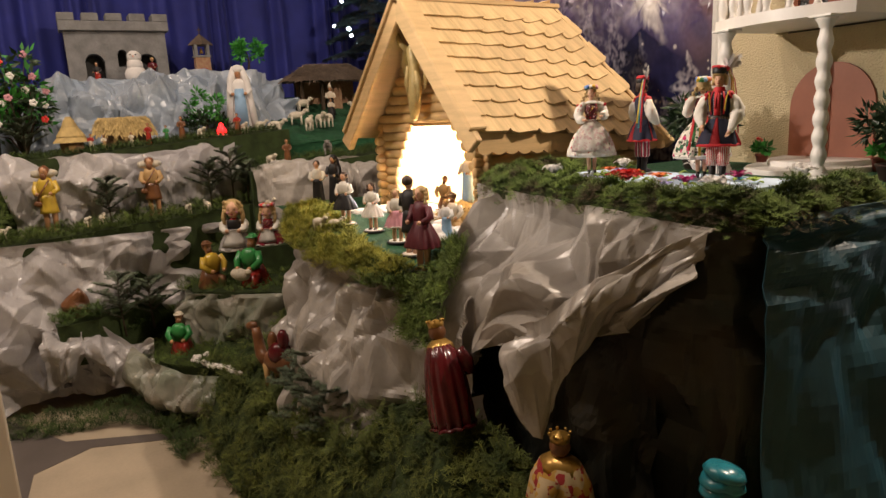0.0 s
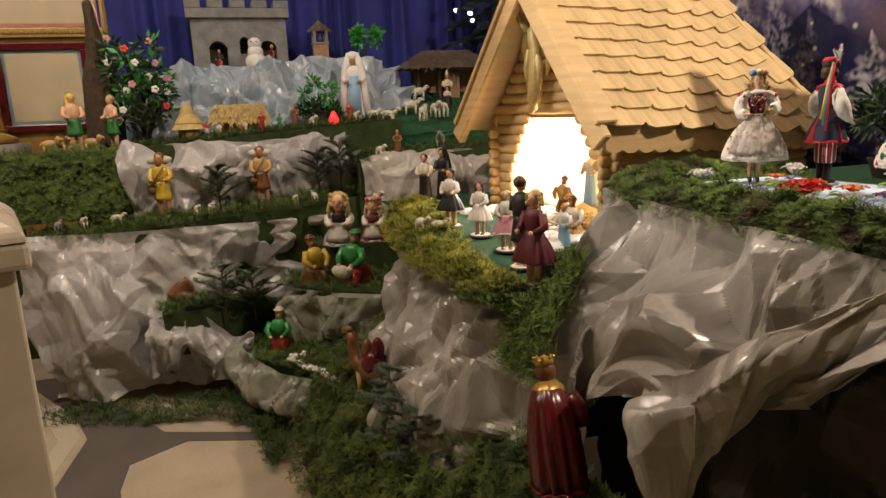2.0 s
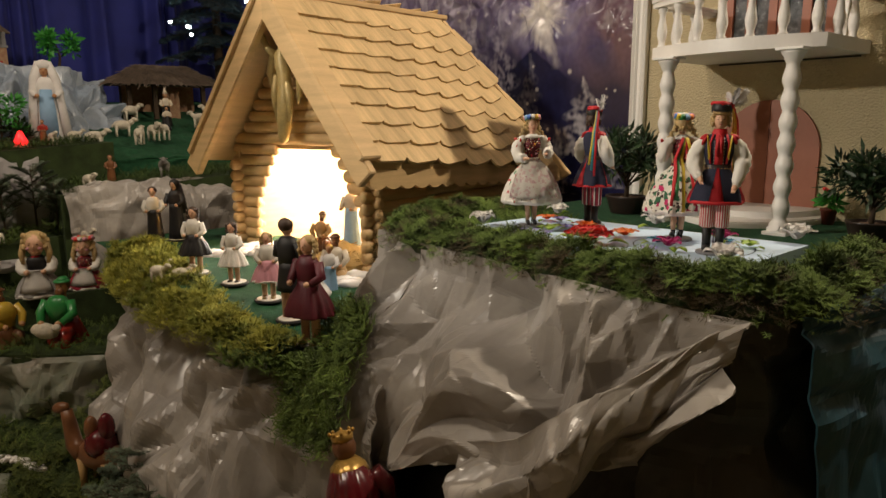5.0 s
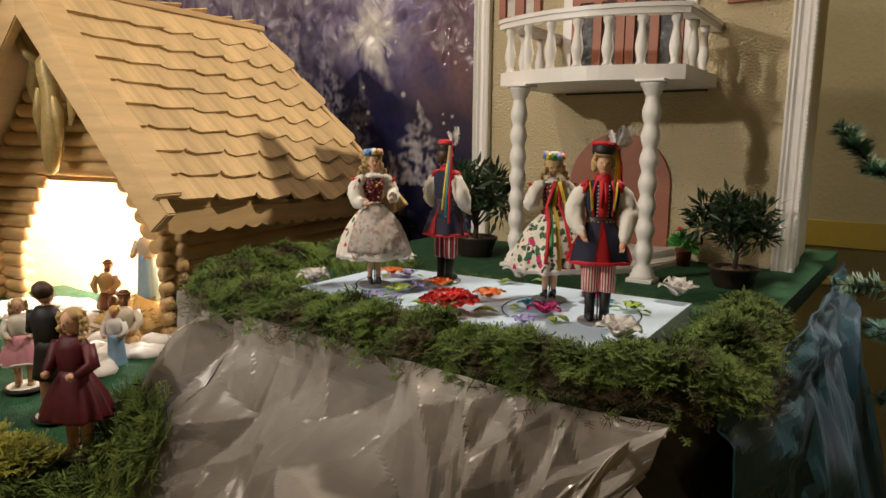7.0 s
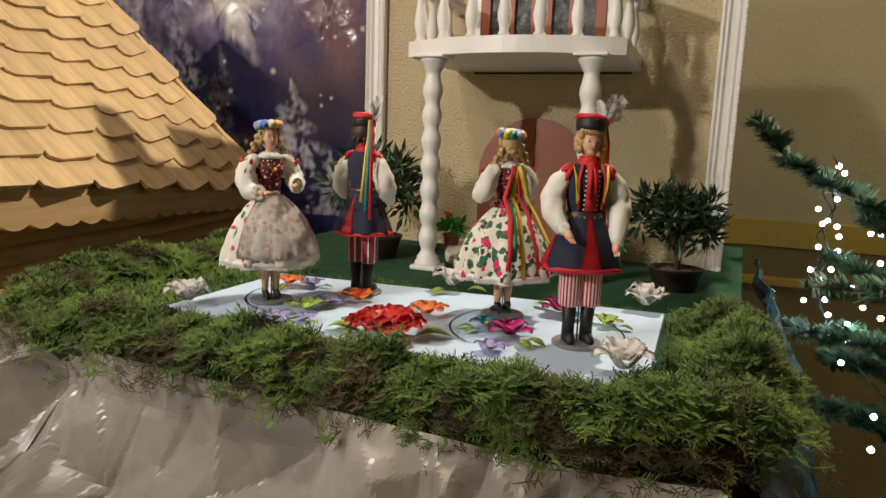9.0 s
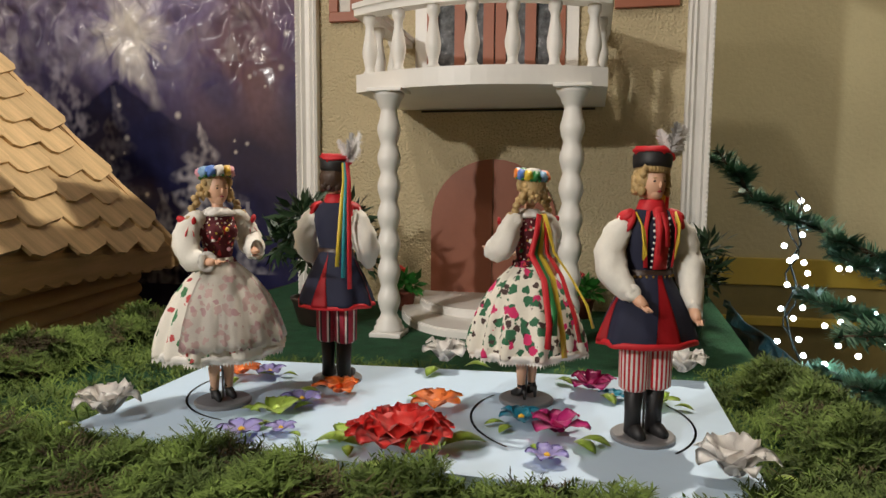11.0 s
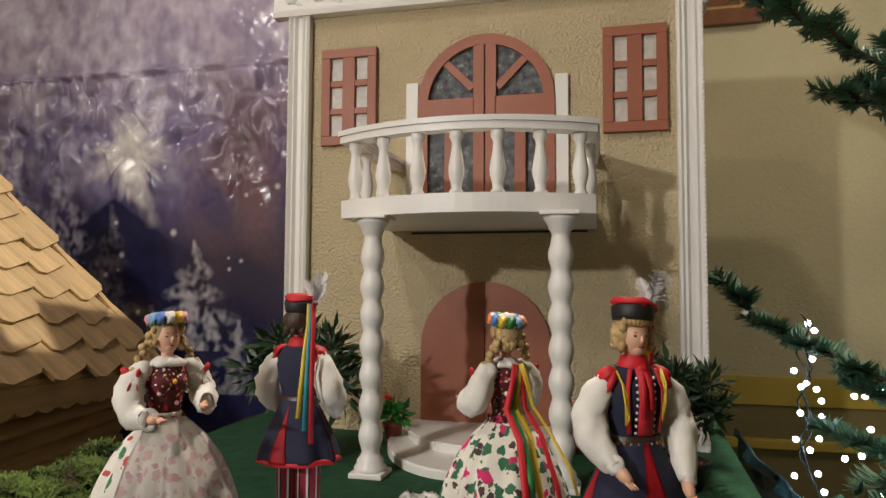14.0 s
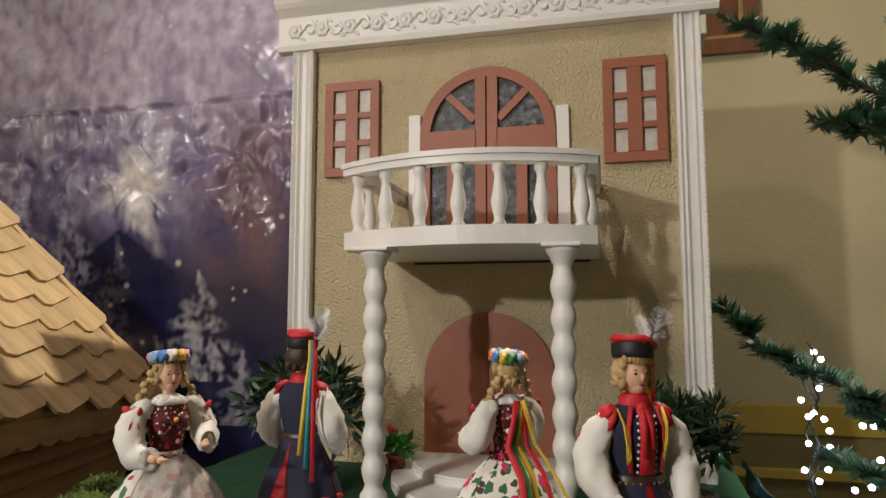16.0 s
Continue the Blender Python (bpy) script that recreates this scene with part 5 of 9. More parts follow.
C_SKIN = mat("doll_skin", (0.68, 0.40, 0.26), 0.45, vary=0.06, bump=0.0)
C_BLOND = mat("blond_hair", (0.58, 0.40, 0.17), 0.5, vary=0.45, scale=60, fine=500, bump=0.5, dist=0.002)
C_BROWNHAIR = mat("brown_hair", (0.055, 0.026, 0.013), 0.5, vary=0.4, scale=60, fine=500, bump=0.5, dist=0.002)
C_WHITE = cloth("white_cotton", (0.78, 0.75, 0.68))
C_LACE = cloth("white_lace", (0.80, 0.77, 0.72), bump=0.8, fine=260)
C_NAVY = cloth("navy_cloth", (0.012, 0.014, 0.04))
C_RED = cloth("red_cloth", (0.55, 0.012, 0.02), 0.6)
C_DARKRED = cloth("dark_red_cloth", (0.30, 0.008, 0.03), 0.6)
C_BLACK = cloth("black_cloth", (0.012, 0.011, 0.012), 0.55)
C_YELLOW = cloth("yellow_ribbon", (0.72, 0.52, 0.04), 0.45)
C_TEAL = cloth("teal_ribbon", (0.03, 0.30, 0.36), 0.45)
C_GREEN = cloth("green_cloth", (0.03, 0.20, 0.05), 0.5)
C_TAN = cloth("tan_cloth", (0.48, 0.30, 0.12), 0.55)
C_GREY = cloth("grey_cloth", (0.35, 0.34, 0.33), 0.7)
C_FLORAL = printed("rose_print", (0.76, 0.72, 0.62), [((0.03, 0.13, 0.06), 58, 0.76), ((0.06, 0.035, 0.03), 72, 0.68), ((0.55, 0.02, 0.12), 44, 0.68)])
C_FLORALPALE = printed("pale_rose_print", (0.78, 0.74, 0.66), [((0.05, 0.17, 0.07), 42, 0.68), ((0.45, 0.06, 0.06), 56, 0.60)])
C_APRON = printed("pink_lace_apron", (0.80, 0.76, 0.70), [((0.66, 0.50, 0.48), 75, 0.74), ((0.60, 0.40, 0.42), 50, 0.58)])
C_BODICE = printed("embroidered_bodice", (0.10, 0.008, 0.015), [((0.62, 0.05, 0.06), 110, 0.62), ((0.75, 0.70, 0.60), 140, 0.56), ((0.60, 0.45, 0.05), 150, 0.52)])
C_PINK = cloth("pink_rose", (0.65, 0.30, 0.36), 0.6)
C_BLUE = cloth("blue_rose", (0.10, 0.22, 0.62), 0.6)
C_SKYBLUE = cloth("sky_blue_cloth", (0.25, 0.42, 0.62), 0.6)
C_FEATHER = cloth("feather_white", (0.72, 0.70, 0.68), 0.9)
C_BELT = cloth("brown_leather", (0.045, 0.025, 0.018), 0.4)
C_STEEL = mat("grey_stand", (0.22, 0.22, 0.23), 0.4, metal=0.3, vary=0.1)
P_SKIN = mat("painted_skin", (0.50, 0.26, 0.13), 0.3, vary=0.15, scale=20, bump=0.05)
P_YELLOW = mat("painted_yellow", (0.62, 0.42, 0.05), 0.3, vary=0.2, scale=20, bump=0.05)
P_GREEN = mat("painted_green", (0.03, 0.24, 0.06), 0.3, vary=0.2, scale=20, bump=0.05)
P_RED = mat("painted_red", (0.36, 0.03, 0.02), 0.25, vary=0.25, scale=20, bump=0.05)
P_WINE = mat("painted_wine", (0.11, 0.008, 0.012), 0.22, vary=0.35, scale=30, bump=0.12)
P_BROWN = mat("painted_brown", (0.20, 0.08, 0.03), 0.35, vary=0.3, scale=20, bump=0.1)
P_GOLD = mat("painted_gold", (0.50, 0.30, 0.07), 0.3, metal=0.5, vary=0.3, scale=30, bump=0.1)
P_CREAM = mat("painted_cream", (0.62, 0.54, 0.42), 0.35, vary=0.2, scale=20, bump=0.05)
P_TEAL = mat("painted_teal", (0.02, 0.22, 0.28), 0.25, vary=0.25, scale=20, bump=0.05)
P_WOOL = mat("cream_wool", (0.66, 0.60, 0.48), 0.9, vary=0.25, scale=60, fine=200, bump=0.8, dist=0.004)
P_GREY = mat("painted_grey", (0.24, 0.22, 0.20), 0.6, vary=0.3, scale=20, bump=0.2)


def satin(name, c):
    return mat(name, c, 0.42, vary=0.15, scale=40, fine=300, bump=0.1, dist=0.001, sheen=0.3)


S_LEAF, S_RED, S_ORANGE, S_LILAC, S_MAGENTA, S_TEAL, S_WHITE, S_YELLOW = satin("lime_satin", (0.46, 0.62, 0.08)), satin("red_satin", (0.85, 0.035, 0.025)), satin("orange_satin", (0.92, 0.24, 0.02)), satin("lilac_satin", (0.46, 0.41, 0.80)), satin("magenta_satin", (0.62, 0.02, 0.25)), satin("teal_satin", (0.02, 0.32, 0.48)), satin("white_satin", (0.88, 0.85, 0.82)), satin("yellow_satin", (0.75, 0.45, 0.02))


class Figure:
    """Gathers pieces of different colours into one mesh."""

    def __init__(self):
        self.bm, self.mats = bmesh.new(), []

    def add(self, bm, material, m=None):
        if material not in self.mats:
            self.mats.append(material)
        k = self.mats.index(material)
        for f in bm.faces:
            f.material_index = k
            f.smooth = True
        if m is not None:
            bmesh.ops.transform(bm, matrix=m, verts=bm.verts)
        me = bpy.data.meshes.new("piece")
        bm.to_mesh(me)
        bm.free()
        self.bm.from_mesh(me)
        bpy.data.meshes.remove(me)
        return self

    def ball(self, material, c, r, rot=(0, 0, 0), sub=2, rough=0.0):
        bm = bmesh.new()
        r = (r, r, r) if not hasattr(r, "__len__") else r
        bmesh.ops.create_icosphere(bm, subdivisions=sub, radius=1, matrix=pose(*c, *rot) @ Matrix.Diagonal((*r, 1)))
        if rough:
            for v in bm.verts:
                v.co += rough * Vector(noise.noise_vector(v.co * 60))
        return self.add(bm, material)

    def limb(self, material, pts, radii, sides=10):
        return self.add(tube(pts, radii, sides), material)

    def turn(self, material, profile, folds=0, depth=0.0, steps=40, c=(0, 0, 0), flat=1.0, rot=(0, 0, 0)):
        bm = lathe(profile, steps)
        if folds:
            z0, z1 = profile[0][1], profile[-1][1]
            for v in bm.verts:
                a = math.atan2(v.co.y, v.co.x)
                k = max(0, min(1, (v.co.z - z1) / (z0 - z1))) if z0 != z1 else 1
                s = 1 + depth * k * (math.sin(a * folds + 3 * math.sin(a * 2)) + 0.4 * math.sin(a * folds * 1.7 + 1))
                v.co.x, v.co.y = v.co.x * s, v.co.y * s
        return self.add(bm, material, pose(*c, *rot) @ Matrix.Diagonal((1, flat, 1, 1)))

    def strip(self, material, pts, w, thick=0.0012):
        """A ribbon along points."""
        bm = bmesh.new()
        pts = [Vector(p) for p in pts]
        cols = []
        for i, p in enumerate(pts):
            d = (pts[min(i + 1, len(pts) - 1)] - pts[max(0, i - 1)]).normalized()
            o = Vector((p.x, p.y, 0))
            o = o.normalized() if o.length > 1e-6 else Vector((0, -1, 0))
            s = d.cross(o).normalized() * w / 2
            cols.append([bm.verts.new(p + s), bm.verts.new(p - s), bm.verts.new(p - s + o * thick), bm.verts.new(p + s + o * thick)])
        for a, b in zip(cols, cols[1:]):
            for k in range(4):
                bm.faces.new((a[k], a[(k + 1) % 4], b[(k + 1) % 4], b[k]))
        bm.faces.new(cols[0])
        bm.faces.new(cols[-1][::-1])
        bmesh.ops.recalc_face_normals(bm, faces=bm.faces)
        return self.add(bm, material)

    def rose(self, material, c, r):
        bm = bmesh.new()
        bmesh.ops.create_icosphere(bm, subdivisions=2, radius=r, matrix=Matrix.Translation(c))
        for v in bm.verts:
            d = v.co - Vector(c)
            v.co += d * 0.35 * math.sin(d.z / r * 9 + math.atan2(d.y, d.x) * 3)
        return self.add(bm, material)

    def sleeve(self, material, pts, radii, fold=0.0016, sides=18, n=16):
        """A soft gathered tube, creased round the bend."""
        pts = [Vector(p) for p in pts]
        P = [along_smooth(pts, i / n) for i in range(n + 1)]
        R = [along_smooth([Vector((r, 0, 0)) for r in radii], i / n).x for i in range(n + 1)]
        bm = tube(P, R, sides)
        for v in bm.verts:
            i = min(range(n + 1), key=lambda q: (P[q] - v.co).length_squared)
            o = (v.co - P[i]).normalized()
            v.co += o * fold * (noise.noise(v.co * 95) + 0.7 * noise.noise(v.co * 210 + Vector((3, 1, 7))))
        return self.add(bm, material)

    def striped(self, mats, profile, steps, c):
        """A turned body whose columns take the materials in turn, the first one twice as wide."""
        bm = lathe(profile, steps, None, Matrix.Translation(c))
        for m in mats:
            if m not in self.mats:
                self.mats.append(m)
        order = (mats[0], mats[1]) if len(mats) == 2 else (mats[0], mats[0], mats[0], mats[1], mats[2])
        bm.faces.ensure_lookup_table()
        for i, fc in enumerate(bm.faces):
            fc.material_index = self.mats.index(order[(i % steps) % len(order)])
        me = bpy.data.meshes.new("piece")
        bm.to_mesh(me)
        bm.free()
        self.bm.from_mesh(me)
        bpy.data.meshes.remove(me)

    def feather(self, material, base, way, length, width, seed):
        """A soft plume: bent quill with fine barbs on both sides."""
        rng = random.Random(seed)
        base, way = Vector(base), Vector(way).normalized()
        side = way.cross(Vector((0.3, 1, 0.2))).normalized()
        out = side.cross(way)
        bm = bmesh.new()
        spine = [base + way * length * t + out * 0.18 * length * t * t for t in (0, 0.25, 0.5, 0.75, 1)]
        tube(spine, [0.0008, 0.0008, 0.0007, 0.0005, 0.0003], 4, bm)
        for k in range(130):
            t = 0.12 + 0.88 * k / 130
            p = along(spine, t)
            l = width * (math.sin(math.pi * (0.12 + 0.8 * t)) ** 0.7) * rng.uniform(0.6, 1.15)
            e = p + (side * (1 if k % 2 else -1) + way * rng.uniform(0.4, 1.0) + out * rng.uniform(-0.5, 0.5)).normalized() * l
            w = way * 0.0013
            bm.faces.new([bm.verts.new(q) for q in (p - w, p + w, e)])
        return self.add(bm, material)

    def make(self, name, m, label, category="doll", group=""):
        ob = mesh_object(name, self.bm, self.mats)
        for p in ob.data.polygons:
            p.use_smooth = True
        ob.matrix_basis = m
        return tagged(ob, label, category, group)


def head(f, z, r, hair, skin=None):
    """Face with nose and chin; it looks along -y."""
    skin = skin or C_SKIN
    f.limb(skin, [(0, 0, z - r * 1.9), (0, 0, z - r * 0.6)], [r * 0.42, r * 0.42])
    f.ball(skin, (0, 0, z), (r * 0.82, r * 0.92, r * 1.12), sub=3)
    f.ball(skin, (0, -r * 0.30, z - r * 0.62), (r * 0.5, r * 0.55, r * 0.45))
    f.ball(skin, (0, -r * 0.93, z - r * 0.15), (r * 0.11, r * 0.16, r * 0.22))
    for s in (-1, 1):
        f.ball(C_BLACK, (s * r * 0.32, -r * 0.80, z + r * 0.05), (r * 0.13, r * 0.08, r * 0.07), sub=1)
        f.ball(hair, (s * r * 0.32, -r * 0.82, z + r * 0.24), (r * 0.2, r * 0.06, r * 0.035), sub=1)
    f.ball(C_DARKRED, (0, -r * 0.88, z - r * 0.52), (r * 0.2, r * 0.09, r * 0.055), sub=1)


def stand(c, rz=0.0, r=0.034):
    st = thing("doll_stand", Matrix.Translation(c), "round grey metal doll stand with a thin rod", "doll stand", "doll stands")
    part("base", lathe([(r * 0.98, 0), (r, 0.002), (r, 0.004), (r * 0.94, 0.0055), (r * 0.2, 0.006)], 32), C_STEEL, st, smooth=False)
    part("rod", tube([(0, 0.0, 0.005), (0, 0.0, 0.10)], 0.0014, 6), C_STEEL, st)


def curls(f, hair, z, r, seed, low=-1.5, n=46, back=0.5):
    """Wavy locks over the sides and back of a head."""
    rng = random.Random(seed)
    for k in range(n):
        a = radians(rng.uniform(-30, 210))
        h = rng.uniform(low, 0.75)
        q = math.sqrt(max(0.05, 1 - (max(0, h) / 1.3) ** 2))
        c = (r * 1.02 * math.cos(a) * q, r * (0.12 + 0.98 * math.sin(a) * q), z + r * h)
        f.ball(hair, c, (r * rng.uniform(0.16, 0.3), r * rng.uniform(0.16, 0.3), r * rng.uniform(0.24, 0.42)), (rng.uniform(-25, 25), rng.uniform(-25, 25), 0), 1)


def lady(m, skirt, label, apron=True, crown=(), ribbons=(), seed=1):
    f = Figure()
    for s in (-1, 1):
        f.limb(C_SKIN, [(s * 0.010, 0, 0.014), (s * 0.010, 0.001, 0.040), (s * 0.012, 0, 0.062), (s * 0.014, 0, 0.11)], [0.0050, 0.0078, 0.0070, 0.0115])
        f.limb(C_BLACK, [(s * 0.010, 0.006, 0.014), (s * 0.010, -0.004, 0.0085), (s * 0.0105, -0.016, 0.0045)], [0.0052, 0.0060, 0.0036], 10)
        f.limb(C_BLACK, [(s * 0.010, 0.007, 0.013), (s * 0.010, 0.0075, 0.001)], [0.0032, 0.0018], 8)
        f.limb(C_BLACK, [(s * 0.010, 0.001, 0.016), (s * 0.010, 0.001, 0.019)], [0.0058, 0.0058], 10)
    # gathered skirt over a petticoat, lace hem in points
    f.turn(skirt, [(0.0795, 0.064), (0.0800, 0.068), (0.0775, 0.084), (0.0700, 0.106), (0.0580, 0.130), (0.0420, 0.150), (0.0260, 0.164), (0.0185, 0.170), (0.0175, 0.174)], 11, 0.085, 132, flat=0.94)
    f.turn(C_LACE, [(0.0700, 0.058), (0.0790, 0.0605), (0.0812, 0.0665), (0.0798, 0.0695)], 11, 0.085, 132, flat=0.94)
    bm = bmesh.new()
    n = 132
    for i in range(n):
        a = 2 * math.pi * i / n
        fold = 1 + 0.085 * (math.sin(a * 11 + 3 * math.sin(a * 2)) + 0.4 * math.sin(a * 11 * 1.7 + 1))
        a2 = 2 * math.pi * (i + 1) / n
        fold2 = 1 + 0.085 * (math.sin(a2 * 11 + 3 * math.sin(a2 * 2)) + 0.4 * math.sin(a2 * 11 * 1.7 + 1))
        q = [(0.0802 * fold * math.cos(a), 0.0754 * fold * math.sin(a), 0.0630), (0.0802 * fold2 * math.cos(a2), 0.0754 * fold2 * math.sin(a2), 0.0630)]
        mid = ((q[0][0] + q[1][0]) * 0.502, (q[0][1] + q[1][1]) * 0.502, 0.0575)
        bm.faces.new([bm.verts.new(p) for p in (q[0], mid, q[1])])
    f.add(bm, C_LACE)
    if apron:
        bm = bmesh.new()
        prof = [(0.0195, 0.172), (0.030, 0.164), (0.046, 0.150), (0.062, 0.130), (0.074, 0.106), (0.081, 0.086), (0.083, 0.078)]
        cols = []
        for i in range(25):
            a = radians(-90 - 58 + 116 * i / 24)
            fold = 1 + 0.035 * math.sin(i * 1.35) + 0.02 * math.sin(i * 2.7 + 1)
            cols.append([bm.verts.new((r * 1.04 * math.cos(a) * (1 + (fold - 1) * min(1, r / 0.05)), r * 0.985 * math.sin(a) * (1 + (fold - 1) * min(1, r / 0.05)), z - (0.003 * (i % 2) if z < 0.08 else 0))) for r, z in prof])
        for a, b in zip(cols, cols[1:]):
            for k in range(6):
                bm.faces.new((a[k], a[k + 1], b[k + 1], b[k]))
        bmesh.ops.solidify(bm, geom=bm.faces[:], thickness=0.0009)
        f.add(bm, C_APRON)
        f.turn(C_WHITE, [(0.0185, 0.169), (0.0195, 0.172), (0.0185, 0.176)], flat=0.9, steps=20)
        for q in (-1, 1):
            f.ball(C_WHITE, (q * 0.009, 0.019, 0.172), (0.010, 0.004, 0.006), (0, q * 20, 0), 2, 0.001)
            f.strip(C_WHITE, [(q * 0.004, 0.020, 0.171), (q * 0.010, 0.034, 0.155), (q * 0.014, 0.060, 0.125)], 0.008)
    # fitted bodice with basque tabs
    f.turn(C_BODICE, [(0.0178, 0.170), (0.0180, 0.178), (0.0215, 0.194), (0.0250, 0.208), (0.0255, 0.216), (0.0190, 0.229), (0.0100, 0.233)], flat=0.78, steps=28)
    for s in (-1, 1):
        f.ball(C_BODICE, (s * 0.0095, -0.0135, 0.207), (0.0115, 0.0105, 0.0120))
    for k in range(9):
        a = 2 * math.pi * k / 9
        f.ball(C_BODICE, (0.0215 * math.cos(a), 0.0185 * math.sin(a), 0.1685), (0.0065, 0.0025, 0.0060), (0, 0, math.degrees(a) + 90), 1)
    for k, col in enumerate((S_RED, C_WHITE, S_YELLOW, C_PINK, C_WHITE, S_RED, C_GREEN, C_WHITE, C_SKYBLUE, S_RED, C_WHITE, S_YELLOW)):
        a = radians(-160 + 30 * k + 7 * (k % 3))
        zz = (0.186, 0.198, 0.210)[k % 3]
        rr = 0.0195 + 0.30 * (zz - 0.180)
        f.ball(col, (rr * math.cos(a), rr * 0.80 * math.sin(a) * 1.02, zz), (0.0030, 0.0030, 0.0030), (0, 0, 0), 1)
    # full sleeves gathered at the wrist, forearms raised
    for s in (-1, 1):
        d = 0.006 if s > 0 else -0.004
        f.ball(C_WHITE, (s * 0.029, 0.0, 0.222), (0.0130, 0.0135, 0.0115), (0, s * 25, 0), 2, 0.001)
        f.sleeve(C_WHITE, [(s * 0.027, 0.001, 0.224), (s * 0.038, 0.002, 0.210), (s * 0.0445, -0.004, 0.193), (s * 0.0410, -0.020, 0.181 + d), (s * 0.0325, -0.038, 0.179 + d)], [0.0105, 0.0148, 0.0160, 0.0145, 0.0085], 0.0036)
        f.turn(C_LACE, [(0.0060, 0.0), (0.0120, 0.005), (0.0095, 0.0005)], 7, 0.12, 28, c=(s * 0.0325, -0.039, 0.179 + d), rot=(80, 0, s * 20))
        f.limb(C_SKIN, [(s * 0.0325, -0.037, 0.179 + d), (s * 0.0275, -0.049, 0.179 + d)], [0.0052, 0.0040], 9)
        f.ball(C_SKIN, (s * 0.0250, -0.0545, 0.1795 + d), (0.0042, 0.0075, 0.0028), (10, 0, s * 25))
        for q in range(3):
            f.limb(C_SKIN, [(s * (0.0235 + 0.0022 * q), -0.058, 0.1800 + d), (s * (0.0205 + 0.0026 * q), -0.066, 0.1808 + d)], [0.0013, 0.0009], 5)
        # plaited braid, red bow, loose tuft
        for k in range(8):
            t = k / 7
            c = along([(s * 0.013, 0.008, 0.264), (s * 0.022, 0.010, 0.250), (s * 0.030, 0.004, 0.236), (s * 0.037, -0.002, 0.222)], t)
            f.ball(C_BLOND, (c.x + 0.002 * (-1) ** k, c.y, c.z), (0.0068 - 0.0012 * t, 0.0062, 0.0054), (0, s * 35 * (-1) ** k, 0), 1)
        f.ball(C_BLOND, (s * 0.0425, -0.001, 0.202), (0.0125, 0.0120, 0.0165), (0, s * 12, 0), 3, 0.0028)
        f.ball(C_RED, (s * 0.0385, -0.002, 0.218), (0.0045, 0.0045, 0.0040), sub=1)
        for q in (-1, 1):
            f.ball(C_RED, (s * 0.0405 + q * 0.0060, -0.003 - q * 0.006, 0.2215), (0.0075, 0.0028, 0.0046), (0, -q * 28, q * 40), 2)
            f.strip(C_RED, [(s * 0.039, -0.004, 0.217), (s * 0.043 + q * 0.004, -0.012, 0.208), (s * 0.045 + q * 0.007, -0.016, 0.197)], 0.0038)
    f.turn(C_LACE, [(0.0120, 0.226), (0.0215, 0.2255), (0.0235, 0.2285), (0.0115, 0.236)], 9, 0.10, 54, flat=0.85)
    head(f, 0.2575, 0.0172, C_BLOND)
    f.ball(C_BLOND, (0, 0.0055, 0.2625), (0.0182, 0.0175, 0.0180), sub=3, rough=0.0012)
    curls(f, C_BLOND, 0.258, 0.0175, seed, -0.75, 34)
    # wreath of ribbon roses with leaves
    cols = crown or (C_PINK, C_BLUE, C_YELLOW, C_GREEN)
    for k in range(11):
        a = 2 * math.pi * k / 11
        c = (0.0185 * math.cos(a), 0.003 + 0.0185 * math.sin(a), 0.2765 - 0.0025 * math.sin(a))
        f.rose(cols[k % len(cols)], c, 0.0062)
        f.ball(C_GREEN, (c[0] * 1.02 + 0.004 * math.cos(a + 1.57), c[1] + 0.004 * math.sin(a + 1.57), c[2] - 0.005), (0.0045, 0.0022, 0.0018), (0, 0, math.degrees(a)), 1)
    f.turn(C_LACE, [(0.0135, 0.278), (0.0150, 0.2815), (0.0070, 0.2845), (0.0, 0.2850)], 6, 0.08, 36, c=(0, 0.003, 0))
    for k, (col, dx) in enumerate(ribbons):
        f.strip(col, [(dx * 0.3, 0.0235, 0.230), (dx * 0.8, 0.0285, 0.208), (dx * 1.4, 0.0300, 0.184), (dx * 2.0, 0.052 + 0.003 * k, 0.158), (dx * 2.6, 0.077 + 0.002 * k, 0.124 - 0.014 * (k % 3)), (dx * 2.8, 0.0865, 0.098 - 0.014 * (k % 3))], 0.0078)
    return f.make("lady_doll", m @ Matrix.Diagonal((0.90, 0.90, 1, 1)), label, "doll", "dancing dolls")


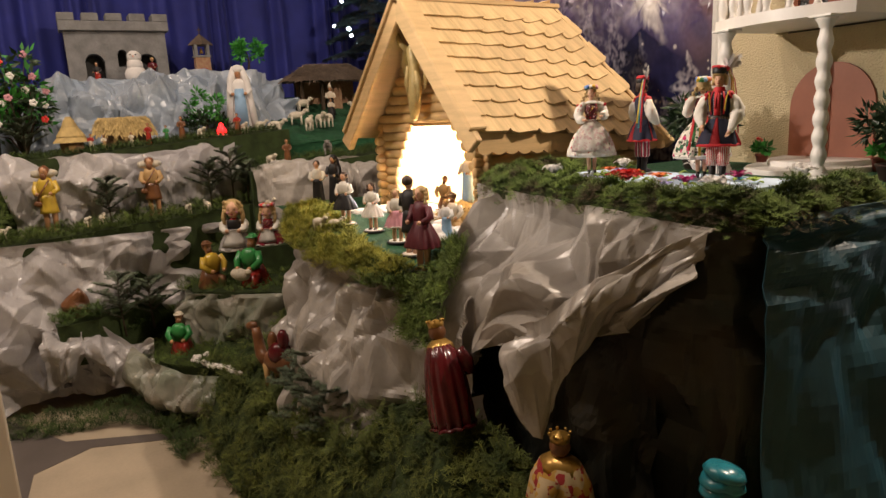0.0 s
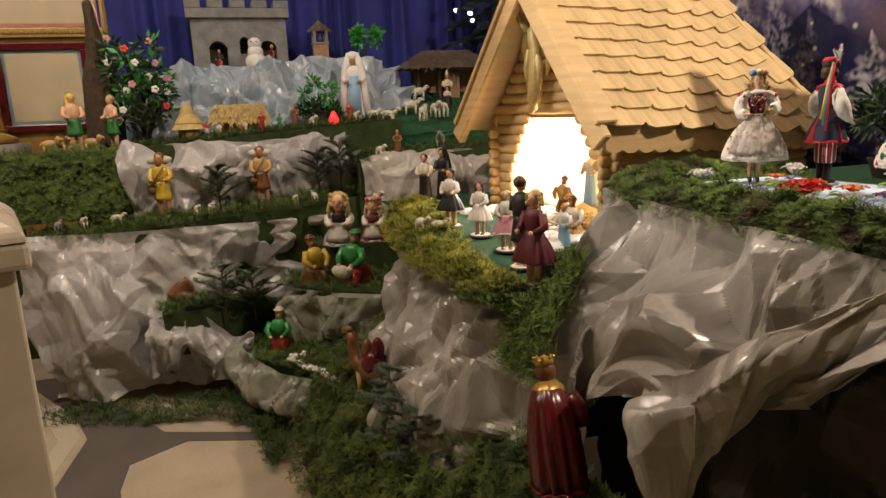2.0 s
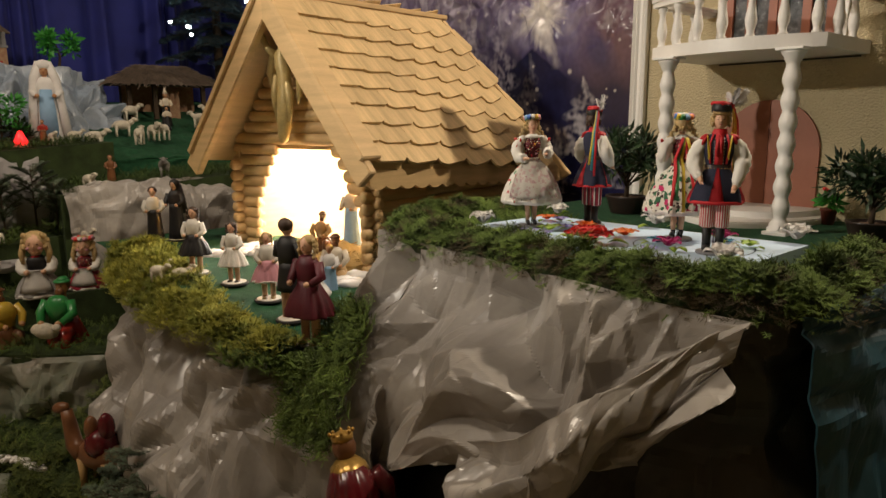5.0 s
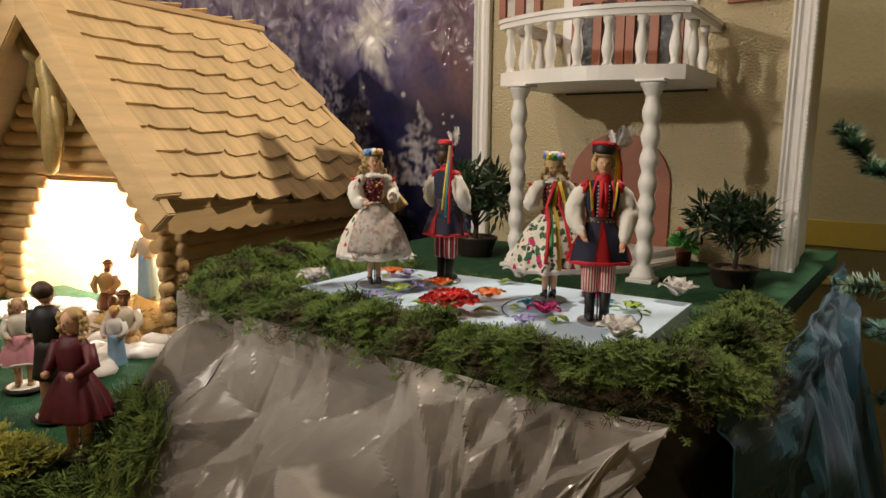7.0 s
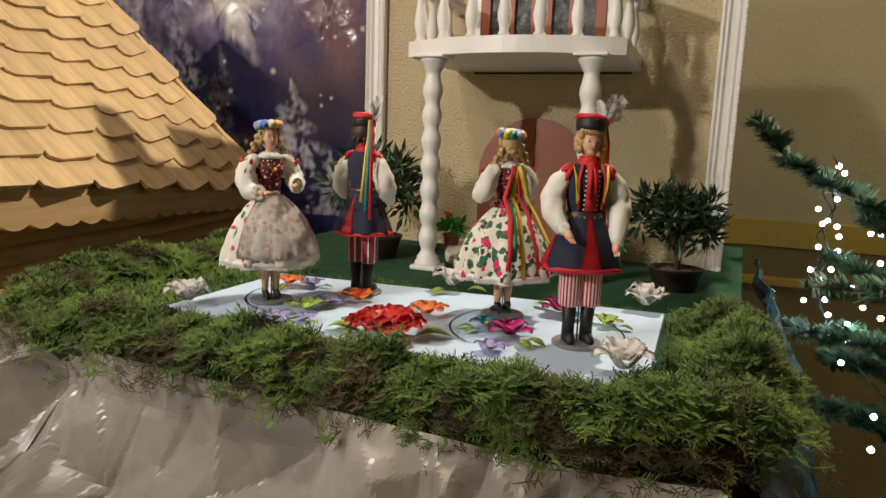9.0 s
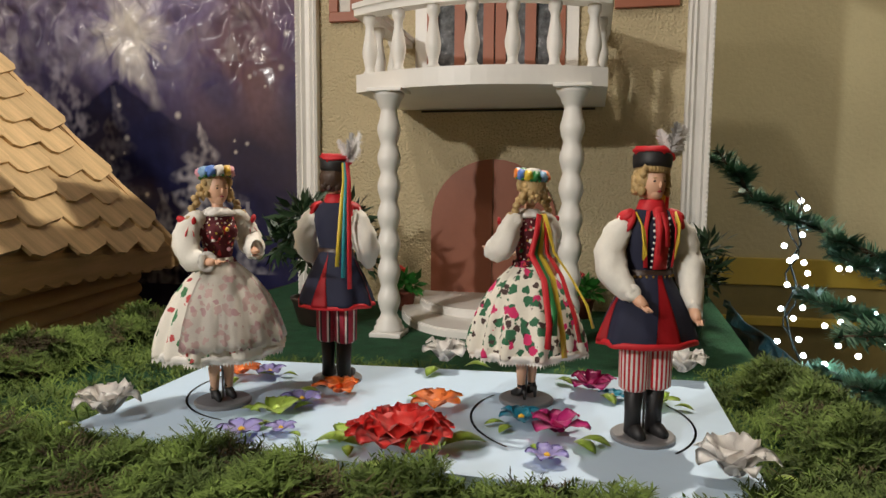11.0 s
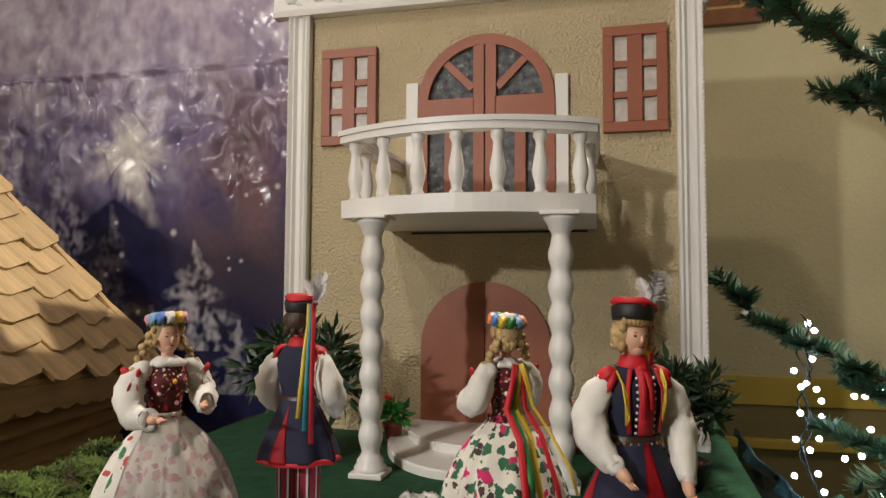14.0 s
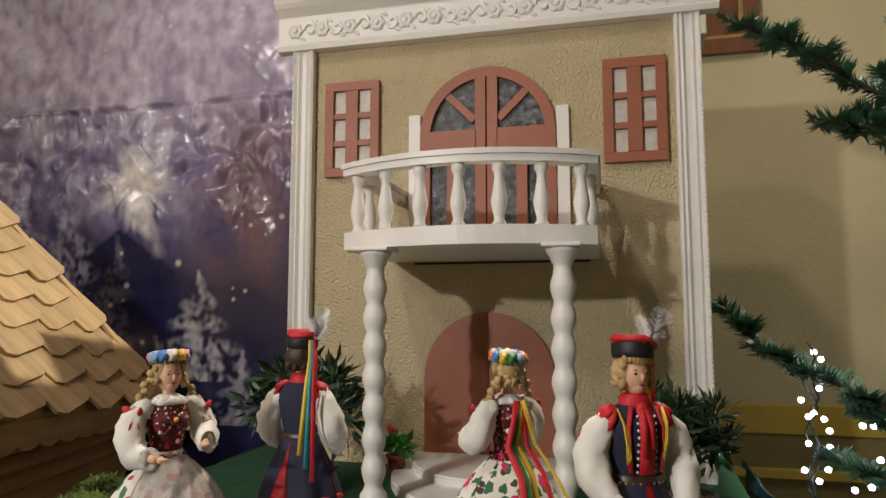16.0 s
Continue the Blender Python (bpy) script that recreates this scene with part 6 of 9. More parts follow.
def gentleman(m, label, hair, feather, stripes=(C_RED, C_WHITE), curly=1):
    f = Figure()
    for s in (-1, 1):
        f.limb(C_BLACK, [(s * 0.014, 0.001, 0.003), (s * 0.014, 0.001, 0.026), (s * 0.0145, 0, 0.060)], [0.0098, 0.0095, 0.0118], 14)
        f.limb(C_BLACK, [(s * 0.014, 0.004, 0.0065), (s * 0.0145, -0.010, 0.0060), (s * 0.0155, -0.022, 0.0045)], [0.0090, 0.0085, 0.0050], 12)
        # striped trousers, bloused over the boot
        f.striped(stripes, [(0.0125, 0.050), (0.0168, 0.0535), (0.0172, 0.070), (0.0174, 0.095), (0.0180, 0.120), (0.0175, 0.145)], 40, (s * 0.0152, 0, 0))
    # sleeveless coat flaring from the belt, red hem, red pleats behind and at the sides, open in front
    coat = [(0.0575, 0.104), (0.0570, 0.108), (0.0530, 0.120), (0.0450, 0.138), (0.0350, 0.156), (0.0275, 0.169), (0.0262, 0.174)]
    f.turn(C_NAVY, coat, 5, 0.055, 80, flat=0.82)
    f.turn(C_RED, [(0.0560, 0.1005), (0.0588, 0.1010), (0.0592, 0.1055), (0.0570, 0.1075)], 5, 0.055, 80, flat=0.82)

    def hem(a, r):
        return 1 + 0.055 * min(1.0, max(0.0, (r - 0.0262) / 0.0313)) * (math.sin(a * 5 + 3 * math.sin(a * 2)) + 0.4 * math.sin(a * 8.5 + 1))

    for deg, wide in ((90, 13), (0, 7), (180, 7), (-90, 17)):
        bm = bmesh.new()
        cols = []
        for i in range(7):
            row = []
            for r, z in coat:
                share = (0.174 - z) / 0.07 if deg != -90 else 0.35 + 0.65 * (0.174 - z) / 0.07
                a = radians(deg + wide * share * (i / 3 - 1))
                k = hem(a, r) * 1.012 + 0.0006 / r
                row.append(bm.verts.new((r * k * math.cos(a), 0.82 * r * k * math.sin(a), z)))
            cols.append(row)
        for a, b in zip(cols, cols[1:]):
            for q in range(len(coat) - 1):
                bm.faces.new((a[q], b[q], b[q + 1], a[q + 1]))
        bmesh.ops.solidify(bm, geom=bm.faces[:], thickness=0.0006)
        f.add(bm, C_RED)
    f.turn(C_NAVY, [(0.0262, 0.170), (0.0262, 0.180), (0.0310, 0.200), (0.0345, 0.216), (0.0335, 0.226), (0.0240, 0.238), (0.0120, 0.243)], flat=0.68, steps=32)
    f.turn(C_BELT, [(0.0268, 0.1655), (0.0283, 0.1660), (0.0283, 0.1785), (0.0268, 0.1790)], flat=0.74, steps=32)
    for k in range(9):
        a = radians(-150 + 15 * k)
        f.ball(P_GOLD, (0.0286 * math.cos(a), 0.74 * 0.0286 * math.sin(a), 0.1722), 0.0017, sub=1)
    # red front with studs, gold cords, scarf at the neck
    f.strip(C_RED, [(0, -0.0150, 0.241), (0, -0.0222, 0.228), (0, -0.0245, 0.212), (0, -0.0215, 0.192), (0, -0.0200, 0.180)], 0.017, 0.0012)
    for s in (-1, 1):
        for k in range(9):
            z = 0.232 - 0.0062 * k
            f.ball(C_FEATHER, (s * 0.0098, -0.0238 + 0.0028 * abs(k - 3) / 3 if k > 3 else -0.0216 - 0.0008 * k, z), 0.0016, sub=1)
        f.strip(C_RED, [(s * 0.0135, -0.0165, 0.240), (s * 0.0190, -0.0205, 0.222), (s * 0.0185, -0.0200, 0.202), (s * 0.0165, -0.0185, 0.182)], 0.0045, 0.0016)
        for q in range(3):
            f.limb(C_YELLOW, [(s * 0.0255, -0.010, 0.238), (s * (0.0245 - 0.002 * q), -0.0205, 0.226 - 0.003 * q), (s * (0.0225 - 0.002 * q), -0.0225, 0.208 - 0.006 * q), (s * 0.0205, -0.0190, 0.190)], [0.0011] * 4, 5)
        # red armhole, full white sleeve, cuff
        f.turn(C_RED, [(0.0125, -0.002), (0.0150, 0.0), (0.0148, 0.0035), (0.0115, 0.0055)], steps=24, c=(s * 0.0305, 0.0, 0.2270), rot=(0, s * 62, 0))
        f.ball(C_RED, (s * 0.0330, 0, 0.2345), (0.0100, 0.0125, 0.0048), (0, s * 32, 0))
        bend = 0.016 if s > 0 else 0.0
        f.sleeve(C_WHITE, [(s * 0.031, 0.0, 0.226), (s * 0.0425, 0.003, 0.211), (s * 0.0500, 0.003, 0.192), (s * 0.0490, -0.007, 0.175), (s * 0.0430, -0.022, 0.163 - bend * 0.4), (s * 0.0385, -0.032, 0.156 - bend)], [0.0112, 0.0158, 0.0175, 0.0165, 0.0122, 0.0078], 0.0040)
        f.turn(C_WHITE, [(0.0070, -0.001), (0.0088, 0.002), (0.0086, 0.006), (0.0070, 0.008)], steps=18, c=(s * 0.0395, -0.0300, 0.1575 - bend), rot=(58, 0, s * 22))
        f.limb(C_SKIN, [(s * 0.0385, -0.032, 0.156 - bend), (s * 0.0355, -0.040, 0.151 - bend), (s * 0.0330, -0.047, 0.147 - bend)], [0.0058, 0.0062, 0.0040], 10)
        for q in range(3):
            f.limb(C_SKIN, [(s * (0.0318 + 0.0028 * q), -0.046, 0.147 - bend), (s * (0.0290 + 0.003 * q), -0.054, 0.143 - bend)], [0.0018, 0.0012], 5)
    f.turn(C_RED, [(0.0165, 0.236), (0.0175, 0.241), (0.0140, 0.250), (0.0115, 0.251)], flat=0.85, steps=24)
    f.ball(C_RED, (0, -0.0150, 0.239), (0.0070, 0.0048, 0.0055), (0, 0, 0), 2, 0.0008)
    for s in (-1, 1):
        f.strip(C_RED, [(s * 0.002, -0.0190, 0.238), (s * 0.004, -0.0260, 0.222), (s * 0.005, -0.0270, 0.200 + 0.004 * s)], 0.0062)
    head(f, 0.2685, 0.0180, hair)
    f.ball(hair, (0, 0.0055, 0.2715), (0.0196, 0.0188, 0.0190), sub=3, rough=0.0016)
    curls(f, hair, 0.2690, 0.0180, 5 + curly, -0.62, 60)
    for k in range(9):
        f.ball(hair, (-0.0145 + 0.0036 * k, -0.0150 + 0.00035 * abs(k - 4) ** 2, 0.2825), (0.0034, 0.0044, 0.0058), (18, (k - 4) * 9, 0), 1)
    # four-cornered red cap on a black band, set a little askew
    tip = pose(0, 0.001, 0.2865, -5, 5 * feather, 0)
    f.add(lathe([(0.0205, -0.004), (0.0216, 0.0), (0.0222, 0.0085), (0.0208, 0.0105)], 30), C_BLACK, tip)
    bm = bmesh.new()
    bmesh.ops.create_cube(bm, size=1, matrix=pose(0, 0, 0.0125, 0, 0, 45) @ Matrix.Diagonal((0.0385, 0.0385, 0.0085, 1)))
    bmesh.ops.bevel(bm, geom=list(bm.edges), offset=0.0028, segments=3, affect="EDGES")
    f.add(bm, C_RED, tip)
    f.ball(C_RED, (feather * 0.0205, -0.004, 0.2945), (0.0055, 0.0050, 0.0050), (0, 0, 0), 2, 0.0014)
    f.ball(C_PINK, (feather * 0.0225, 0.003, 0.2960), (0.0040, 0.0040, 0.0040), (0, 0, 0), 2, 0.0012)
    for k, (way, l, w, col) in enumerate((((0.75, 0.15, 0.75), 0.046, 0.0135, C_FEATHER), ((0.95, 0.35, 0.42), 0.038, 0.0130, C_FEATHER), ((0.35, -0.1, 0.95), 0.036, 0.0105, C_GREY), ((-0.35, 0.0, 0.90), 0.028, 0.0090, C_FEATHER), ((0.6, 0.6, 0.7), 0.038, 0.0115, C_GREY))):
        f.feather(col, (feather * 0.0195, 0.0, 0.2955), (way[0] * feather, way[1], way[2]), l, w, 40 + k)
    for q, col in enumerate((C_YELLOW, C_TEAL if curly == 2 else C_YELLOW, C_RED)):
        f.strip(col, [(feather * (0.0195 + 0.003 * q), 0.010, 0.292), (feather * (0.0265 + 0.004 * q), 0.021, 0.268), (feather * (0.0265 + 0.006 * q), 0.029, 0.235), (feather * (0.0250 + 0.008 * q), 0.033, 0.200), (feather * (0.0250 + 0.010 * q), 0.040, 0.158 - 0.014 * q)], 0.0062)
    return f.make("gentleman_doll", m @ Matrix.Diagonal((0.90, 0.92, 1, 1)), label, "doll", "dancing dolls")


BZ = 1.376
lady(pose(-0.194, -0.917, BZ + 0.005, 0, 0, 55), C_FLORALPALE, "blonde lady doll in rose-print skirt, lace apron and rose crown", True, (C_PINK, C_SKYBLUE, C_BLUE, C_WHITE, S_YELLOW))
gentleman(pose(-0.093, -0.794, BZ + 0.005, 0, 0, 172), "dark-haired gentleman doll in navy coat and red cap, turned away", C_BROWNHAIR, -1, (C_DARKRED, C_WHITE, C_BLACK), 2)
lady(pose(0.169, -0.822, BZ + 0.005, 0, 0, 230), C_FLORAL, "blonde lady doll in floral skirt with yellow and red ribbons", False, (C_BLUE, C_YELLOW, C_GREEN, C_SKYBLUE, S_ORANGE, C_PINK), ((C_YELLOW, -0.012), (C_RED, -0.003), (C_YELLOW, 0.007), (C_GREEN, 0.014), (C_RED, 0.018)), 3)
gentleman(pose(0.303, -0.915, BZ + 0.005, 0, 0, 28), "fair-haired gentleman doll in navy coat and striped trousers", C_BLOND, 1)
for x, y in ((-0.194, -0.917), (-0.093, -0.794), (0.169, -0.822), (0.303, -0.915)):
    stand((x, y + 0.002, BZ))


# turntable slots in the board
def slot(cx, cy, r, a0, a1):
    bm = bmesh.new()
    cols = []
    for i in range(25):
        a = radians(a0 + (a1 - a0) * i / 24)
        cols.append([bm.verts.new((cx + q * math.cos(a), cy + q * math.sin(a), BZ + 0.0006)) for q in (r - 0.0013, r + 0.0013)])
    for a, b in zip(cols, cols[1:]):
        bm.faces.new((a[0], b[0], b[1], a[1]))
    bmesh.ops.solidify(bm, geom=bm.faces[:], thickness=0.0004)
    return mesh_object("slot", bm, M_BLACK, board)


board = bpy.data.objects["dance_board"]
slot(-0.143, -0.855, 0.118, 150, 260)
slot(0.236, -0.870, 0.126, 150, 235)
slot(0.236, -0.870, 0.126, -40, 35)


# satin ribbon flowers lying on the board
def ribbon_flower(m, petal, r, petals, label, leaves=2, heart=None, cup=0.35):
    fl = thing("ribbon_flower", m, label, "ribbon flower")
    rng = random.Random(int(abs(m.translation.x * 1000) + abs(m.translation.y * 1300)))
    for k in range(petals):
        ring = k / petals
        bm = bmesh.new()
        n, w = 6, r * rng.uniform(0.34, 0.48)
        cols = []
        for i in range(n + 1):
            t = i / n
            half = w * math.sin(math.pi * min(1, 0.12 + t * 0.86)) ** 0.6
            z = r * cup * (0.25 + math.sin(t * 2.2) * (0.8 + 0.3 * rng.random()))
            cols.append([bm.verts.new((r * t, s * half, z + abs(s) * r * 0.10)) for s in (-1, -0.4, 0.4, 1)])
        for a, b in zip(cols, cols[1:]):
            for q in range(3):
                bm.faces.new((a[q], b[q], b[q + 1], a[q + 1]))
        bmesh.ops.solidify(bm, geom=bm.faces[:], thickness=0.0008)
        p = part("petal", bm, petal, fl, smooth=True)
        inner = k % 2 if petals > 6 else 0
        p.matrix_basis = Matrix.Rotation(2 * math.pi * (k + 0.3 * rng.random()) / petals * (1 if not inner else 1.0), 4, "Z") @ Matrix.Diagonal((0.72 if inner else 1, 0.8 if inner else 1, 1.3 if inner else 1, 1))
    bm = bmesh.new()
    bmesh.ops.create_icosphere(bm, subdivisions=1, radius=r * 0.16, matrix=Matrix.Translation((0, 0, r * cup * 0.8)))
    part("heart", bm, heart or petal, fl)
    for k in range(leaves):
        bm = bmesh.new()
        cols = []
        for i in range(7):
            t = i / 6
            cols.append([bm.verts.new((r * (0.7 + 0.95 * t), s * r * 0.24 * math.sin(math.pi * t) ** 0.8, 0.002 + r * 0.25 * math.sin(math.pi * t) * (1 - 0.3 * abs(s)))) for s in (-1, 0, 1)])
        for a, b in zip(cols, cols[1:]):
            for q in range(2):
                bm.faces.new((a[q], b[q], b[q + 1], a[q + 1]))
        bmesh.ops.solidify(bm, geom=bm.faces[:], thickness=0.0006)
        lf = part("leaf", bm, S_LEAF, fl, "lime green satin leaf", smooth=True)
        lf.matrix_basis = Matrix.Rotation(rng.uniform(0, 6.28), 4, "Z")


for x, y, r, p, n, lab, lv in ((0.060, -1.01, 0.056, S_RED, 26, "large red satin ribbon rose on the board", 3), (-0.229, -0.81, 0.030, S_ORANGE, 6, "orange satin ribbon flower", 2), (-0.065, -0.859, 0.034, S_ORANGE, 7, "orange satin ribbon flower", 2), (-0.095, -0.903, 0.026, S_LILAC, 5, "lilac satin ribbon flower", 1), (-0.115, -1.012, 0.026, S_LILAC, 5, "lilac satin ribbon flower", 1), (-0.190, -0.80, 0.024, S_LILAC, 5, "lilac satin ribbon flower", 1), (0.068, -0.88, 0.034, S_ORANGE, 6, "orange satin ribbon flower", 3), (0.172, -0.904, 0.027, S_TEAL, 6, "teal satin ribbon flower", 3), (0.213, -0.932, 0.037, S_MAGENTA, 7, "magenta satin ribbon flower", 2), (0.249, -0.765, 0.036, S_MAGENTA, 7, "magenta satin ribbon flower", 2), (0.275, -0.79, 0.018, S_TEAL, 5, "small teal satin ribbon flower", 1), (0.207, -1.001, 0.022, S_LILAC, 5, "lilac satin ribbon flower", 1), (-0.079, -0.992, 0.018, S_LILAC, 5, "lilac satin ribbon flower", 1), (0.037, -0.690, 0.050, S_WHITE, 5, "white satin ribbon lily at the board's edge", 2), (0.374, -0.665, 0.050, S_WHITE, 5, "white satin ribbon lily at the board's edge", 1), (-0.288, -1.002, 0.048, S_WHITE, 5, "white satin ribbon lily at the board's edge", 1), (0.375, -1.010, 0.048, S_WHITE, 6, "white satin ribbon lily at the board's edge", 2), (-0.275, -0.705, 0.042, S_WHITE, 5, "white satin ribbon lily at the board's edge", 1), (-0.108, -0.944, 0.030, S_LEAF, 4, "lime green satin leaves", 2), (0.03, -0.94, 0.026, S_LEAF, 4, "lime green satin leaves", 2), (0.330, -0.80, 0.026, S_LEAF, 4, "lime green satin leaves", 2), (0.0, -1.0, 0.026, S_LEAF, 3, "lime green satin leaves", 2)):
    ribbon_flower(pose(x, y, BZ + 0.001, 0, 0, (x * 4000) % 360), p, r * (0.82 if p is S_WHITE else 1), n + (4 if p is S_WHITE else 0), lab, lv, S_YELLOW if p in (S_TEAL, S_LILAC) else None, 0.55 if p is S_WHITE else 0.35)


# ---- plants ----
def needles(name, twigs, length, material, parent, seed, per=70, droop=0.2, label=""):
    """Flat fir needles on both sides of each twig (a, b)."""
    rng = np.random.default_rng(seed)
    A = np.array([t[0][:] for t in twigs]).repeat(per, 0)
    B = np.array([t[1][:] for t in twigs]).repeat(per, 0)
    n = len(A)
    t = rng.random(n)[:, None]
    d = B - A
    d /= np.linalg.norm(d, axis=1)[:, None] + 1e-9
    s = np.cross(d, np.array([0, 0, 1.0]))
    s /= np.linalg.norm(s, axis=1)[:, None] + 1e-9
    u = np.cross(s, d)
    a = rng.uniform(-0.7, 1.0, n)[:, None] + 0.0
    sg = np.where(rng.random(n) < 0.5, -1, 1)[:, None]
    way = s * sg * np.cos(a) + u * np.sin(a) * (1 - droop) + d * 0.5
    way /= np.linalg.norm(way, axis=1)[:, None]
    L = length * rng.uniform(0.7, 1.15, n)[:, None] * (1.05 - 0.45 * t)
    P = A + (B - A) * t
    w = np.cross(way, u + 0.01)
    w /= np.linalg.norm(w, axis=1)[:, None] + 1e-9
    w = w * length * 0.05
    V = np.stack([P - w, P + w, P + way * L * 0.6 + w, P + way * L], 1).reshape(-1, 3)
    k = 4 * np.arange(n)[:, None]
    ob = new(name, raw_mesh(name, V, k + np.array([[0, 1, 2, 3]]), material))
    ob.parent = parent
    if label:
        ob["label"] = label
    ob["kind"] = "stuff"
    return ob


def fir_branch(parent, pts, spread, seed, needle, material, per=70, twig_n=16, hang=0.25):
    """A bough: bent stem, side twigs in one plane, needles on all of it."""
    rng = random.Random(seed)
    bm = tube([Vector(p) for p in pts], [0.005 * (1 - 0.75 * i / (len(pts) - 1)) * needle / 0.025 for i in range(len(pts))], 6)
    twigs = []
    n = 14
    for i in range(n):
        twigs.append((along(pts, i / n), along(pts, (i + 1) / n)))
    for k in range(twig_n):
        u = 0.12 + 0.86 * k / twig_n
        a = along(pts, u)
        d = (along(pts, min(1, u + 0.03)) - along(pts, max(0, u - 0.03))).normalized()
        s = d.cross(Vector((0, 0, 1))).normalized() * (1 if k % 2 else -1)
        l = spread * (1.05 - 0.6 * u) * rng.uniform(0.7, 1.15)
        e = a + (s * 0.85 + d * 0.7 - Vector((0, 0, hang * rng.uniform(0.3, 1.2)))).normalized() * l
        tube([a, (a + e) / 2 + Vector((0, 0, 0.06 * l)), e], [0.0028 * needle / 0.02, 0.002 * needle / 0.02, 0.0008], 5, bm)
        mid = (a + e) / 2 + Vector((0, 0, 0.06 * l))
        twigs += [(a, mid), (mid, e)]
        if l > spread * 0.5:
            for q in (-1, 1):
                o = (e - a).normalized()
                e2 = mid + (o * 0.8 + q * o.cross(Vector((0, 0, 1))) * 0.7).normalized() * l * 0.45
                tube([mid, e2], [0.0016 * needle / 0.02, 0.0006], 4, bm)
                twigs.append((mid, e2))
    bough = part("bough", bm, V_BARK, parent, smooth=True)
    needles("needles", twigs, needle, material, bough, seed, per)
    return bough


V_BARK = mat("bark", (0.07, 0.045, 0.025), 0.9, vary=0.4, scale=30, fine=150, bump=0.6)
V_FIR = mat("fir_green", (0.085, 0.20, 0.115), 0.5, vary=0.4, scale=10, fine=100, per_object=0.4, bump=0.0)
V_SPRIG = mat("seedling_green", (0.13, 0.18, 0.11), 0.7, vary=0.4, scale=10, fine=100, per_object=0.4, bump=0.0)
V_FIRBLUE = mat("blue_fir", (0.05, 0.10, 0.12), 0.6, vary=0.4, scale=10, fine=100, per_object=0.4, bump=0.0)
V_LEAF = mat("dark_leaf", (0.03, 0.065, 0.025), 0.4, vary=0.4, scale=14, fine=100, per_object=0.4, bump=0.0)
V_BRIGHT = mat("bright_leaf", (0.05, 0.30, 0.04), 0.5, vary=0.3, scale=14, fine=100, per_object=0.4, bump=0.0)
V_POT = mat("dark_pot", (0.03, 0.018, 0.015), 0.4, vary=0.2, bump=0.05)
V_CLAY = mat("clay_pot", (0.20, 0.045, 0.025), 0.6, vary=0.2, bump=0.1)
V_GRAVEL = mat("brown_gravel", (0.22, 0.14, 0.09), 0.8, vary=0.4, scale=60, fine=200, bump=0.6)
V_LED = mat("white_led", (0.9, 0.95, 1.0), 0.3, vary=0.0, bump=0.0, emit=(0.85, 0.95, 1.0), strength=30.0)
V_WIRE = mat("green_wire", (0.01, 0.02, 0.015), 0.5, vary=0.2)
V_REDLAMP = mat("red_lamp_glass", (0.6, 0.01, 0.01), 0.3, vary=0.1, bump=0.0, emit=(1.0, 0.02, 0.02), strength=3.0)

# fir beside the house, with a string of white lights
fir = thing("fir_tree", Matrix.Translation((1.35, 0.35, 0)), "green fir tree with a string of white lights", "fir tree")
part("trunk", tube([(0, 0, 0), (0.02, 0, 1.2), (0, 0, 2.9)], [0.05, 0.04, 0.015], 10), V_BARK, fir, smooth=True)
BOUGHS = [
    [(0, 0, 1.95), (-0.30, -0.22, 2.06), (-0.46, -0.30, 2.18), (-0.62, -0.22, 2.34), (-0.775, -0.15, 2.47)],
    [(0, 0, 1.90), (-0.30, -0.28, 2.03), (-0.46, -0.30, 2.10), (-0.60, -0.25, 2.16)],
    [(0, 0, 1.30), (-0.30, -0.12, 1.43), (-0.45, -0.15, 1.49), (-0.58, -0.10, 1.56), (-0.69, -0.10, 1.61), (-0.79, -0.10, 1.74)],
    [(0, 0, 1.15), (-0.25, -0.20, 1.24), (-0.45, -0.22, 1.33), (-0.58, -0.20, 1.37)],
    [(0, 0, 1.00), (-0.25, -0.20, 1.12), (-0.50, -0.20, 1.17), (-0.68, -0.15, 1.17)],
    [(0, 0, 0.95), (-0.20, -0.30, 1.08), (-0.40, -0.40, 1.18), (-0.54, -0.45, 1.22)],
    [(0, 0, 2.20), (-0.20, -0.25, 2.26), (-0.40, -0.30, 2.37)],
    [(0, 0, 1.35), (-0.20, -0.50, 1.30), (-0.36, -0.80, 1.29), (-0.46, -1.0, 1.30)],
    [(0, 0, 1.00), (-0.15, -0.40, 0.98), (-0.30, -0.75, 0.95), (-0.38, -1.0, 0.92)],
    [(0, 0, 0.80), (-0.20, -0.30, 0.76), (-0.35, -0.60, 0.72)],
    [(0, 0, 1.25), (-0.20, -0.15, 1.34), (-0.38, -0.18, 1.43), (-0.50, -0.15, 1.47)],
    [(0, 0, 0.90), (-0.20, -0.10, 1.02), (-0.40, -0.12, 1.08), (-0.56, -0.08, 1.08)],
    [(0, 0, 1.05), (-0.20, -0.30, 1.18), (-0.36, -0.36, 1.28), (-0.44, -0.38, 1.31)],
    [(0, 0, 0.75), (-0.25, -0.20, 0.90), (-0.48, -0.25, 0.98), (-0.62, -0.25, 1.0)],
    [(0, 0, 1.30), (-0.25, -0.50, 1.36), (-0.52, -0.74, 1.40), (-0.72, -0.84, 1.41)],
    [(0, 0, 1.10), (-0.20, -0.55, 1.20), (-0.42, -0.90, 1.24), (-0.56, -1.02, 1.23)],
    [(0, 0, 0.90), (-0.15, -0.60, 1.02), (-0.32, -1.0, 1.06), (-0.44, -1.16, 1.04)],
    [(0, 0, 0.70), (-0.15, -0.60, 0.82), (-0.30, -1.0, 0.86), (-0.42, -1.2, 0.84)],
]
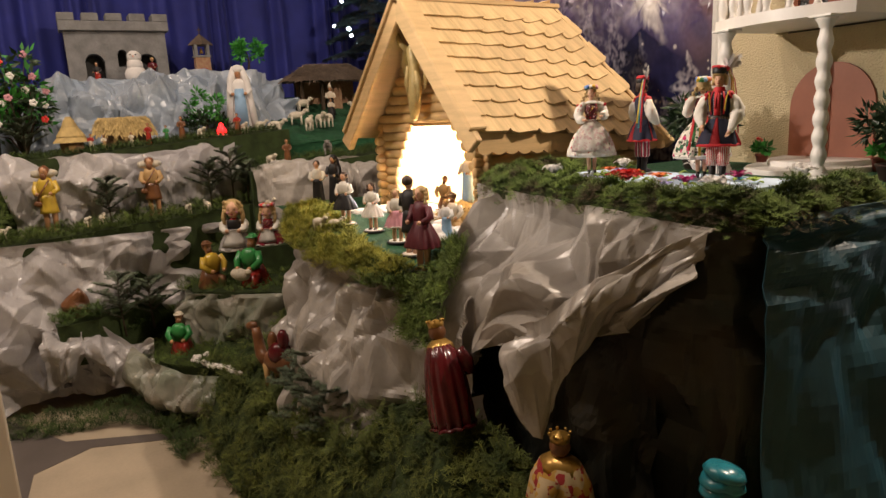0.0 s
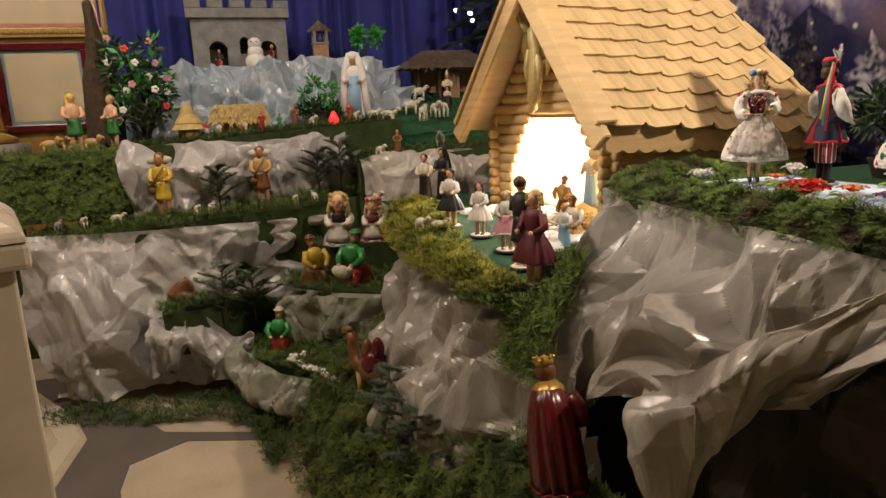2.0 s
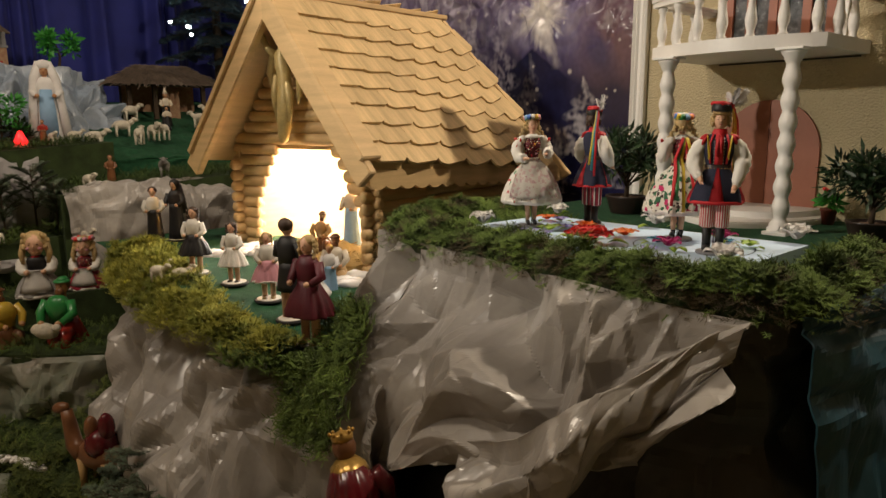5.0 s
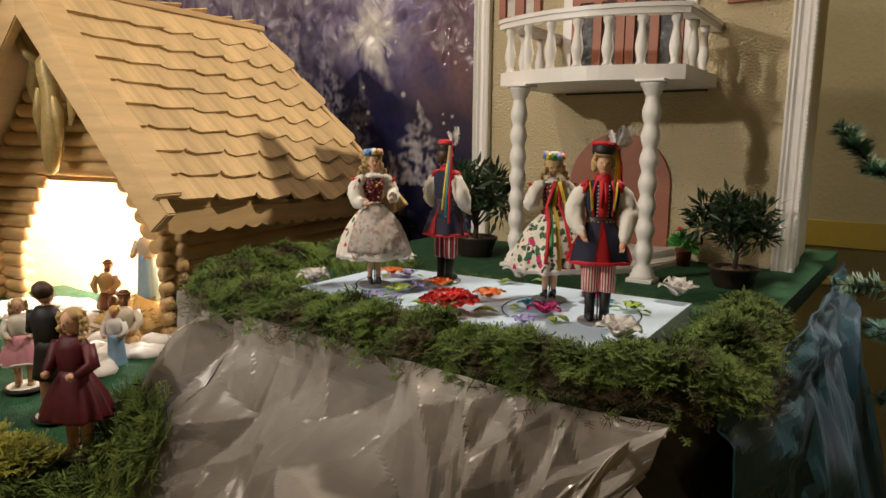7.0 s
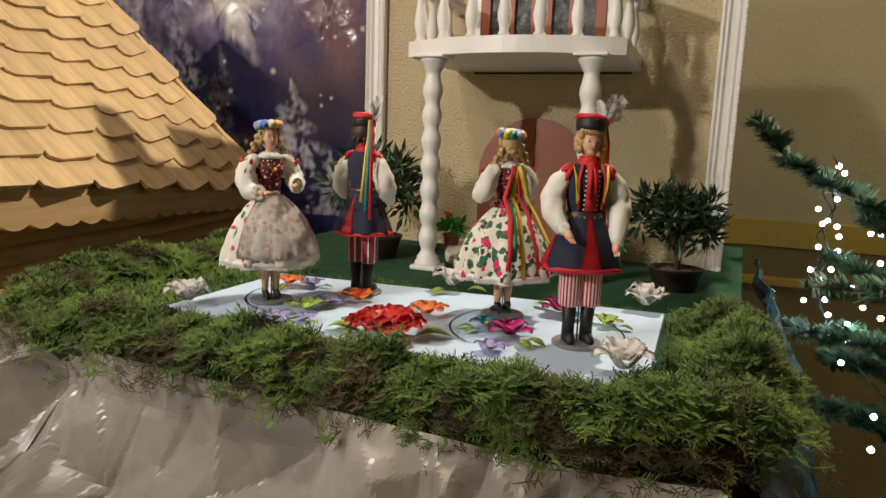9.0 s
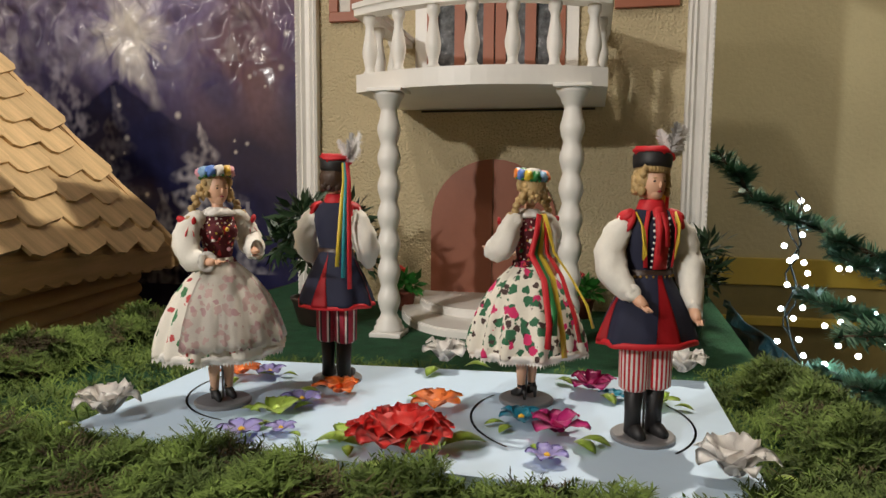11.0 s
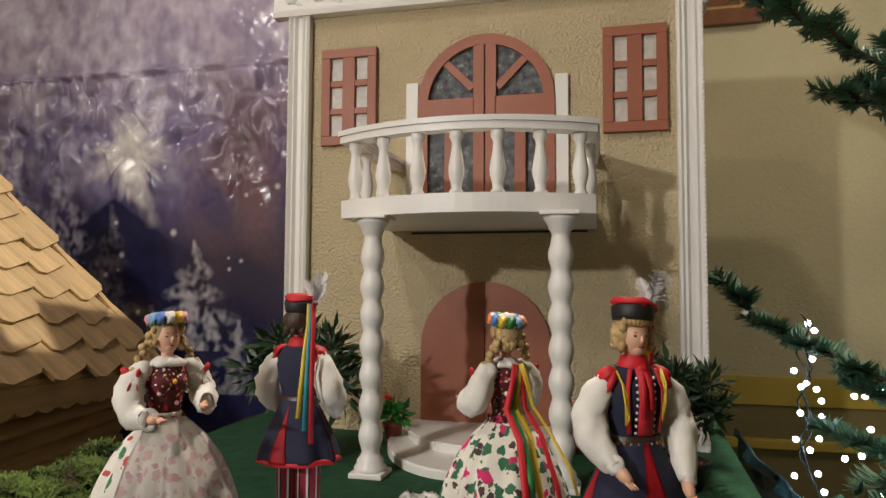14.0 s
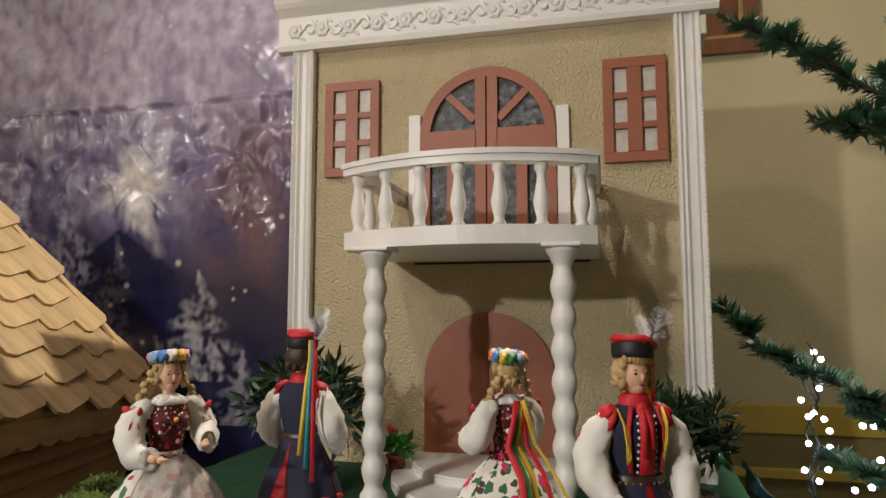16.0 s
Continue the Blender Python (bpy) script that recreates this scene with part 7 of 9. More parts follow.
for k, pts in enumerate(BOUGHS):
    fir_branch(fir, pts, 0.17, 40 + k, 0.05, V_FIR, 85, 16, 0.12)
string = thing("light_string", Matrix.Identity(4), "string of white lights on dark wire in the fir", "string lights")
wire = [(0.770, 0.28, 1.555), (0.785, 0.28, 1.495), (0.760, 0.28, 1.445), (0.780, 0.28, 1.385), (0.755, 0.28, 1.315), (0.775, 0.28, 1.235), (0.815, 0.25, 1.135), (0.875, 0.1, 1.085), (0.935, -0.1, 1.035), (0.985, -0.25, 0.935)]
part("wire", tube(wire, 0.003, 6), V_WIRE, string, smooth=True)
part("wire", tube([(0.765 + 0.015 * math.sin(k), 0.275 + 0.012 * math.cos(k), 1.635 - 0.02 * k) for k in range(22)], 0.0025, 5), V_WIRE, string, smooth=True)
LEDS = [(0.915, 0.22, 1.455), (0.935, 0.18, 1.44), (0.90, 0.24, 1.36), (0.94, 0.2, 1.33), (0.87, 0.22, 1.24), (0.91, 0.2, 1.22), (0.79, 0.25, 1.33), (0.80, 0.26, 1.42), (0.77, 0.27, 1.46), (0.84, 0.22, 1.19), (0.95, 0.15, 1.27), (0.785, 0.25, 1.245), (0.785, 0.30, 1.608), (0.800, 0.30, 1.590), (0.745, 0.28, 1.490), (0.760, 0.28, 1.450), (0.795, 0.28, 1.445), (0.757, 0.28, 1.385), (0.805, 0.28, 1.378), (0.745, 0.28, 1.320), (0.777, 0.28, 1.295), (0.845, 0.25, 1.285), (0.873, 0.26, 1.435), (0.897, 0.26, 1.435), (0.925, 0.25, 1.440), (0.787, 0.28, 1.520), (0.835, 0.2, 1.345), (0.865, 0.2, 1.305), (0.735, 0.26, 1.235), (0.795, 0.24, 1.205), (0.835, 0.18, 1.155), (0.815, 0.1, 1.115), (0.875, 0.05, 1.175), (0.915, 0.0, 1.135), (0.855, -0.1, 1.055), (0.895, -0.15, 1.035), (0.945, -0.2, 1.115), (0.835, -0.2, 1.015), (0.985, -0.1, 1.235), (0.955, 0.05, 1.315), (1.005, 0.1, 1.435), (1.035, 0.1, 1.585)]
led_mesh = None
for c in LEDS:
    if led_mesh is None:
        bm = bmesh.new()
        bmesh.ops.create_icosphere(bm, subdivisions=2, radius=0.0072)
        b = part("bulb", bm, V_LED, string, "glowing white bulb", smooth=True)
        led_mesh = b.data
    else:
        b = new("bulb", led_mesh)
        b.parent = string
    b.location = c

# blue fir with lights before the curtain
fir2 = thing("fir_tree", Matrix.Translation((-4.62, 0.170, 0.196)), "dark blue fir tree with white lights before the curtain", "fir tree")
part("trunk", tube([(0, 0, 1.2), (0, 0, 2.2), (0, 0, 3.3)], [0.05, 0.035, 0.01], 8), V_BARK, fir2, smooth=True)
for k in range(34):
    z = 1.92 + 0.036 * k
    a = k * 2.4
    l = 0.52 * (1 - (z - 1.9) / 1.7)
    fir_branch(fir2, [(0, 0, z + 0.05), (l * 0.5 * math.cos(a), l * 0.5 * math.sin(a), z + 0.02), (l * math.cos(a), l * math.sin(a), z - 0.06)], 0.2, 100 + k, 0.045, V_FIRBLUE, 50, 10, 0.3)
string2 = thing("light_string", Matrix.Translation((-4.62, 0.170, 0.196)), "white lights on the dark fir before the curtain", "string lights")
part("wire", tube([(0.30, -0.2 + 0.05 * math.sin(k), 2.9 - 0.08 * k) for k in range(9)], 0.003, 5), V_WIRE, string2, smooth=True)
rng = random.Random(8)
for k in range(22):
    z = rng.uniform(2.1, 3.0)
    a = rng.uniform(-1.6, 1.2)
    l = 0.50 * (1 - (z - 1.9) / 1.7)
    b = new("bulb", led_mesh)
    b.parent = string2
    b.location = (l * math.cos(a), l * math.sin(a), z)
    b.scale = (1.9, 1.9, 1.9)


def sprig(m, size, seed, label="small grey green fir seedling on the rocks", boughs=12):
    s = thing("fir_seedling", m, label, "fir seedling", "fir seedlings")
    rng = random.Random(seed)
    part("stem", tube([(0, 0, -0.02), (0.01, 0, size * 0.5), (0, 0, size)], [0.006, 0.004, 0.0015], 6), V_BARK, s, smooth=True)
    for k in range(boughs):
        a = k * 2.4 + rng.random()
        z = size * (0.25 + 0.7 * k / boughs)
        l = size * 0.55 * (1.1 - 0.7 * k / boughs)
        fir_branch(s, [(0, 0, z), (l * 0.5 * math.cos(a), l * 0.5 * math.sin(a), z + l * 0.30), (l * math.cos(a), l * math.sin(a), z + l * 0.52)], size * 0.20, seed + k, 0.019, V_SPRIG, 20, 8, -0.15)


for x, y, z, sz, sd in ((-1.16, -1.659, 0.284, 0.36, 200), (-0.98, -1.706, 0.299, 0.30, 220), (-0.82, -1.676, 0.339, 0.26, 240), (-2.66, -2.326, 0.435, 0.36, 260), (-2.7, -2.167, 0.445, 0.30, 280), (-3.1, -2.303, 1.036, 0.28, 300), (-3.14, -1.687, 1.076, 0.30, 320), (-3.16, -1.539, 1.115, 0.32, 340), (-3.05, -1.462, 1.089, 0.26, 360), (-3.72, -2.740, 1.451, 0.26, 380), (-1.32, -1.695, 0.323, 0.2, 400)):
    sprig(pose(x, y, z, 0, 0, sd), sz, sd)


def leaf_cloud(name, centres, radius, n, size, material, parent, seed, ratio=0.28):
    """Lance-shaped leaves pointing outwards from twig ends."""
    rng = np.random.default_rng(seed)
    C = np.array(centres)[rng.integers(0, len(centres), n)]
    d = rng.normal(size=(n, 3)) + np.array([0, 0, 0.35])
    d /= np.linalg.norm(d, axis=1)[:, None]
    P = C + d * radius * rng.uniform(0.1, 0.75, n)[:, None]
    s = np.cross(d, rng.normal(size=(n, 3)))
    s /= np.linalg.norm(s, axis=1)[:, None] + 1e-9
    u = np.cross(s, d)
    L = (size * rng.uniform(0.6, 1.2, n))[:, None]
    V = np.stack([P, P + d * L * 0.4 + s * L * ratio * 0.5 + u * L * 0.05, P + d * L, P + d * L * 0.4 - s * L * ratio * 0.5 + u * L * 0.05], 1).reshape(-1, 3)
    k = 4 * np.arange(n)[:, None]
    F = np.concatenate([k + np.array([[0, 1, 2]]), k + np.array([[0, 2, 3]])], 0)
    ob = new(name, raw_mesh(name, V, F, material))
    ob.parent = parent
    ob["kind"] = "stuff"
    return ob


def potted_tree(x, y, seed, h, k=1.0):
    p = thing("potted_tree", Matrix.Translation((x, y, 1.336)) @ Matrix.Scale(k, 4), "small dark-leaved artificial tree in an oval dark pot", "potted plant", "potted trees")
    part("pot", lathe([(0.042, 0), (0.045, 0.003), (0.056, 0.040), (0.060, 0.046), (0.060, 0.050), (0.055, 0.050), (0.052, 0.040), (0.0, 0.038)], 28), V_POT, p, smooth=True).scale = (1, 0.8, 1)
    bm = bmesh.new()
    rng = random.Random(seed)
    for k in range(70):
        r, a = 0.048 * math.sqrt(rng.random()), rng.uniform(0, 6.28)
        bmesh.ops.create_icosphere(bm, subdivisions=1, radius=rng.uniform(0.003, 0.006), matrix=Matrix.Translation((r * math.cos(a), 0.8 * r * math.sin(a), 0.041)))
    part("gravel", bm, V_GRAVEL, p)["kind"] = "stuff"
    trunk = tube([(0, 0, 0.035), (0.004, 0, 0.08), (-0.004, 0, 0.12)], [0.008, 0.006, 0.004], 8)
    ends = []
    for k in range(16):
        a, e = k * 2.4, rng.uniform(0.1, 1.2)
        l = rng.uniform(0.06, 0.095)
        b = (l * math.cos(a) * math.cos(e), l * math.sin(a) * math.cos(e), 0.10 + (h - 0.10) * (0.2 + 0.75 * k / 15))
        tube([(0, 0, 0.07 + 0.003 * k), (b[0] * 0.5, b[1] * 0.5, b[2] - 0.015), b], [0.0035, 0.002, 0.001], 5, trunk)
        ends.append(b)
    part("trunk", trunk, V_BARK, p, smooth=True)
    leaf_cloud("foliage", ends, 0.046, 1000, 0.034, V_LEAF, p, seed)


potted_tree(0.405, -0.275, 1, 0.205)
potted_tree(-0.335, -0.27, 2, 0.21, 1.2)
for x, y in ((-0.197, -0.075), (0.232, -0.06)):
    p = thing("flower_pot", Matrix.Translation((x, y, 1.336)), "tiny red flowers in a clay pot by the door", "flower pot", "flower pots")
    part("pot", lathe([(0.016, 0), (0.022, 0.040), (0.025, 0.041), (0.025, 0.048), (0.022, 0.048), (0.0, 0.044)], 20), V_CLAY, p, smooth=True)
    ends = [(0.018 * math.cos(k * 2.4), 0.018 * math.sin(k * 2.4), 0.062 + 0.006 * (k % 3)) for k in range(8)]
    leaf_cloud("leaves", ends, 0.022, 90, 0.030, V_BRIGHT, p, 5, 0.55)
    bm = bmesh.new()
    for k in range(9):
        bmesh.ops.create_icosphere(bm, subdivisions=1, radius=0.007, matrix=Matrix.Translation((-0.012 + 0.006 * math.cos(k * 2.1), 0.008 * math.sin(k * 2.1), 0.100 + 0.003 * (k % 3))))
    part("blossom", bm, S_RED, p)

# garden with bush, dark cone tree, small tree by the castle
bush = thing("flowering_bush", Matrix.Translation((-3.9, -2.755, 1.452)), "tall artificial bush with white and red blossoms", "bush")
tr = bmesh.new()
ends = []
rng = random.Random(12)
for k in range(26):
    a = k * 2.4
    e = Vector((0.20 * math.cos(a) * rng.uniform(0.4, 1), 0.19 * math.sin(a) * rng.uniform(0.4, 1), 0.14 + 0.52 * rng.random()))
    tube([(0, 0, 0), e * 0.5 + Vector((0, 0, 0.05)), e], [0.008, 0.005, 0.002], 5, tr)
    ends.append(tuple(e))
part("stem", tr, V_BARK, bush, smooth=True)
leaf_cloud("leaves", ends, 0.09, 420, 0.075, V_LEAF, bush, 21, 0.4)
leaf_cloud("leaves", ends, 0.11, 380, 0.075, V_BRIGHT, bush, 22, 0.38)
for k in range(20):
    e = Vector(ends[k]) * 1.08
    bm = bmesh.new()
    for q in range(5):
        bmesh.ops.create_icosphere(bm, subdivisions=1, radius=0.013, matrix=Matrix.Translation(e + Vector((0.05, 0.014 * math.cos(q * 1.26), 0.014 * math.sin(q * 1.26)))) @ Matrix.Diagonal((0.5, 1, 1, 1)))
    part("blossom", bm, (S_WHITE, C_PINK, S_WHITE, C_PINK, S_WHITE, S_RED)[k % 6], bush)
cone = thing("cone_tree", Matrix.Translation((-4.05, -3.031, 1.436)), "dark brown bark cone tree", "tree")
bm = lathe([(0.13, 0), (0.12, 0.2), (0.10, 0.45), (0.07, 0.65), (0.045, 0.82), (0.03, 0.95), (0.0, 0.99)], 18)
for v in bm.verts:
    v.co += 0.03 * Vector(noise.noise_vector(v.co * 14))
part("trunk", bm, V_BARK, cone)
small = thing("toy_tree", Matrix.Translation((-4.62, -1.039, 2.005)), "bright green toy tree beside the chapel", "tree")
part("trunk", tube([(0, 0, 0), (0, 0.02, 0.12), (0, 0, 0.2)], [0.012, 0.009, 0.006], 7), V_BARK, small, smooth=True)
leaf_cloud("crown", [(0, 0.10 * math.cos(k * 2.1), 0.20 + 0.05 * math.sin(k * 1.3)) for k in range(7)], 0.07, 420, 0.05, V_BRIGHT, small, 31, 0.5)
plant = thing("leafy_plant", Matrix.Translation((-3.78, -1.562, 1.517)), "small leafy green plant by the toy village", "plant")
part("trunk", tube([(0, 0, 0), (0, 0.01, 0.2)], [0.008, 0.004], 6), V_BARK, plant, smooth=True)
leaf_cloud("foliage", [(0.03 * math.cos(k * 2.1), 0.10 * math.cos(k * 2.4), 0.10 + 0.03 * k) for k in range(8)], 0.06, 420, 0.045, V_BRIGHT, plant, 33, 0.4)
leaf_cloud("foliage", [(0.03 * math.cos(k * 2.1), 0.13 * math.cos(k * 2.4), 0.06 + 0.01 * k) for k in range(8)], 0.06, 420, 0.045, V_LEAF, plant, 34, 0.4)


# ---- toy buildings ----
def toy_castle():
    c = thing("toy_castle", pose(-4.78, -2.05, 1.985, 0, 0, 2), "grey foam toy castle wall with battlements and arches", "castle")
    w, h, t = 0.375, 0.40, 0.07
    bm = bmesh.new()
    arches = [(-0.18, 0.072, 0.15, 0.0), (0.215, 0.072, 0.15, 0.0), (0.03, 0.035, 0.10, 0.12)]
    # wall between the openings, in strips with arched tops
    n = 84
    for i in range(n):
        y0, y1 = -w + 2 * w * i / n, -w + 2 * w * (i + 1) / n
        ym = (y0 + y1) / 2
        lo, hole = 0.0, None
        for cy, r, sp, base in arches:
            if abs(ym - cy) < r:
                hole = (base, base + sp + math.sqrt(r * r - (ym - cy) ** 2))
        if hole:
            if hole[0] > 0:
                box(bm, -t, t, y0, y1, 0, hole[0])
            box(bm, -t, t, y0, y1, hole[1], h)
        else:
            box(bm, -t, t, y0, y1, 0, h)
    bmesh.ops.remove_doubles(bm, verts=bm.verts, dist=0.0005)
    part("wall", bm, M_CASTLE, c)
    part("back", boxed(-t - 0.02, -t, -w, w, 0, h), M_BLACK, c)
    part("parapet", boxed(-t - 0.02, t + 0.035, -w - 0.03, w + 0.03, h, h + 0.075, 0.006), M_CASTLE, c)
    for k in range(5):
        y = -w + 0.03 + k * (2 * w - 0.06) / 4
        part("merlon", boxed(-t - 0.02, t + 0.035, y - 0.06, y + 0.06, h + 0.075, h + 0.135, 0.006), M_CASTLE, c)


def chapel():
    c = thing("toy_chapel", pose(-4.6, -1.415, 1.995, 0, 0, 0), "tiny brick chapel tower with a cross", "chapel")
    part("tower", boxed(-0.055, 0.055, -0.06, 0.06, 0, 0.17, 0.003), M_BRICK, c)
    bel = bmesh.new()
    for sx in (-1, 1):
        for sy in (-1, 1):
            box(bel, sx * 0.044 - 0.012, sx * 0.044 + 0.012, sy * 0.048 - 0.012, sy * 0.048 + 0.012, 0.17, 0.27)
    part("belfry", bel, M_CASTLE, c)
    part("cornice", boxed(-0.062, 0.062, -0.068, 0.068, 0.165, 0.18), M_CASTLE, c)
    part("roof", lathe([(0.105, 0.265), (0.098, 0.275), (0.03, 0.335), (0.0, 0.36)], 4), M_THATCHGREY, c)
    part("bell", lathe([(0.018, 0.20), (0.012, 0.22), (0.006, 0.24)], 10), P_GOLD, c, smooth=True)
    part("cross", box(boxed(-0.003, 0.003, -0.003, 0.003, 0.35, 0.41), -0.003, 0.003, -0.018, 0.018, 0.388, 0.394), V_BARK, c)
    part("door", boxed(0.055, 0.059, -0.028, 0.028, 0.0, 0.075), P_RED, c)


def straw_roof(parent, x0, x1, y0, y1, z0, z1, material, seed, n=700, l=0.05, ridge=0.3):
    """Thatch: a hipped body with loose straws laid down its slopes."""
    bm = bmesh.new()
    cx = (x0 + x1) / 2
    r0, r1 = y0 + (y1 - y0) * ridge, y1 - (y1 - y0) * ridge
    v = [bm.verts.new(p) for p in ((x0, y0, z0), (x1, y0, z0), (x1, y1, z0), (x0, y1, z0), (cx, r0, z1), (cx, r1, z1))]
    for k in ((0, 1, 4), (1, 2, 5, 4), (2, 3, 5), (3, 0, 4, 5), (3, 2, 1, 0)):
        bm.faces.new([v[i] for i in k])
    body = part("thatch", bm, material, parent, "roof of loose straw thatch")
    rng = np.random.default_rng(seed)
    t = rng.random(n)
    side = rng.integers(0, 4, n)
    P, D = np.zeros((n, 3)), np.zeros((n, 3))
    for i in range(n):
        s = rng.random()
        if side[i] < 3:
            a, b = np.array([cx, r0 + (r1 - r0) * s, z1]), np.array([x1, y0 + (y1 - y0) * s, z0])
        else:
            yy = y0 if rng.random() < 0.5 else y1
            a, b = np.array([cx, r0 if yy == y0 else r1, z1]), np.array([x0 + (x1 - x0) * s, yy, z0])
        P[i] = a + (b - a) * t[i] + np.array([0.003, 0, 0.004])
        D[i] = (b - a) / np.linalg.norm(b - a)
    D += rng.normal(size=(n, 3)) * 0.12
    W = np.cross(D, np.array([0.5, 0, 0.86])) * 0.0035
    L = l * rng.uniform(0.6, 1.3, n)[:, None]
    up = np.array([0.2, 0, 0.98]) * 0.006
    V = np.stack([P - W, P + W, P + D * L + W + up, P + D * L - W + up], 1).reshape(-1, 3)
    ob = new("straw", raw_mesh("straw", V, 4 * np.arange(n)[:, None] + np.array([[0, 1, 2, 3]]), material))
    ob.parent = body
    ob["kind"] = "stuff"


toy_castle()
chapel()
st = thing("thatched_stable", pose(-4.4, -0.393, 1.677, 0, 0, -2), "small brick sheep stable with a wide thatched roof", "stable")
part("wall", boxed(-0.16, -0.10, -0.27, 0.27, 0.0, 0.25), M_BRICK, st)
for y in (-0.27, 0.27, -0.09):
    part("post", boxed(0.10, 0.13, y - 0.015, y + 0.015, 0.0, 0.26), V_BARK, st)
part("pier", boxed(0.02, 0.08, -0.02, 0.10, 0.0, 0.22, 0.004), M_BRICK, st)
straw_roof(st, -0.22, 0.22, -0.42, 0.42, 0.25, 0.40, M_THATCHGREY, 3, 900, 0.06, 0.3)
hut2 = thing("thatched_hut", pose(-3.8, -2.130, 1.486), "long toy hut with a straw roof", "toy hut")
part("wall", boxed(-0.06, 0.06, -0.14, 0.14, 0.0, 0.09, 0.003), M_BRICK, hut2)
for y in (-0.06, 0.0, 0.07):
    part("door", boxed(0.06, 0.064, y - 0.02, y + 0.02, 0.0, 0.055), C_TAN, hut2)
straw_roof(hut2, -0.10, 0.10, -0.20, 0.20, 0.085, 0.20, M_STRAW, 5, 700, 0.05, 0.12)
hut3 = thing("thatched_hut", pose(-3.62, -2.464, 1.463), "round toy hut with a conical straw roof", "toy hut")
part("wall", lathe([(0.07, 0), (0.07, 0.075), (0.0, 0.08)], 16), M_BRICK, hut3)
part("door", boxed(0.066, 0.074, -0.02, 0.02, 0.0, 0.055), C_TAN, hut3)
for k, (r, z) in enumerate(((0.115, 0.07), (0.09, 0.11), (0.06, 0.15))):
    part("thatch_tier", lathe([(r, z), (r * 0.5, z + 0.07), (0.012, z + 0.09)], 18), M_STRAW, hut3)


# ---- plaster and cloth figures of the landscape ----
def standing(m, h, robe, top, label, hair=None, extra=None, skin=None, legs=False, name="plaster_figure", category="figure"):
    """A robed or trousered figure of height h; it looks along -y."""
    f, k = Figure(), h / 0.30
    skin, hair = skin or P_SKIN, hair or P_BROWN
    if legs:
        for s in (-1, 1):
            f.limb(skin, [(s * 0.018 * k, 0, 0), (s * 0.018 * k, 0, 0.06 * k), (s * 0.018 * k, 0, 0.13 * k)], [0.011 * k, 0.012 * k, 0.017 * k])
            f.ball(hair, (s * 0.018 * k, -0.01 * k, 0.007 * k), (0.012 * k, 0.02 * k, 0.008 * k))
        f.turn(robe, [(0.040 * k, 0.085 * k), (0.038 * k, 0.10 * k), (0.032 * k, 0.15 * k), (0.030 * k, 0.17 * k)], 7, 0.06, 28, flat=0.75)
    else:
        f.turn(robe, [(0.044 * k, 0), (0.042 * k, 0.03 * k), (0.036 * k, 0.10 * k), (0.032 * k, 0.16 * k), (0.030 * k, 0.18 * k)], 8, 0.08, 32, flat=0.8)
    f.turn(top, [(0.031 * k, 0.155 * k), (0.034 * k, 0.19 * k), (0.037 * k, 0.22 * k), (0.024 * k, 0.242 * k), (0.01 * k, 0.247 * k)], 6, 0.03, 24, flat=0.7)
    for s in (-1, 1):
        f.limb(top, [(s * 0.034 * k, 0, 0.228 * k), (s * 0.046 * k, -0.004 * k, 0.19 * k), (s * 0.034 * k, -0.034 * k, 0.175 * k)], [0.013 * k, 0.014 * k, 0.010 * k])
        f.ball(skin, (s * 0.028 * k, -0.042 * k, 0.176 * k), 0.009 * k, sub=1)
    head(f, 0.272 * k, 0.021 * k, hair, skin)
    f.ball(hair, (0, 0.006 * k, 0.279 * k), (0.0225 * k, 0.0215 * k, 0.021 * k), sub=2, rough=0.002 * k)
    if extra:
        extra(f, k)
    return f.make(name, m, label, category)


def lamb_on_shoulders(f, k):
    f.ball(P_BROWN, (0, -0.014 * k, 0.250 * k), (0.014 * k, 0.010 * k, 0.018 * k))
    f.limb(P_WOOL, [(-0.05 * k, 0.0, 0.262 * k), (-0.02 * k, 0.022 * k, 0.262 * k), (0.02 * k, 0.022 * k, 0.262 * k), (0.05 * k, -0.004 * k, 0.266 * k)], [0.014 * k, 0.022 * k, 0.02 * k, 0.012 * k])
    f.ball(P_BROWN, (-0.036 * k, -0.018 * k, 0.13 * k), (0.018 * k, 0.012 * k, 0.016 * k))
    f.limb(P_BROWN, [(0.025 * k, -0.026 * k, 0.235 * k), (-0.02 * k, -0.036 * k, 0.17 * k), (-0.036 * k, -0.02 * k, 0.14 * k)], 0.004 * k, 6)


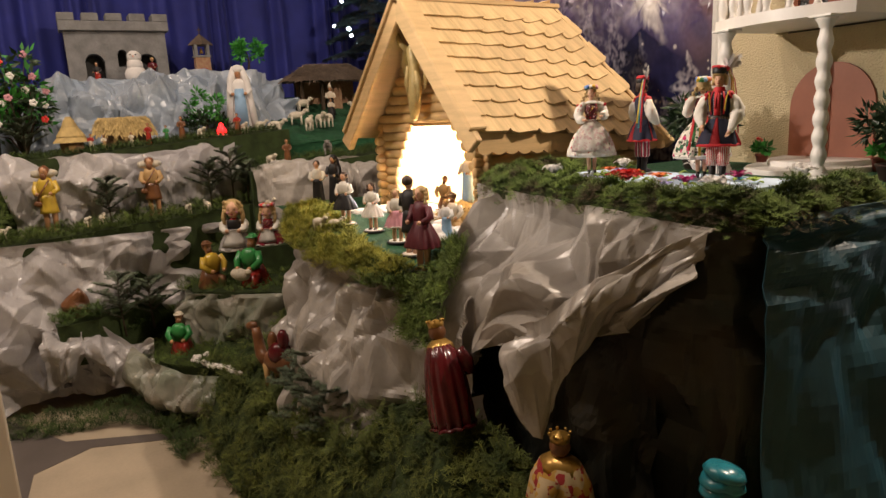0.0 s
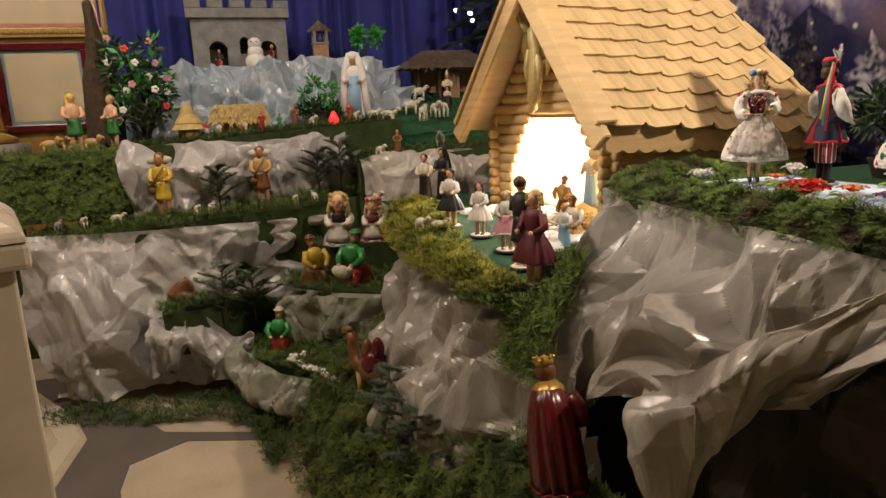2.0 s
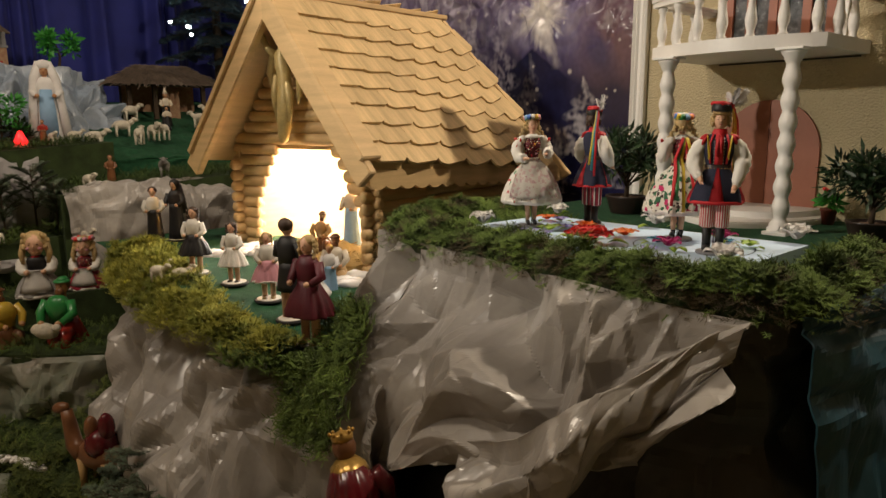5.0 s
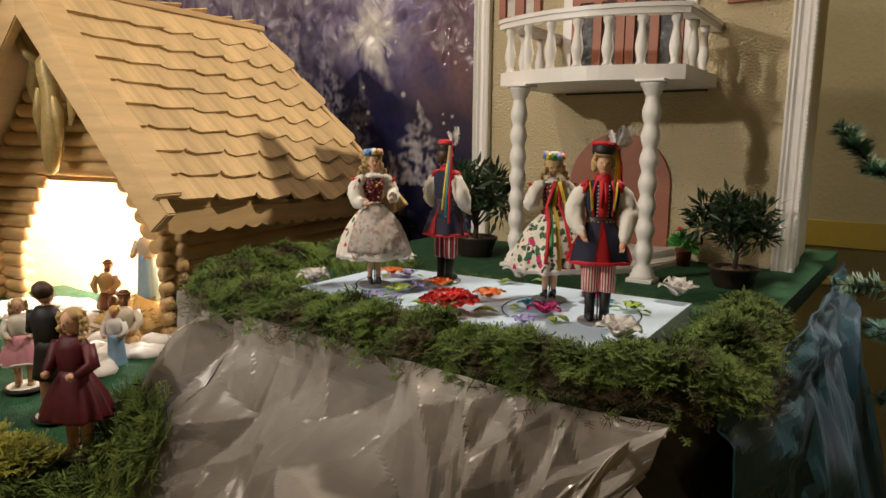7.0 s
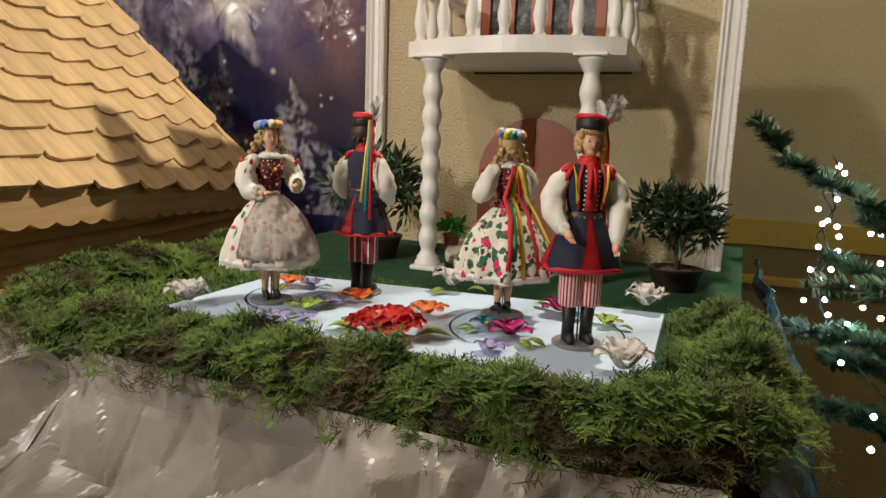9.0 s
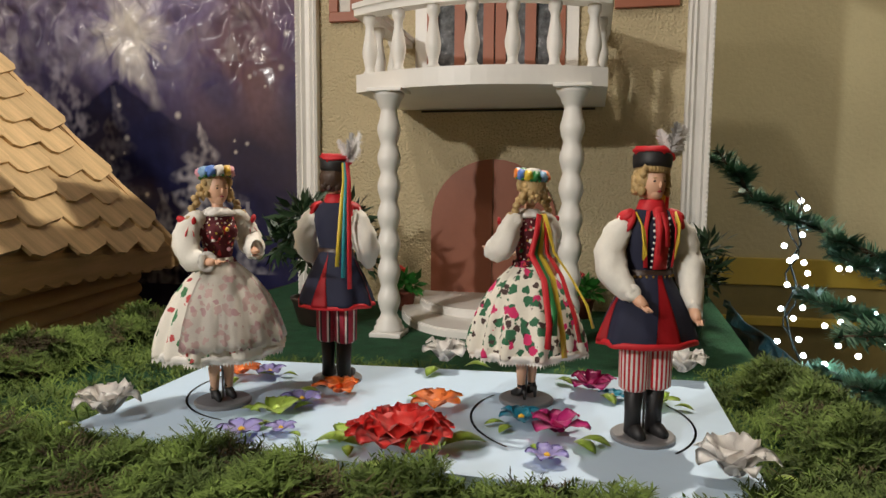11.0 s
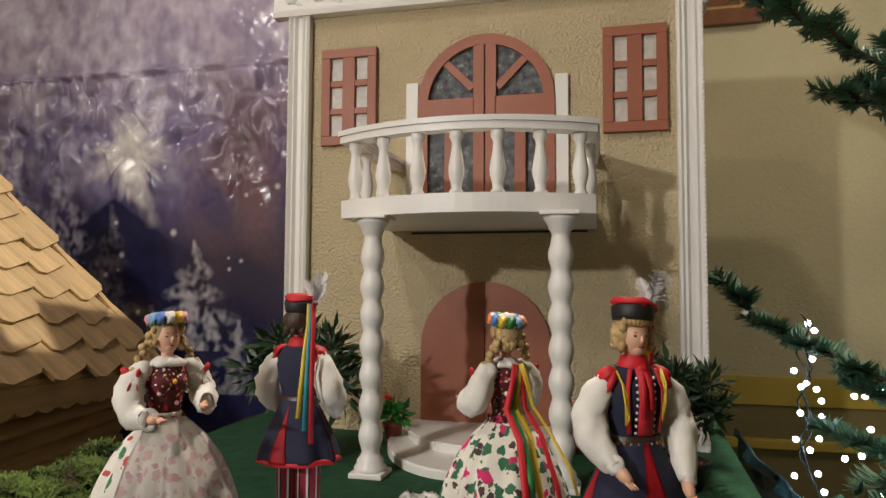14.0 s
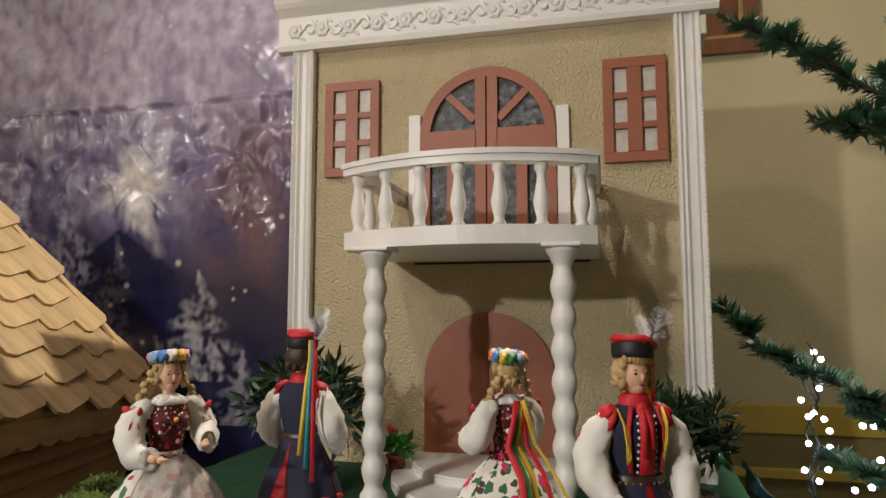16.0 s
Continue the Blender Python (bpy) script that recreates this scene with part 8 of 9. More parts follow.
def kneeling(m, h, robe, top, hat, label, lamb=False):
    f, k = Figure(), h / 0.25
    f.turn(robe, [(0.060 * k, 0), (0.062 * k, 0.02 * k), (0.050 * k, 0.06 * k), (0.036 * k, 0.10 * k)], 7, 0.08, 30)
    f.limb(robe, [(0.02 * k, 0.0, 0.05 * k), (0.03 * k, -0.06 * k, 0.05 * k), (0.03 * k, -0.065 * k, 0.0)], [0.026 * k, 0.022 * k, 0.016 * k])
    f.turn(top, [(0.036 * k, 0.09 * k), (0.042 * k, 0.13 * k), (0.044 * k, 0.155 * k), (0.026 * k, 0.18 * k), (0.01 * k, 0.185 * k)], 5, 0.04, 24, c=(0, -0.01 * k, 0), flat=0.78, rot=(8, 0, 0))
    for s in (-1, 1):
        f.limb(top, [(s * 0.042 * k, -0.03 * k, 0.165 * k), (s * 0.058 * k, -0.045 * k, 0.125 * k), (s * 0.035 * k, -0.08 * k, 0.10 * k)], [0.016 * k, 0.016 * k, 0.012 * k])
        f.ball(P_SKIN, (s * 0.030 * k, -0.088 * k, 0.10 * k), 0.011 * k)
    g = Figure()
    head(f, 0.21 * k, 0.024 * k, P_BROWN, P_SKIN)
    f.ball(P_BROWN, (0, -0.018 * k, 0.19 * k), (0.016 * k, 0.012 * k, 0.018 * k))
    f.ball(P_BROWN, (0, 0.006 * k, 0.214 * k), (0.0235 * k, 0.023 * k, 0.022 * k))
    f.ball(hat, (0, 0.006 * k, 0.231 * k), (0.020 * k, 0.020 * k, 0.012 * k))
    f.turn(hat, [(0.028 * k, 0.224 * k), (0.027 * k, 0.228 * k), (0.018 * k, 0.232 * k)], steps=20)
    if lamb:
        f.ball(P_WOOL, (-0.02 * k, -0.085 * k, 0.075 * k), (0.045 * k, 0.026 * k, 0.028 * k), (0, 15, 20), 2, 0.004)
        f.ball(P_WOOL, (0.03 * k, -0.10 * k, 0.09 * k), (0.016 * k, 0.013 * k, 0.014 * k))
    g.bm.free()
    return f.make("kneeling_shepherd", m, label, "figure")


def quad(m, size, body, label, name="toy_sheep", head_mat=None, group="", mane=None, long_neck=False, category="figure"):
    """A standing four-legged animal figure, its nose along +x."""
    f = Figure()
    s = size
    f.ball(body, (0, 0, 0.56 * s), (0.42 * s, 0.23 * s, 0.24 * s), (0, 0, 0), 3, 0.02 * s if body is P_WOOL else 0.0)
    for x in (-0.28, 0.28):
        for y in (-0.12, 0.12):
            f.limb(head_mat or body, [(x * s, y * s, 0), (x * s, y * s, 0.2 * s), (x * s * 0.95, y * s, 0.5 * s)], [0.05 * s, 0.045 * s, 0.08 * s], 7)
    nz = 1.15 if long_neck else 0.80
    f.limb(body, [(0.30 * s, 0, 0.62 * s), (0.46 * s, 0, (0.62 + nz) / 2 * s), (0.50 * s, 0, nz * s)], [0.15 * s, 0.12 * s, 0.10 * s], 10)
    f.ball(head_mat or body, (0.60 * s, 0, (nz + 0.02) * s), (0.18 * s, 0.10 * s, 0.10 * s), (0, 20, 0))
    for y in (-1, 1):
        f.ball(head_mat or body, (0.50 * s, y * 0.11 * s, (nz + 0.06) * s), (0.04 * s, 0.07 * s, 0.03 * s), sub=1)
    f.limb(body, [(-0.40 * s, 0, 0.6 * s), (-0.48 * s, 0, 0.42 * s)], [0.05 * s, 0.03 * s], 6)
    if mane:
        f.ball(mane, (0.47 * s, 0, nz * s), (0.15 * s, 0.19 * s, 0.21 * s), rough=0.03 * s)
    return f.make(name, m, label, category, group)


# upper left terrace: two shepherds carrying lambs
standing(pose(-3.13, -2.629, 1.016, 0, 0, 75), 0.40, P_YELLOW, P_YELLOW, "plaster shepherd in yellow carrying a lamb on his shoulders", P_BROWN, lamb_on_shoulders, None, True)
standing(pose(-3.13, -2.043, 1.043, 0, 0, 78), 0.38, P_BROWN, C_TAN, "plaster shepherd in tan and brown carrying a lamb", P_BROWN, lamb_on_shoulders, None, True)
for x, y, z, a in ((-2.98, -2.436, 1.037, 20), (-3, -2.356, 1.042, 160), (-2.97, -1.861, 1.053, 10), (-2.98, -1.742, 1.061, 200), (-2.98, -3.051, 1.018, 30), (-2.96, -3.180, 1.010, 170), (-3, -2.882, 1.019, 100)):
    quad(pose(x, y, z, 0, 0, a), 0.075, P_WOOL if y > -3.1 else P_GREY, "tiny sheep figure on the moss", group="tiny sheep")

# shepherds' ledge
def girl(m, h, skirt, blouse, bodice, hair, label, flowers=None):
    """A big-headed girl doll in folk dress; it looks along -y."""
    f, k = Figure(), h / 0.30
    for s in (-1, 1):
        f.limb(C_WHITE, [(s * 0.022 * k, 0, 0), (s * 0.022 * k, 0, 0.06 * k)], [0.014 * k, 0.014 * k])
        f.ball(C_BLACK, (s * 0.022 * k, -0.012 * k, 0.008 * k), (0.016 * k, 0.026 * k, 0.011 * k))
    f.turn(skirt, [(0.088 * k, 0.035 * k), (0.087 * k, 0.042 * k), (0.074 * k, 0.08 * k), (0.050 * k, 0.12 * k), (0.034 * k, 0.14 * k)], 10, 0.07, 60)
    f.turn(C_LACE, [(0.089 * k, 0.030 * k), (0.0895 * k, 0.036 * k), (0.087 * k, 0.044 * k)], 10, 0.07, 60)
    bm = bmesh.new()
    cols = []
    for i in range(13):
        a = radians(-90 - 42 + 84 * i / 12)
        cols.append([bm.verts.new((r * k * 1.05 * math.cos(a), r * k * 1.05 * math.sin(a), z * k)) for r, z in ((0.036, 0.138), (0.056, 0.116), (0.078, 0.08), (0.088, 0.055))])
    for a, b in zip(cols, cols[1:]):
        for q in range(3):
            bm.faces.new((a[q], a[q + 1], b[q + 1], b[q]))
    bmesh.ops.solidify(bm, geom=bm.faces[:], thickness=0.001)
    f.add(bm, C_LACE)
    f.turn(bodice, [(0.034 * k, 0.132 * k), (0.036 * k, 0.16 * k), (0.040 * k, 0.18 * k), (0.022 * k, 0.198 * k)], flat=0.8, steps=24)
    for s in (-1, 1):
        f.sleeve(blouse, [(s * 0.034 * k, 0, 0.188 * k), (s * 0.055 * k, 0, 0.165 * k), (s * 0.052 * k, -0.022 * k, 0.140 * k), (s * 0.036 * k, -0.048 * k, 0.135 * k)], [0.015 * k, 0.021 * k, 0.019 * k, 0.012 * k], 0.003 * k)
        f.ball(C_SKIN, (s * 0.030 * k, -0.056 * k, 0.136 * k), 0.011 * k)
        f.limb(hair, [(s * 0.040 * k, 0.006 * k, 0.245 * k), (s * 0.050 * k, -0.004 * k, 0.205 * k), (s * 0.046 * k, -0.018 * k, 0.165 * k)], [0.013 * k, 0.013 * k, 0.007 * k])
    f.turn(C_RED, [(0.022 * k, 0.188 * k), (0.025 * k, 0.192 * k), (0.020 * k, 0.197 * k)], steps=20)
    head(f, 0.243 * k, 0.042 * k, hair, C_SKIN)
    for s in (-1, 1):
        f.ball(C_PINK, (s * 0.022 * k, -0.031 * k, 0.230 * k), (0.008 * k, 0.004 * k, 0.007 * k), sub=1)
    f.ball(hair, (0, 0.012 * k, 0.257 * k), (0.046 * k, 0.041 * k, 0.042 * k), sub=3, rough=0.004 * k)
    curls(f, hair, 0.250 * k, 0.042 * k, 9, -0.6, 40)
    if flowers:
        for q in range(11):
            a = 2 * math.pi * q / 11
            f.rose(flowers[q % len(flowers)], (0.041 * k * math.cos(a), 0.008 * k + 0.038 * k * math.sin(a), 0.284 * k), 0.011 * k)
    return f.make("girl_doll", m, label, "doll")


girl(pose(-2.7, -1.638, 0.80, 0, 0, 70), 0.35, C_GREY, C_WHITE, C_BLACK, C_BLOND, "curly blonde girl doll in white blouse and dark skirt")
girl(pose(-2.64, -1.442, 0.82, 0, 0, 62), 0.29, C_DARKRED, C_WHITE, C_BODICE, C_BLOND, "girl doll with flower crown and red skirt", (C_PINK, S_RED, C_WHITE))
kneeling(pose(-2.40, -1.60, 0.65, 0, 0, 45), 0.33, P_RED, P_GREEN, P_GREEN, "kneeling plaster shepherd in green holding a lamb", True)
kneeling(pose(-2.58, -1.83, 0.64, 0, 0, 110), 0.30, P_BROWN, P_YELLOW, P_BROWN, "kneeling plaster figure in brown and yellow")
kneeling(pose(-2.44, -2.048, 0.316, 0, 0, 70), 0.26, P_RED, P_GREEN, P_CREAM, "crouching plaster figure in red and green with white hair")
bm = bmesh.new()
bmesh.ops.create_icosphere(bm, subdivisions=3, radius=0.09, matrix=Matrix.Translation((-2.78, -2.553, 0.620)) @ Matrix.Diagonal((0.7, 0.8, 0.9, 1)))
for v in bm.verts:
    v.co += 0.025 * Vector(noise.noise_vector(v.co * 15))
tagged(mesh_object("brown_stone", bm, P_BROWN), "dark reddish brown stone on a mossy pad", "stone")
# white blossoms strewn along the low ledge
bm = bmesh.new()
rng = random.Random(5)
for k in range(60):
    u = k / 60
    c = along([(-2.18, -1.962, 0.364), (-2.14, -2.022, 0.360), (-2, -1.948, 0.353), (-1.8, -1.836, 0.348)], u) + Vector((rng.uniform(-0.02, 0.02), rng.uniform(-0.02, 0.02), rng.uniform(0, 0.015)))
    bmesh.ops.create_icosphere(bm, subdivisions=1, radius=rng.uniform(0.008, 0.014), matrix=Matrix.Translation(c))
tagged(mesh_object("white_blossoms", bm, S_WHITE), "trail of small white blossoms on the moss", "blossoms", "", "stuff")


def camel():
    f = Figure()
    f.ball(P_BROWN, (0, 0, 0.15), (0.10, 0.055, 0.06))
    f.ball(P_WINE, (-0.01, 0, 0.19), (0.06, 0.058, 0.065))
    f.limb(P_BROWN, [(0.07, 0, 0.15), (0.12, 0, 0.17), (0.13, 0, 0.25), (0.14, 0, 0.30)], [0.045, 0.03, 0.024, 0.02])
    f.ball(P_BROWN, (0.165, 0, 0.305), (0.04, 0.02, 0.022), (0, 15, 0))
    f.ball(P_BROWN, (0.02, 0.01, 0.25), (0.025, 0.025, 0.05))
    f.ball(P_WINE, (-0.04, 0, 0.26), (0.03, 0.03, 0.055))
    for x in (-0.06, 0.06):
        for y in (-0.03, 0.03):
            f.limb(C_TAN, [(x, y, 0), (x, y, 0.07), (x * 0.9, y, 0.14)], [0.013, 0.012, 0.02])
    f.make("plaster_camel", pose(-1.52, -1.708, 0.334, 0, 0, -150), "brown plaster camel with dark saddle cloth on the moss", "figure")


camel()


P_BROCADE = printed("gold_brocade", (0.55, 0.42, 0.24), [((0.30, 0.02, 0.02), 26, 0.80), ((0.50, 0.30, 0.06), 40, 0.80)])


def king(m, label, cape, collar, h):
    f, k = Figure(), h / 0.36
    f.turn(cape, [(0.10 * k, 0), (0.105 * k, 0.04 * k), (0.10 * k, 0.14 * k), (0.085 * k, 0.22 * k), (0.06 * k, 0.27 * k), (0.02 * k, 0.285 * k)], 9, 0.075, 72, flat=0.72)
    f.turn(collar, [(0.064 * k, 0.255 * k), (0.058 * k, 0.272 * k), (0.032 * k, 0.29 * k)], 4, 0.05, 30, flat=0.75)
    f.turn(cape, [(0.107 * k, 0.0), (0.109 * k, 0.006 * k), (0.104 * k, 0.012 * k)], 9, 0.075, 72, flat=0.72)
    f.ball(P_BROWN, (0, 0, 0.315 * k), (0.028 * k, 0.03 * k, 0.034 * k))
    f.turn(P_GOLD, [(0.026 * k, 0.330 * k), (0.028 * k, 0.345 * k), (0.022 * k, 0.350 * k), (0.0, 0.358 * k)], steps=18)
    for q in range(8):
        a = 2 * math.pi * q / 8
        f.ball(P_GOLD, (0.028 * k * math.cos(a), 0.028 * k * math.sin(a), 0.352 * k), (0.005 * k, 0.005 * k, 0.006 * k), sub=1)
    f.limb(cape, [(0, -0.05 * k, 0.24 * k), (0, -0.075 * k, 0.20 * k), (0.0, -0.085 * k, 0.16 * k)], [0.03 * k, 0.028 * k, 0.015 * k])
    f.make("plaster_king", m, label, "figure")


king(Matrix.Translation((-0.10, -1.52, 0.69)) @ Matrix.Rotation(radians(-18), 4, 'Y') @ Matrix.Rotation(radians(150), 4, 'Z'), "plaster king in wine red cape and gold crown, seen from behind", P_WINE, P_GOLD, 0.325)
king(pose(0.30, -1.44, 0.485, 0, 0, 20), "plaster king in gold-figured cream and red cloak with a gold crown", P_BROCADE, P_GOLD, 0.34)
# turbaned figure before the dark hollow
f = Figure()
f.turn(P_GREEN, [(0.10, 0), (0.10, 0.06), (0.08, 0.16), (0.05, 0.22), (0.02, 0.235)], 6, 0.04, 36, flat=0.8, rot=(14, 0, 0))
f.ball(P_TEAL, (0, -0.05, 0.20), (0.06, 0.05, 0.06))
f.ball(P_BROWN, (0, -0.075, 0.265), (0.028, 0.032, 0.036))
for q in range(4):
    f.turn(P_TEAL, [(0.034, 0.0), (0.042, 0.012), (0.034, 0.024)], steps=20, c=(0, -0.072, 0.278 + 0.010 * q), rot=(12 * (-1) ** q, 10 * (-1) ** q, 0))
f.ball(P_TEAL, (0, -0.068, 0.315), (0.036, 0.038, 0.022))
f.make("turbaned_figure", pose(0.785, -1.335, 0.575, 0, 0, -60), "plaster figure in green cloak and blue turban", "figure")
# Ledge and block share the hollow's shade colour.
slab("ledge", [(0.1, -1.2), (0.1, -1.6), (0.45, -1.66), (0.85, -1.62), (0.9, -1.2)], 0.0, 0.46, M_HOLLOWSHADE, "structure", "dark ledge in the hollow", "ground")
tagged(mesh_object("dark_block", boxed(0.66, 0.90, -1.48, -1.20, 0.455, 0.575, 0.02), M_HOLLOWSHADE), "dark block on the ledge", "block")
bottle = thing("green_vase", Matrix.Translation((-0.79, -1.66, 0.24)), "slim dark green glass vase in the moss", "vase")
part("body", lathe([(0.022, 0), (0.026, 0.02), (0.026, 0.11), (0.014, 0.15), (0.016, 0.17), (0.022, 0.18), (0.020, 0.19), (0.0, 0.192)], 18), P_TEAL, bottle, smooth=True)

# ---- dolls before the stable ----
C_CRIMSON = mat("crimson_cloth", (0.10, 0.004, 0.014), 0.5, vary=0.3, scale=20, fine=200, bump=0.2)


def small_doll(x, y, rz, h, robe, top, hair, label, extra=None, legs=False):
    z = terr_z(x, y) + 0.002
    standing(pose(x, y, z + 0.006, 0, 0, rz), h, robe, top, label, hair, extra, C_SKIN, legs, "doll", "doll")
    st = thing("doll_stand", Matrix.Translation((x, y, z)), "round dark doll stand", "doll stand", "small doll stands")
    part("base", lathe([(0.046, 0), (0.048, 0.003), (0.046, 0.007), (0.0, 0.008)], 28), C_BLACK, st)
    part("plate", lathe([(0.040, 0.0085), (0.039, 0.010), (0.0, 0.0105)], 28), C_WHITE, st)


def veil(f, k):
    f.ball(C_BLACK, (0, 0.008 * k, 0.276 * k), (0.026 * k, 0.026 * k, 0.027 * k))
    f.limb(C_BLACK, [(0, 0.018 * k, 0.27 * k), (0, 0.032 * k, 0.2 * k), (0, 0.036 * k, 0.13 * k)], [0.026 * k, 0.034 * k, 0.04 * k])


def short_dress(col, hair, trim=None):
    """A flared knee-length dress with long loose hair."""
    def go(f, k):
        f.turn(col, [(0.070 * k, 0.085 * k), (0.069 * k, 0.090 * k), (0.055 * k, 0.13 * k), (0.034 * k, 0.165 * k), (0.028 * k, 0.178 * k)], 9, 0.09, 54, flat=0.85)
        if trim:
            f.turn(trim, [(0.071 * k, 0.083 * k), (0.0715 * k, 0.087 * k), (0.069 * k, 0.092 * k)], 9, 0.09, 54, flat=0.85)
        curls(f, hair, 0.272 * k, 0.024 * k, 14, -1.6, 40)
    return go


small_doll(-0.62, -1.343, 20, 0.31, C_CRIMSON, C_CRIMSON, C_BLOND, "blonde doll in a flared dark red dress on a stand", short_dress(C_CRIMSON, C_BLOND), True)
small_doll(-0.81, -1.30, -160, 0.31, C_BLACK, C_BLACK, C_BROWNHAIR, "dark-haired gentleman doll in a black suit", None, True)
small_doll(-0.99, -1.28, 60, 0.22, C_PINK, C_WHITE, C_BLOND, "small child doll in pale pink", short_dress(C_PINK, C_BLOND, C_WHITE), True)
small_doll(-1.19, -1.307, 40, 0.21, C_WHITE, C_WHITE, C_BROWNHAIR, "small child doll in white lace", short_dress(C_LACE, C_BROWNHAIR), True)
small_doll(-1.346, -1.375, 45, 0.235, C_BLACK, C_WHITE, C_BROWNHAIR, "doll in white blouse and black skirt", short_dress(C_BLACK, C_BROWNHAIR), True)
small_doll(-2.02, -1.29, 62, 0.25, C_BLACK, C_WHITE, C_BROWNHAIR, "gentleman doll in black waistcoat and white shirt")
small_doll(-2.07, -1.178, 40, 0.27, C_BLACK, C_BLACK, C_BLACK, "doll in a black nun's habit", veil)
for x, y, a in ((-1.40, -1.49, 30), (-1.40, -1.445, 160), (-1.33, -1.44, 80)):
    quad(pose(x, y, terr_z(x, y) - 0.02, 0, 0, a), 0.075, P_WOOL, "small woolly sheep on the yellow moss", group="moss sheep")

# nativity in the lit stable, white snow cloth at its door
nat = HUT @ Matrix.Translation((-0.27, 0.13, 1.10))
heap = bmesh.new()
lathe([(0.17, -0.02), (0.15, 0.02), (0.09, 0.06), (0.03, 0.08), (0.0, 0.082)], 24, heap)
for v in heap.verts:
    v.co += 0.02 * Vector(noise.noise_vector(v.co * 22))
for k in range(420):
    a = random.Random(k + 900)
    u, r = a.uniform(0, 6.28), 0.16 * math.sqrt(a.random())
    c = Vector((r * math.cos(u), r * math.sin(u), 0.075 - 0.45 * r + a.uniform(0, 0.02)))
    d = Vector((a.uniform(-1, 1), a.uniform(-1, 1), a.uniform(-0.25, 0.35))).normalized() * a.uniform(0.02, 0.05)
    w = Vector((0, 0, 0.0018))
    heap.faces.new([heap.verts.new(q) for q in (c - d - w, c + d - w, c + d + w, c - d + w)])
hp = mesh_object("straw_heap", heap, M_STRAW)
hp.matrix_basis = nat
tagged(hp, "heap of loose straw in the stable doorway", "straw", "", "stuff")
standing(nat @ pose(0.02, 0.02, 0.07, 0, 0, 10), 0.25, C_SKYBLUE, P_CREAM, "plaster Madonna in blue and cream in the lit stable", P_GOLD, None)
kneeling(nat @ pose(-0.08, -0.04, 0.05, 0, 0, 30), 0.16, P_BROWN, C_TAN, P_BROWN, "kneeling plaster figure in brown on the straw")
kneeling(HUT @ pose(-0.16, -0.02, 1.065, 0, 0, 40), 0.19, C_TAN, P_CREAM, P_BROWN, "kneeling plaster figure in cream and tan at the stable door")
standing(HUT @ pose(-0.06, -0.14, 1.05, 0, 0, 30), 0.19, C_SKYBLUE, C_FEATHER, "small plaster angel in pale blue at the stable door", P_GOLD, None)
snow = bmesh.new()
for k in range(110):
    a = random.Random(k)
    x, y = -0.80 + 0.76 * a.random(), -0.22 + 0.36 * a.random()
    if y < -0.10 and -0.65 < x < -0.30:
        continue
    c = HUT @ Vector((x, y, 0))
    bmesh.ops.create_icosphere(snow, subdivisions=2, radius=a.uniform(0.03, 0.055), matrix=Matrix.Translation((c.x, c.y, terr_z(c.x, c.y))) @ Matrix.Diagonal((1, 1, 0.42, 1)))
for v in snow.verts:
    v.co += 0.008 * Vector(noise.noise_vector(v.co * 40))
tagged(mesh_object("cotton_snow", snow, C_FEATHER, smooth=True), "white cotton snow at the stable door", "snow", "", "stuff")

# ---- village, pasture and castle figures ----
for x, y, lab, robe, top, h in ((-3.55, -2.35, "tiny clay figure in white and red", P_CREAM, P_RED, 0.12), (-3.58, -1.99, "tiny clay figure in red by the hut", P_RED, P_RED, 0.15), (-3.62, -1.87, "tiny clay figure in green", P_GREEN, P_GREEN, 0.12), (-3.66, -1.76, "tiny clay figure in dark brown", P_BROWN, P_BROWN, 0.17), (-3.58, -1.38, "tiny clay figure in brown by the red lamp", P_BROWN, P_RED, 0.15), (-3.60, -2.10, "tiny clay figure in cream", P_CREAM, P_CREAM, 0.10), (-3.66, -2.27, "tiny clay figure in tan", C_TAN, P_CREAM, 0.10)):
    standing(pose(x, y, rise(y, 1.455), 0, 0, 70), h, robe, top, lab, P_BROWN, None)
lampob = thing("red_lamp", Matrix.Translation((-3.56, -1.501, 1.523)), "small glowing red lamp in the moss", "lamp")
part("glass", lathe([(0.03, 0), (0.036, 0.03), (0.022, 0.06), (0.012, 0.085), (0.0, 0.09)], 14), V_REDLAMP, lampob, smooth=True)
part("dish", lathe([(0.05, -0.005), (0.055, 0.0), (0.03, 0.004)], 16), P_CREAM, lampob)
for x, y, a in ((-3.52, -1.65, 20), (-3.6, -1.21, 100), (-3.5, -1.35, 10)):
    quad(pose(x, y, rise(y, 1.455), 0, 0, a), 0.09, P_WOOL, "small sheep by the toy village", group="village sheep")


def gown(f, k):
    f.turn(C_SKYBLUE, [(0.030 * k, 0.02 * k), (0.028 * k, 0.12 * k), (0.02 * k, 0.2 * k)], 6, 0.06, 20, c=(0, -0.02 * k, 0), flat=0.6)
    for s in (-1, 1):
        f.limb(C_FEATHER, [(s * 0.012 * k, 0.004 * k, 0.30 * k), (s * 0.034 * k, 0.0, 0.24 * k), (s * 0.046 * k, -0.004 * k, 0.14 * k), (s * 0.060 * k, -0.006 * k, 0.0)], [0.016 * k, 0.018 * k, 0.016 * k, 0.018 * k])
    f.ball(C_FEATHER, (0, 0.006 * k, 0.288 * k), (0.030 * k, 0.028 * k, 0.024 * k))


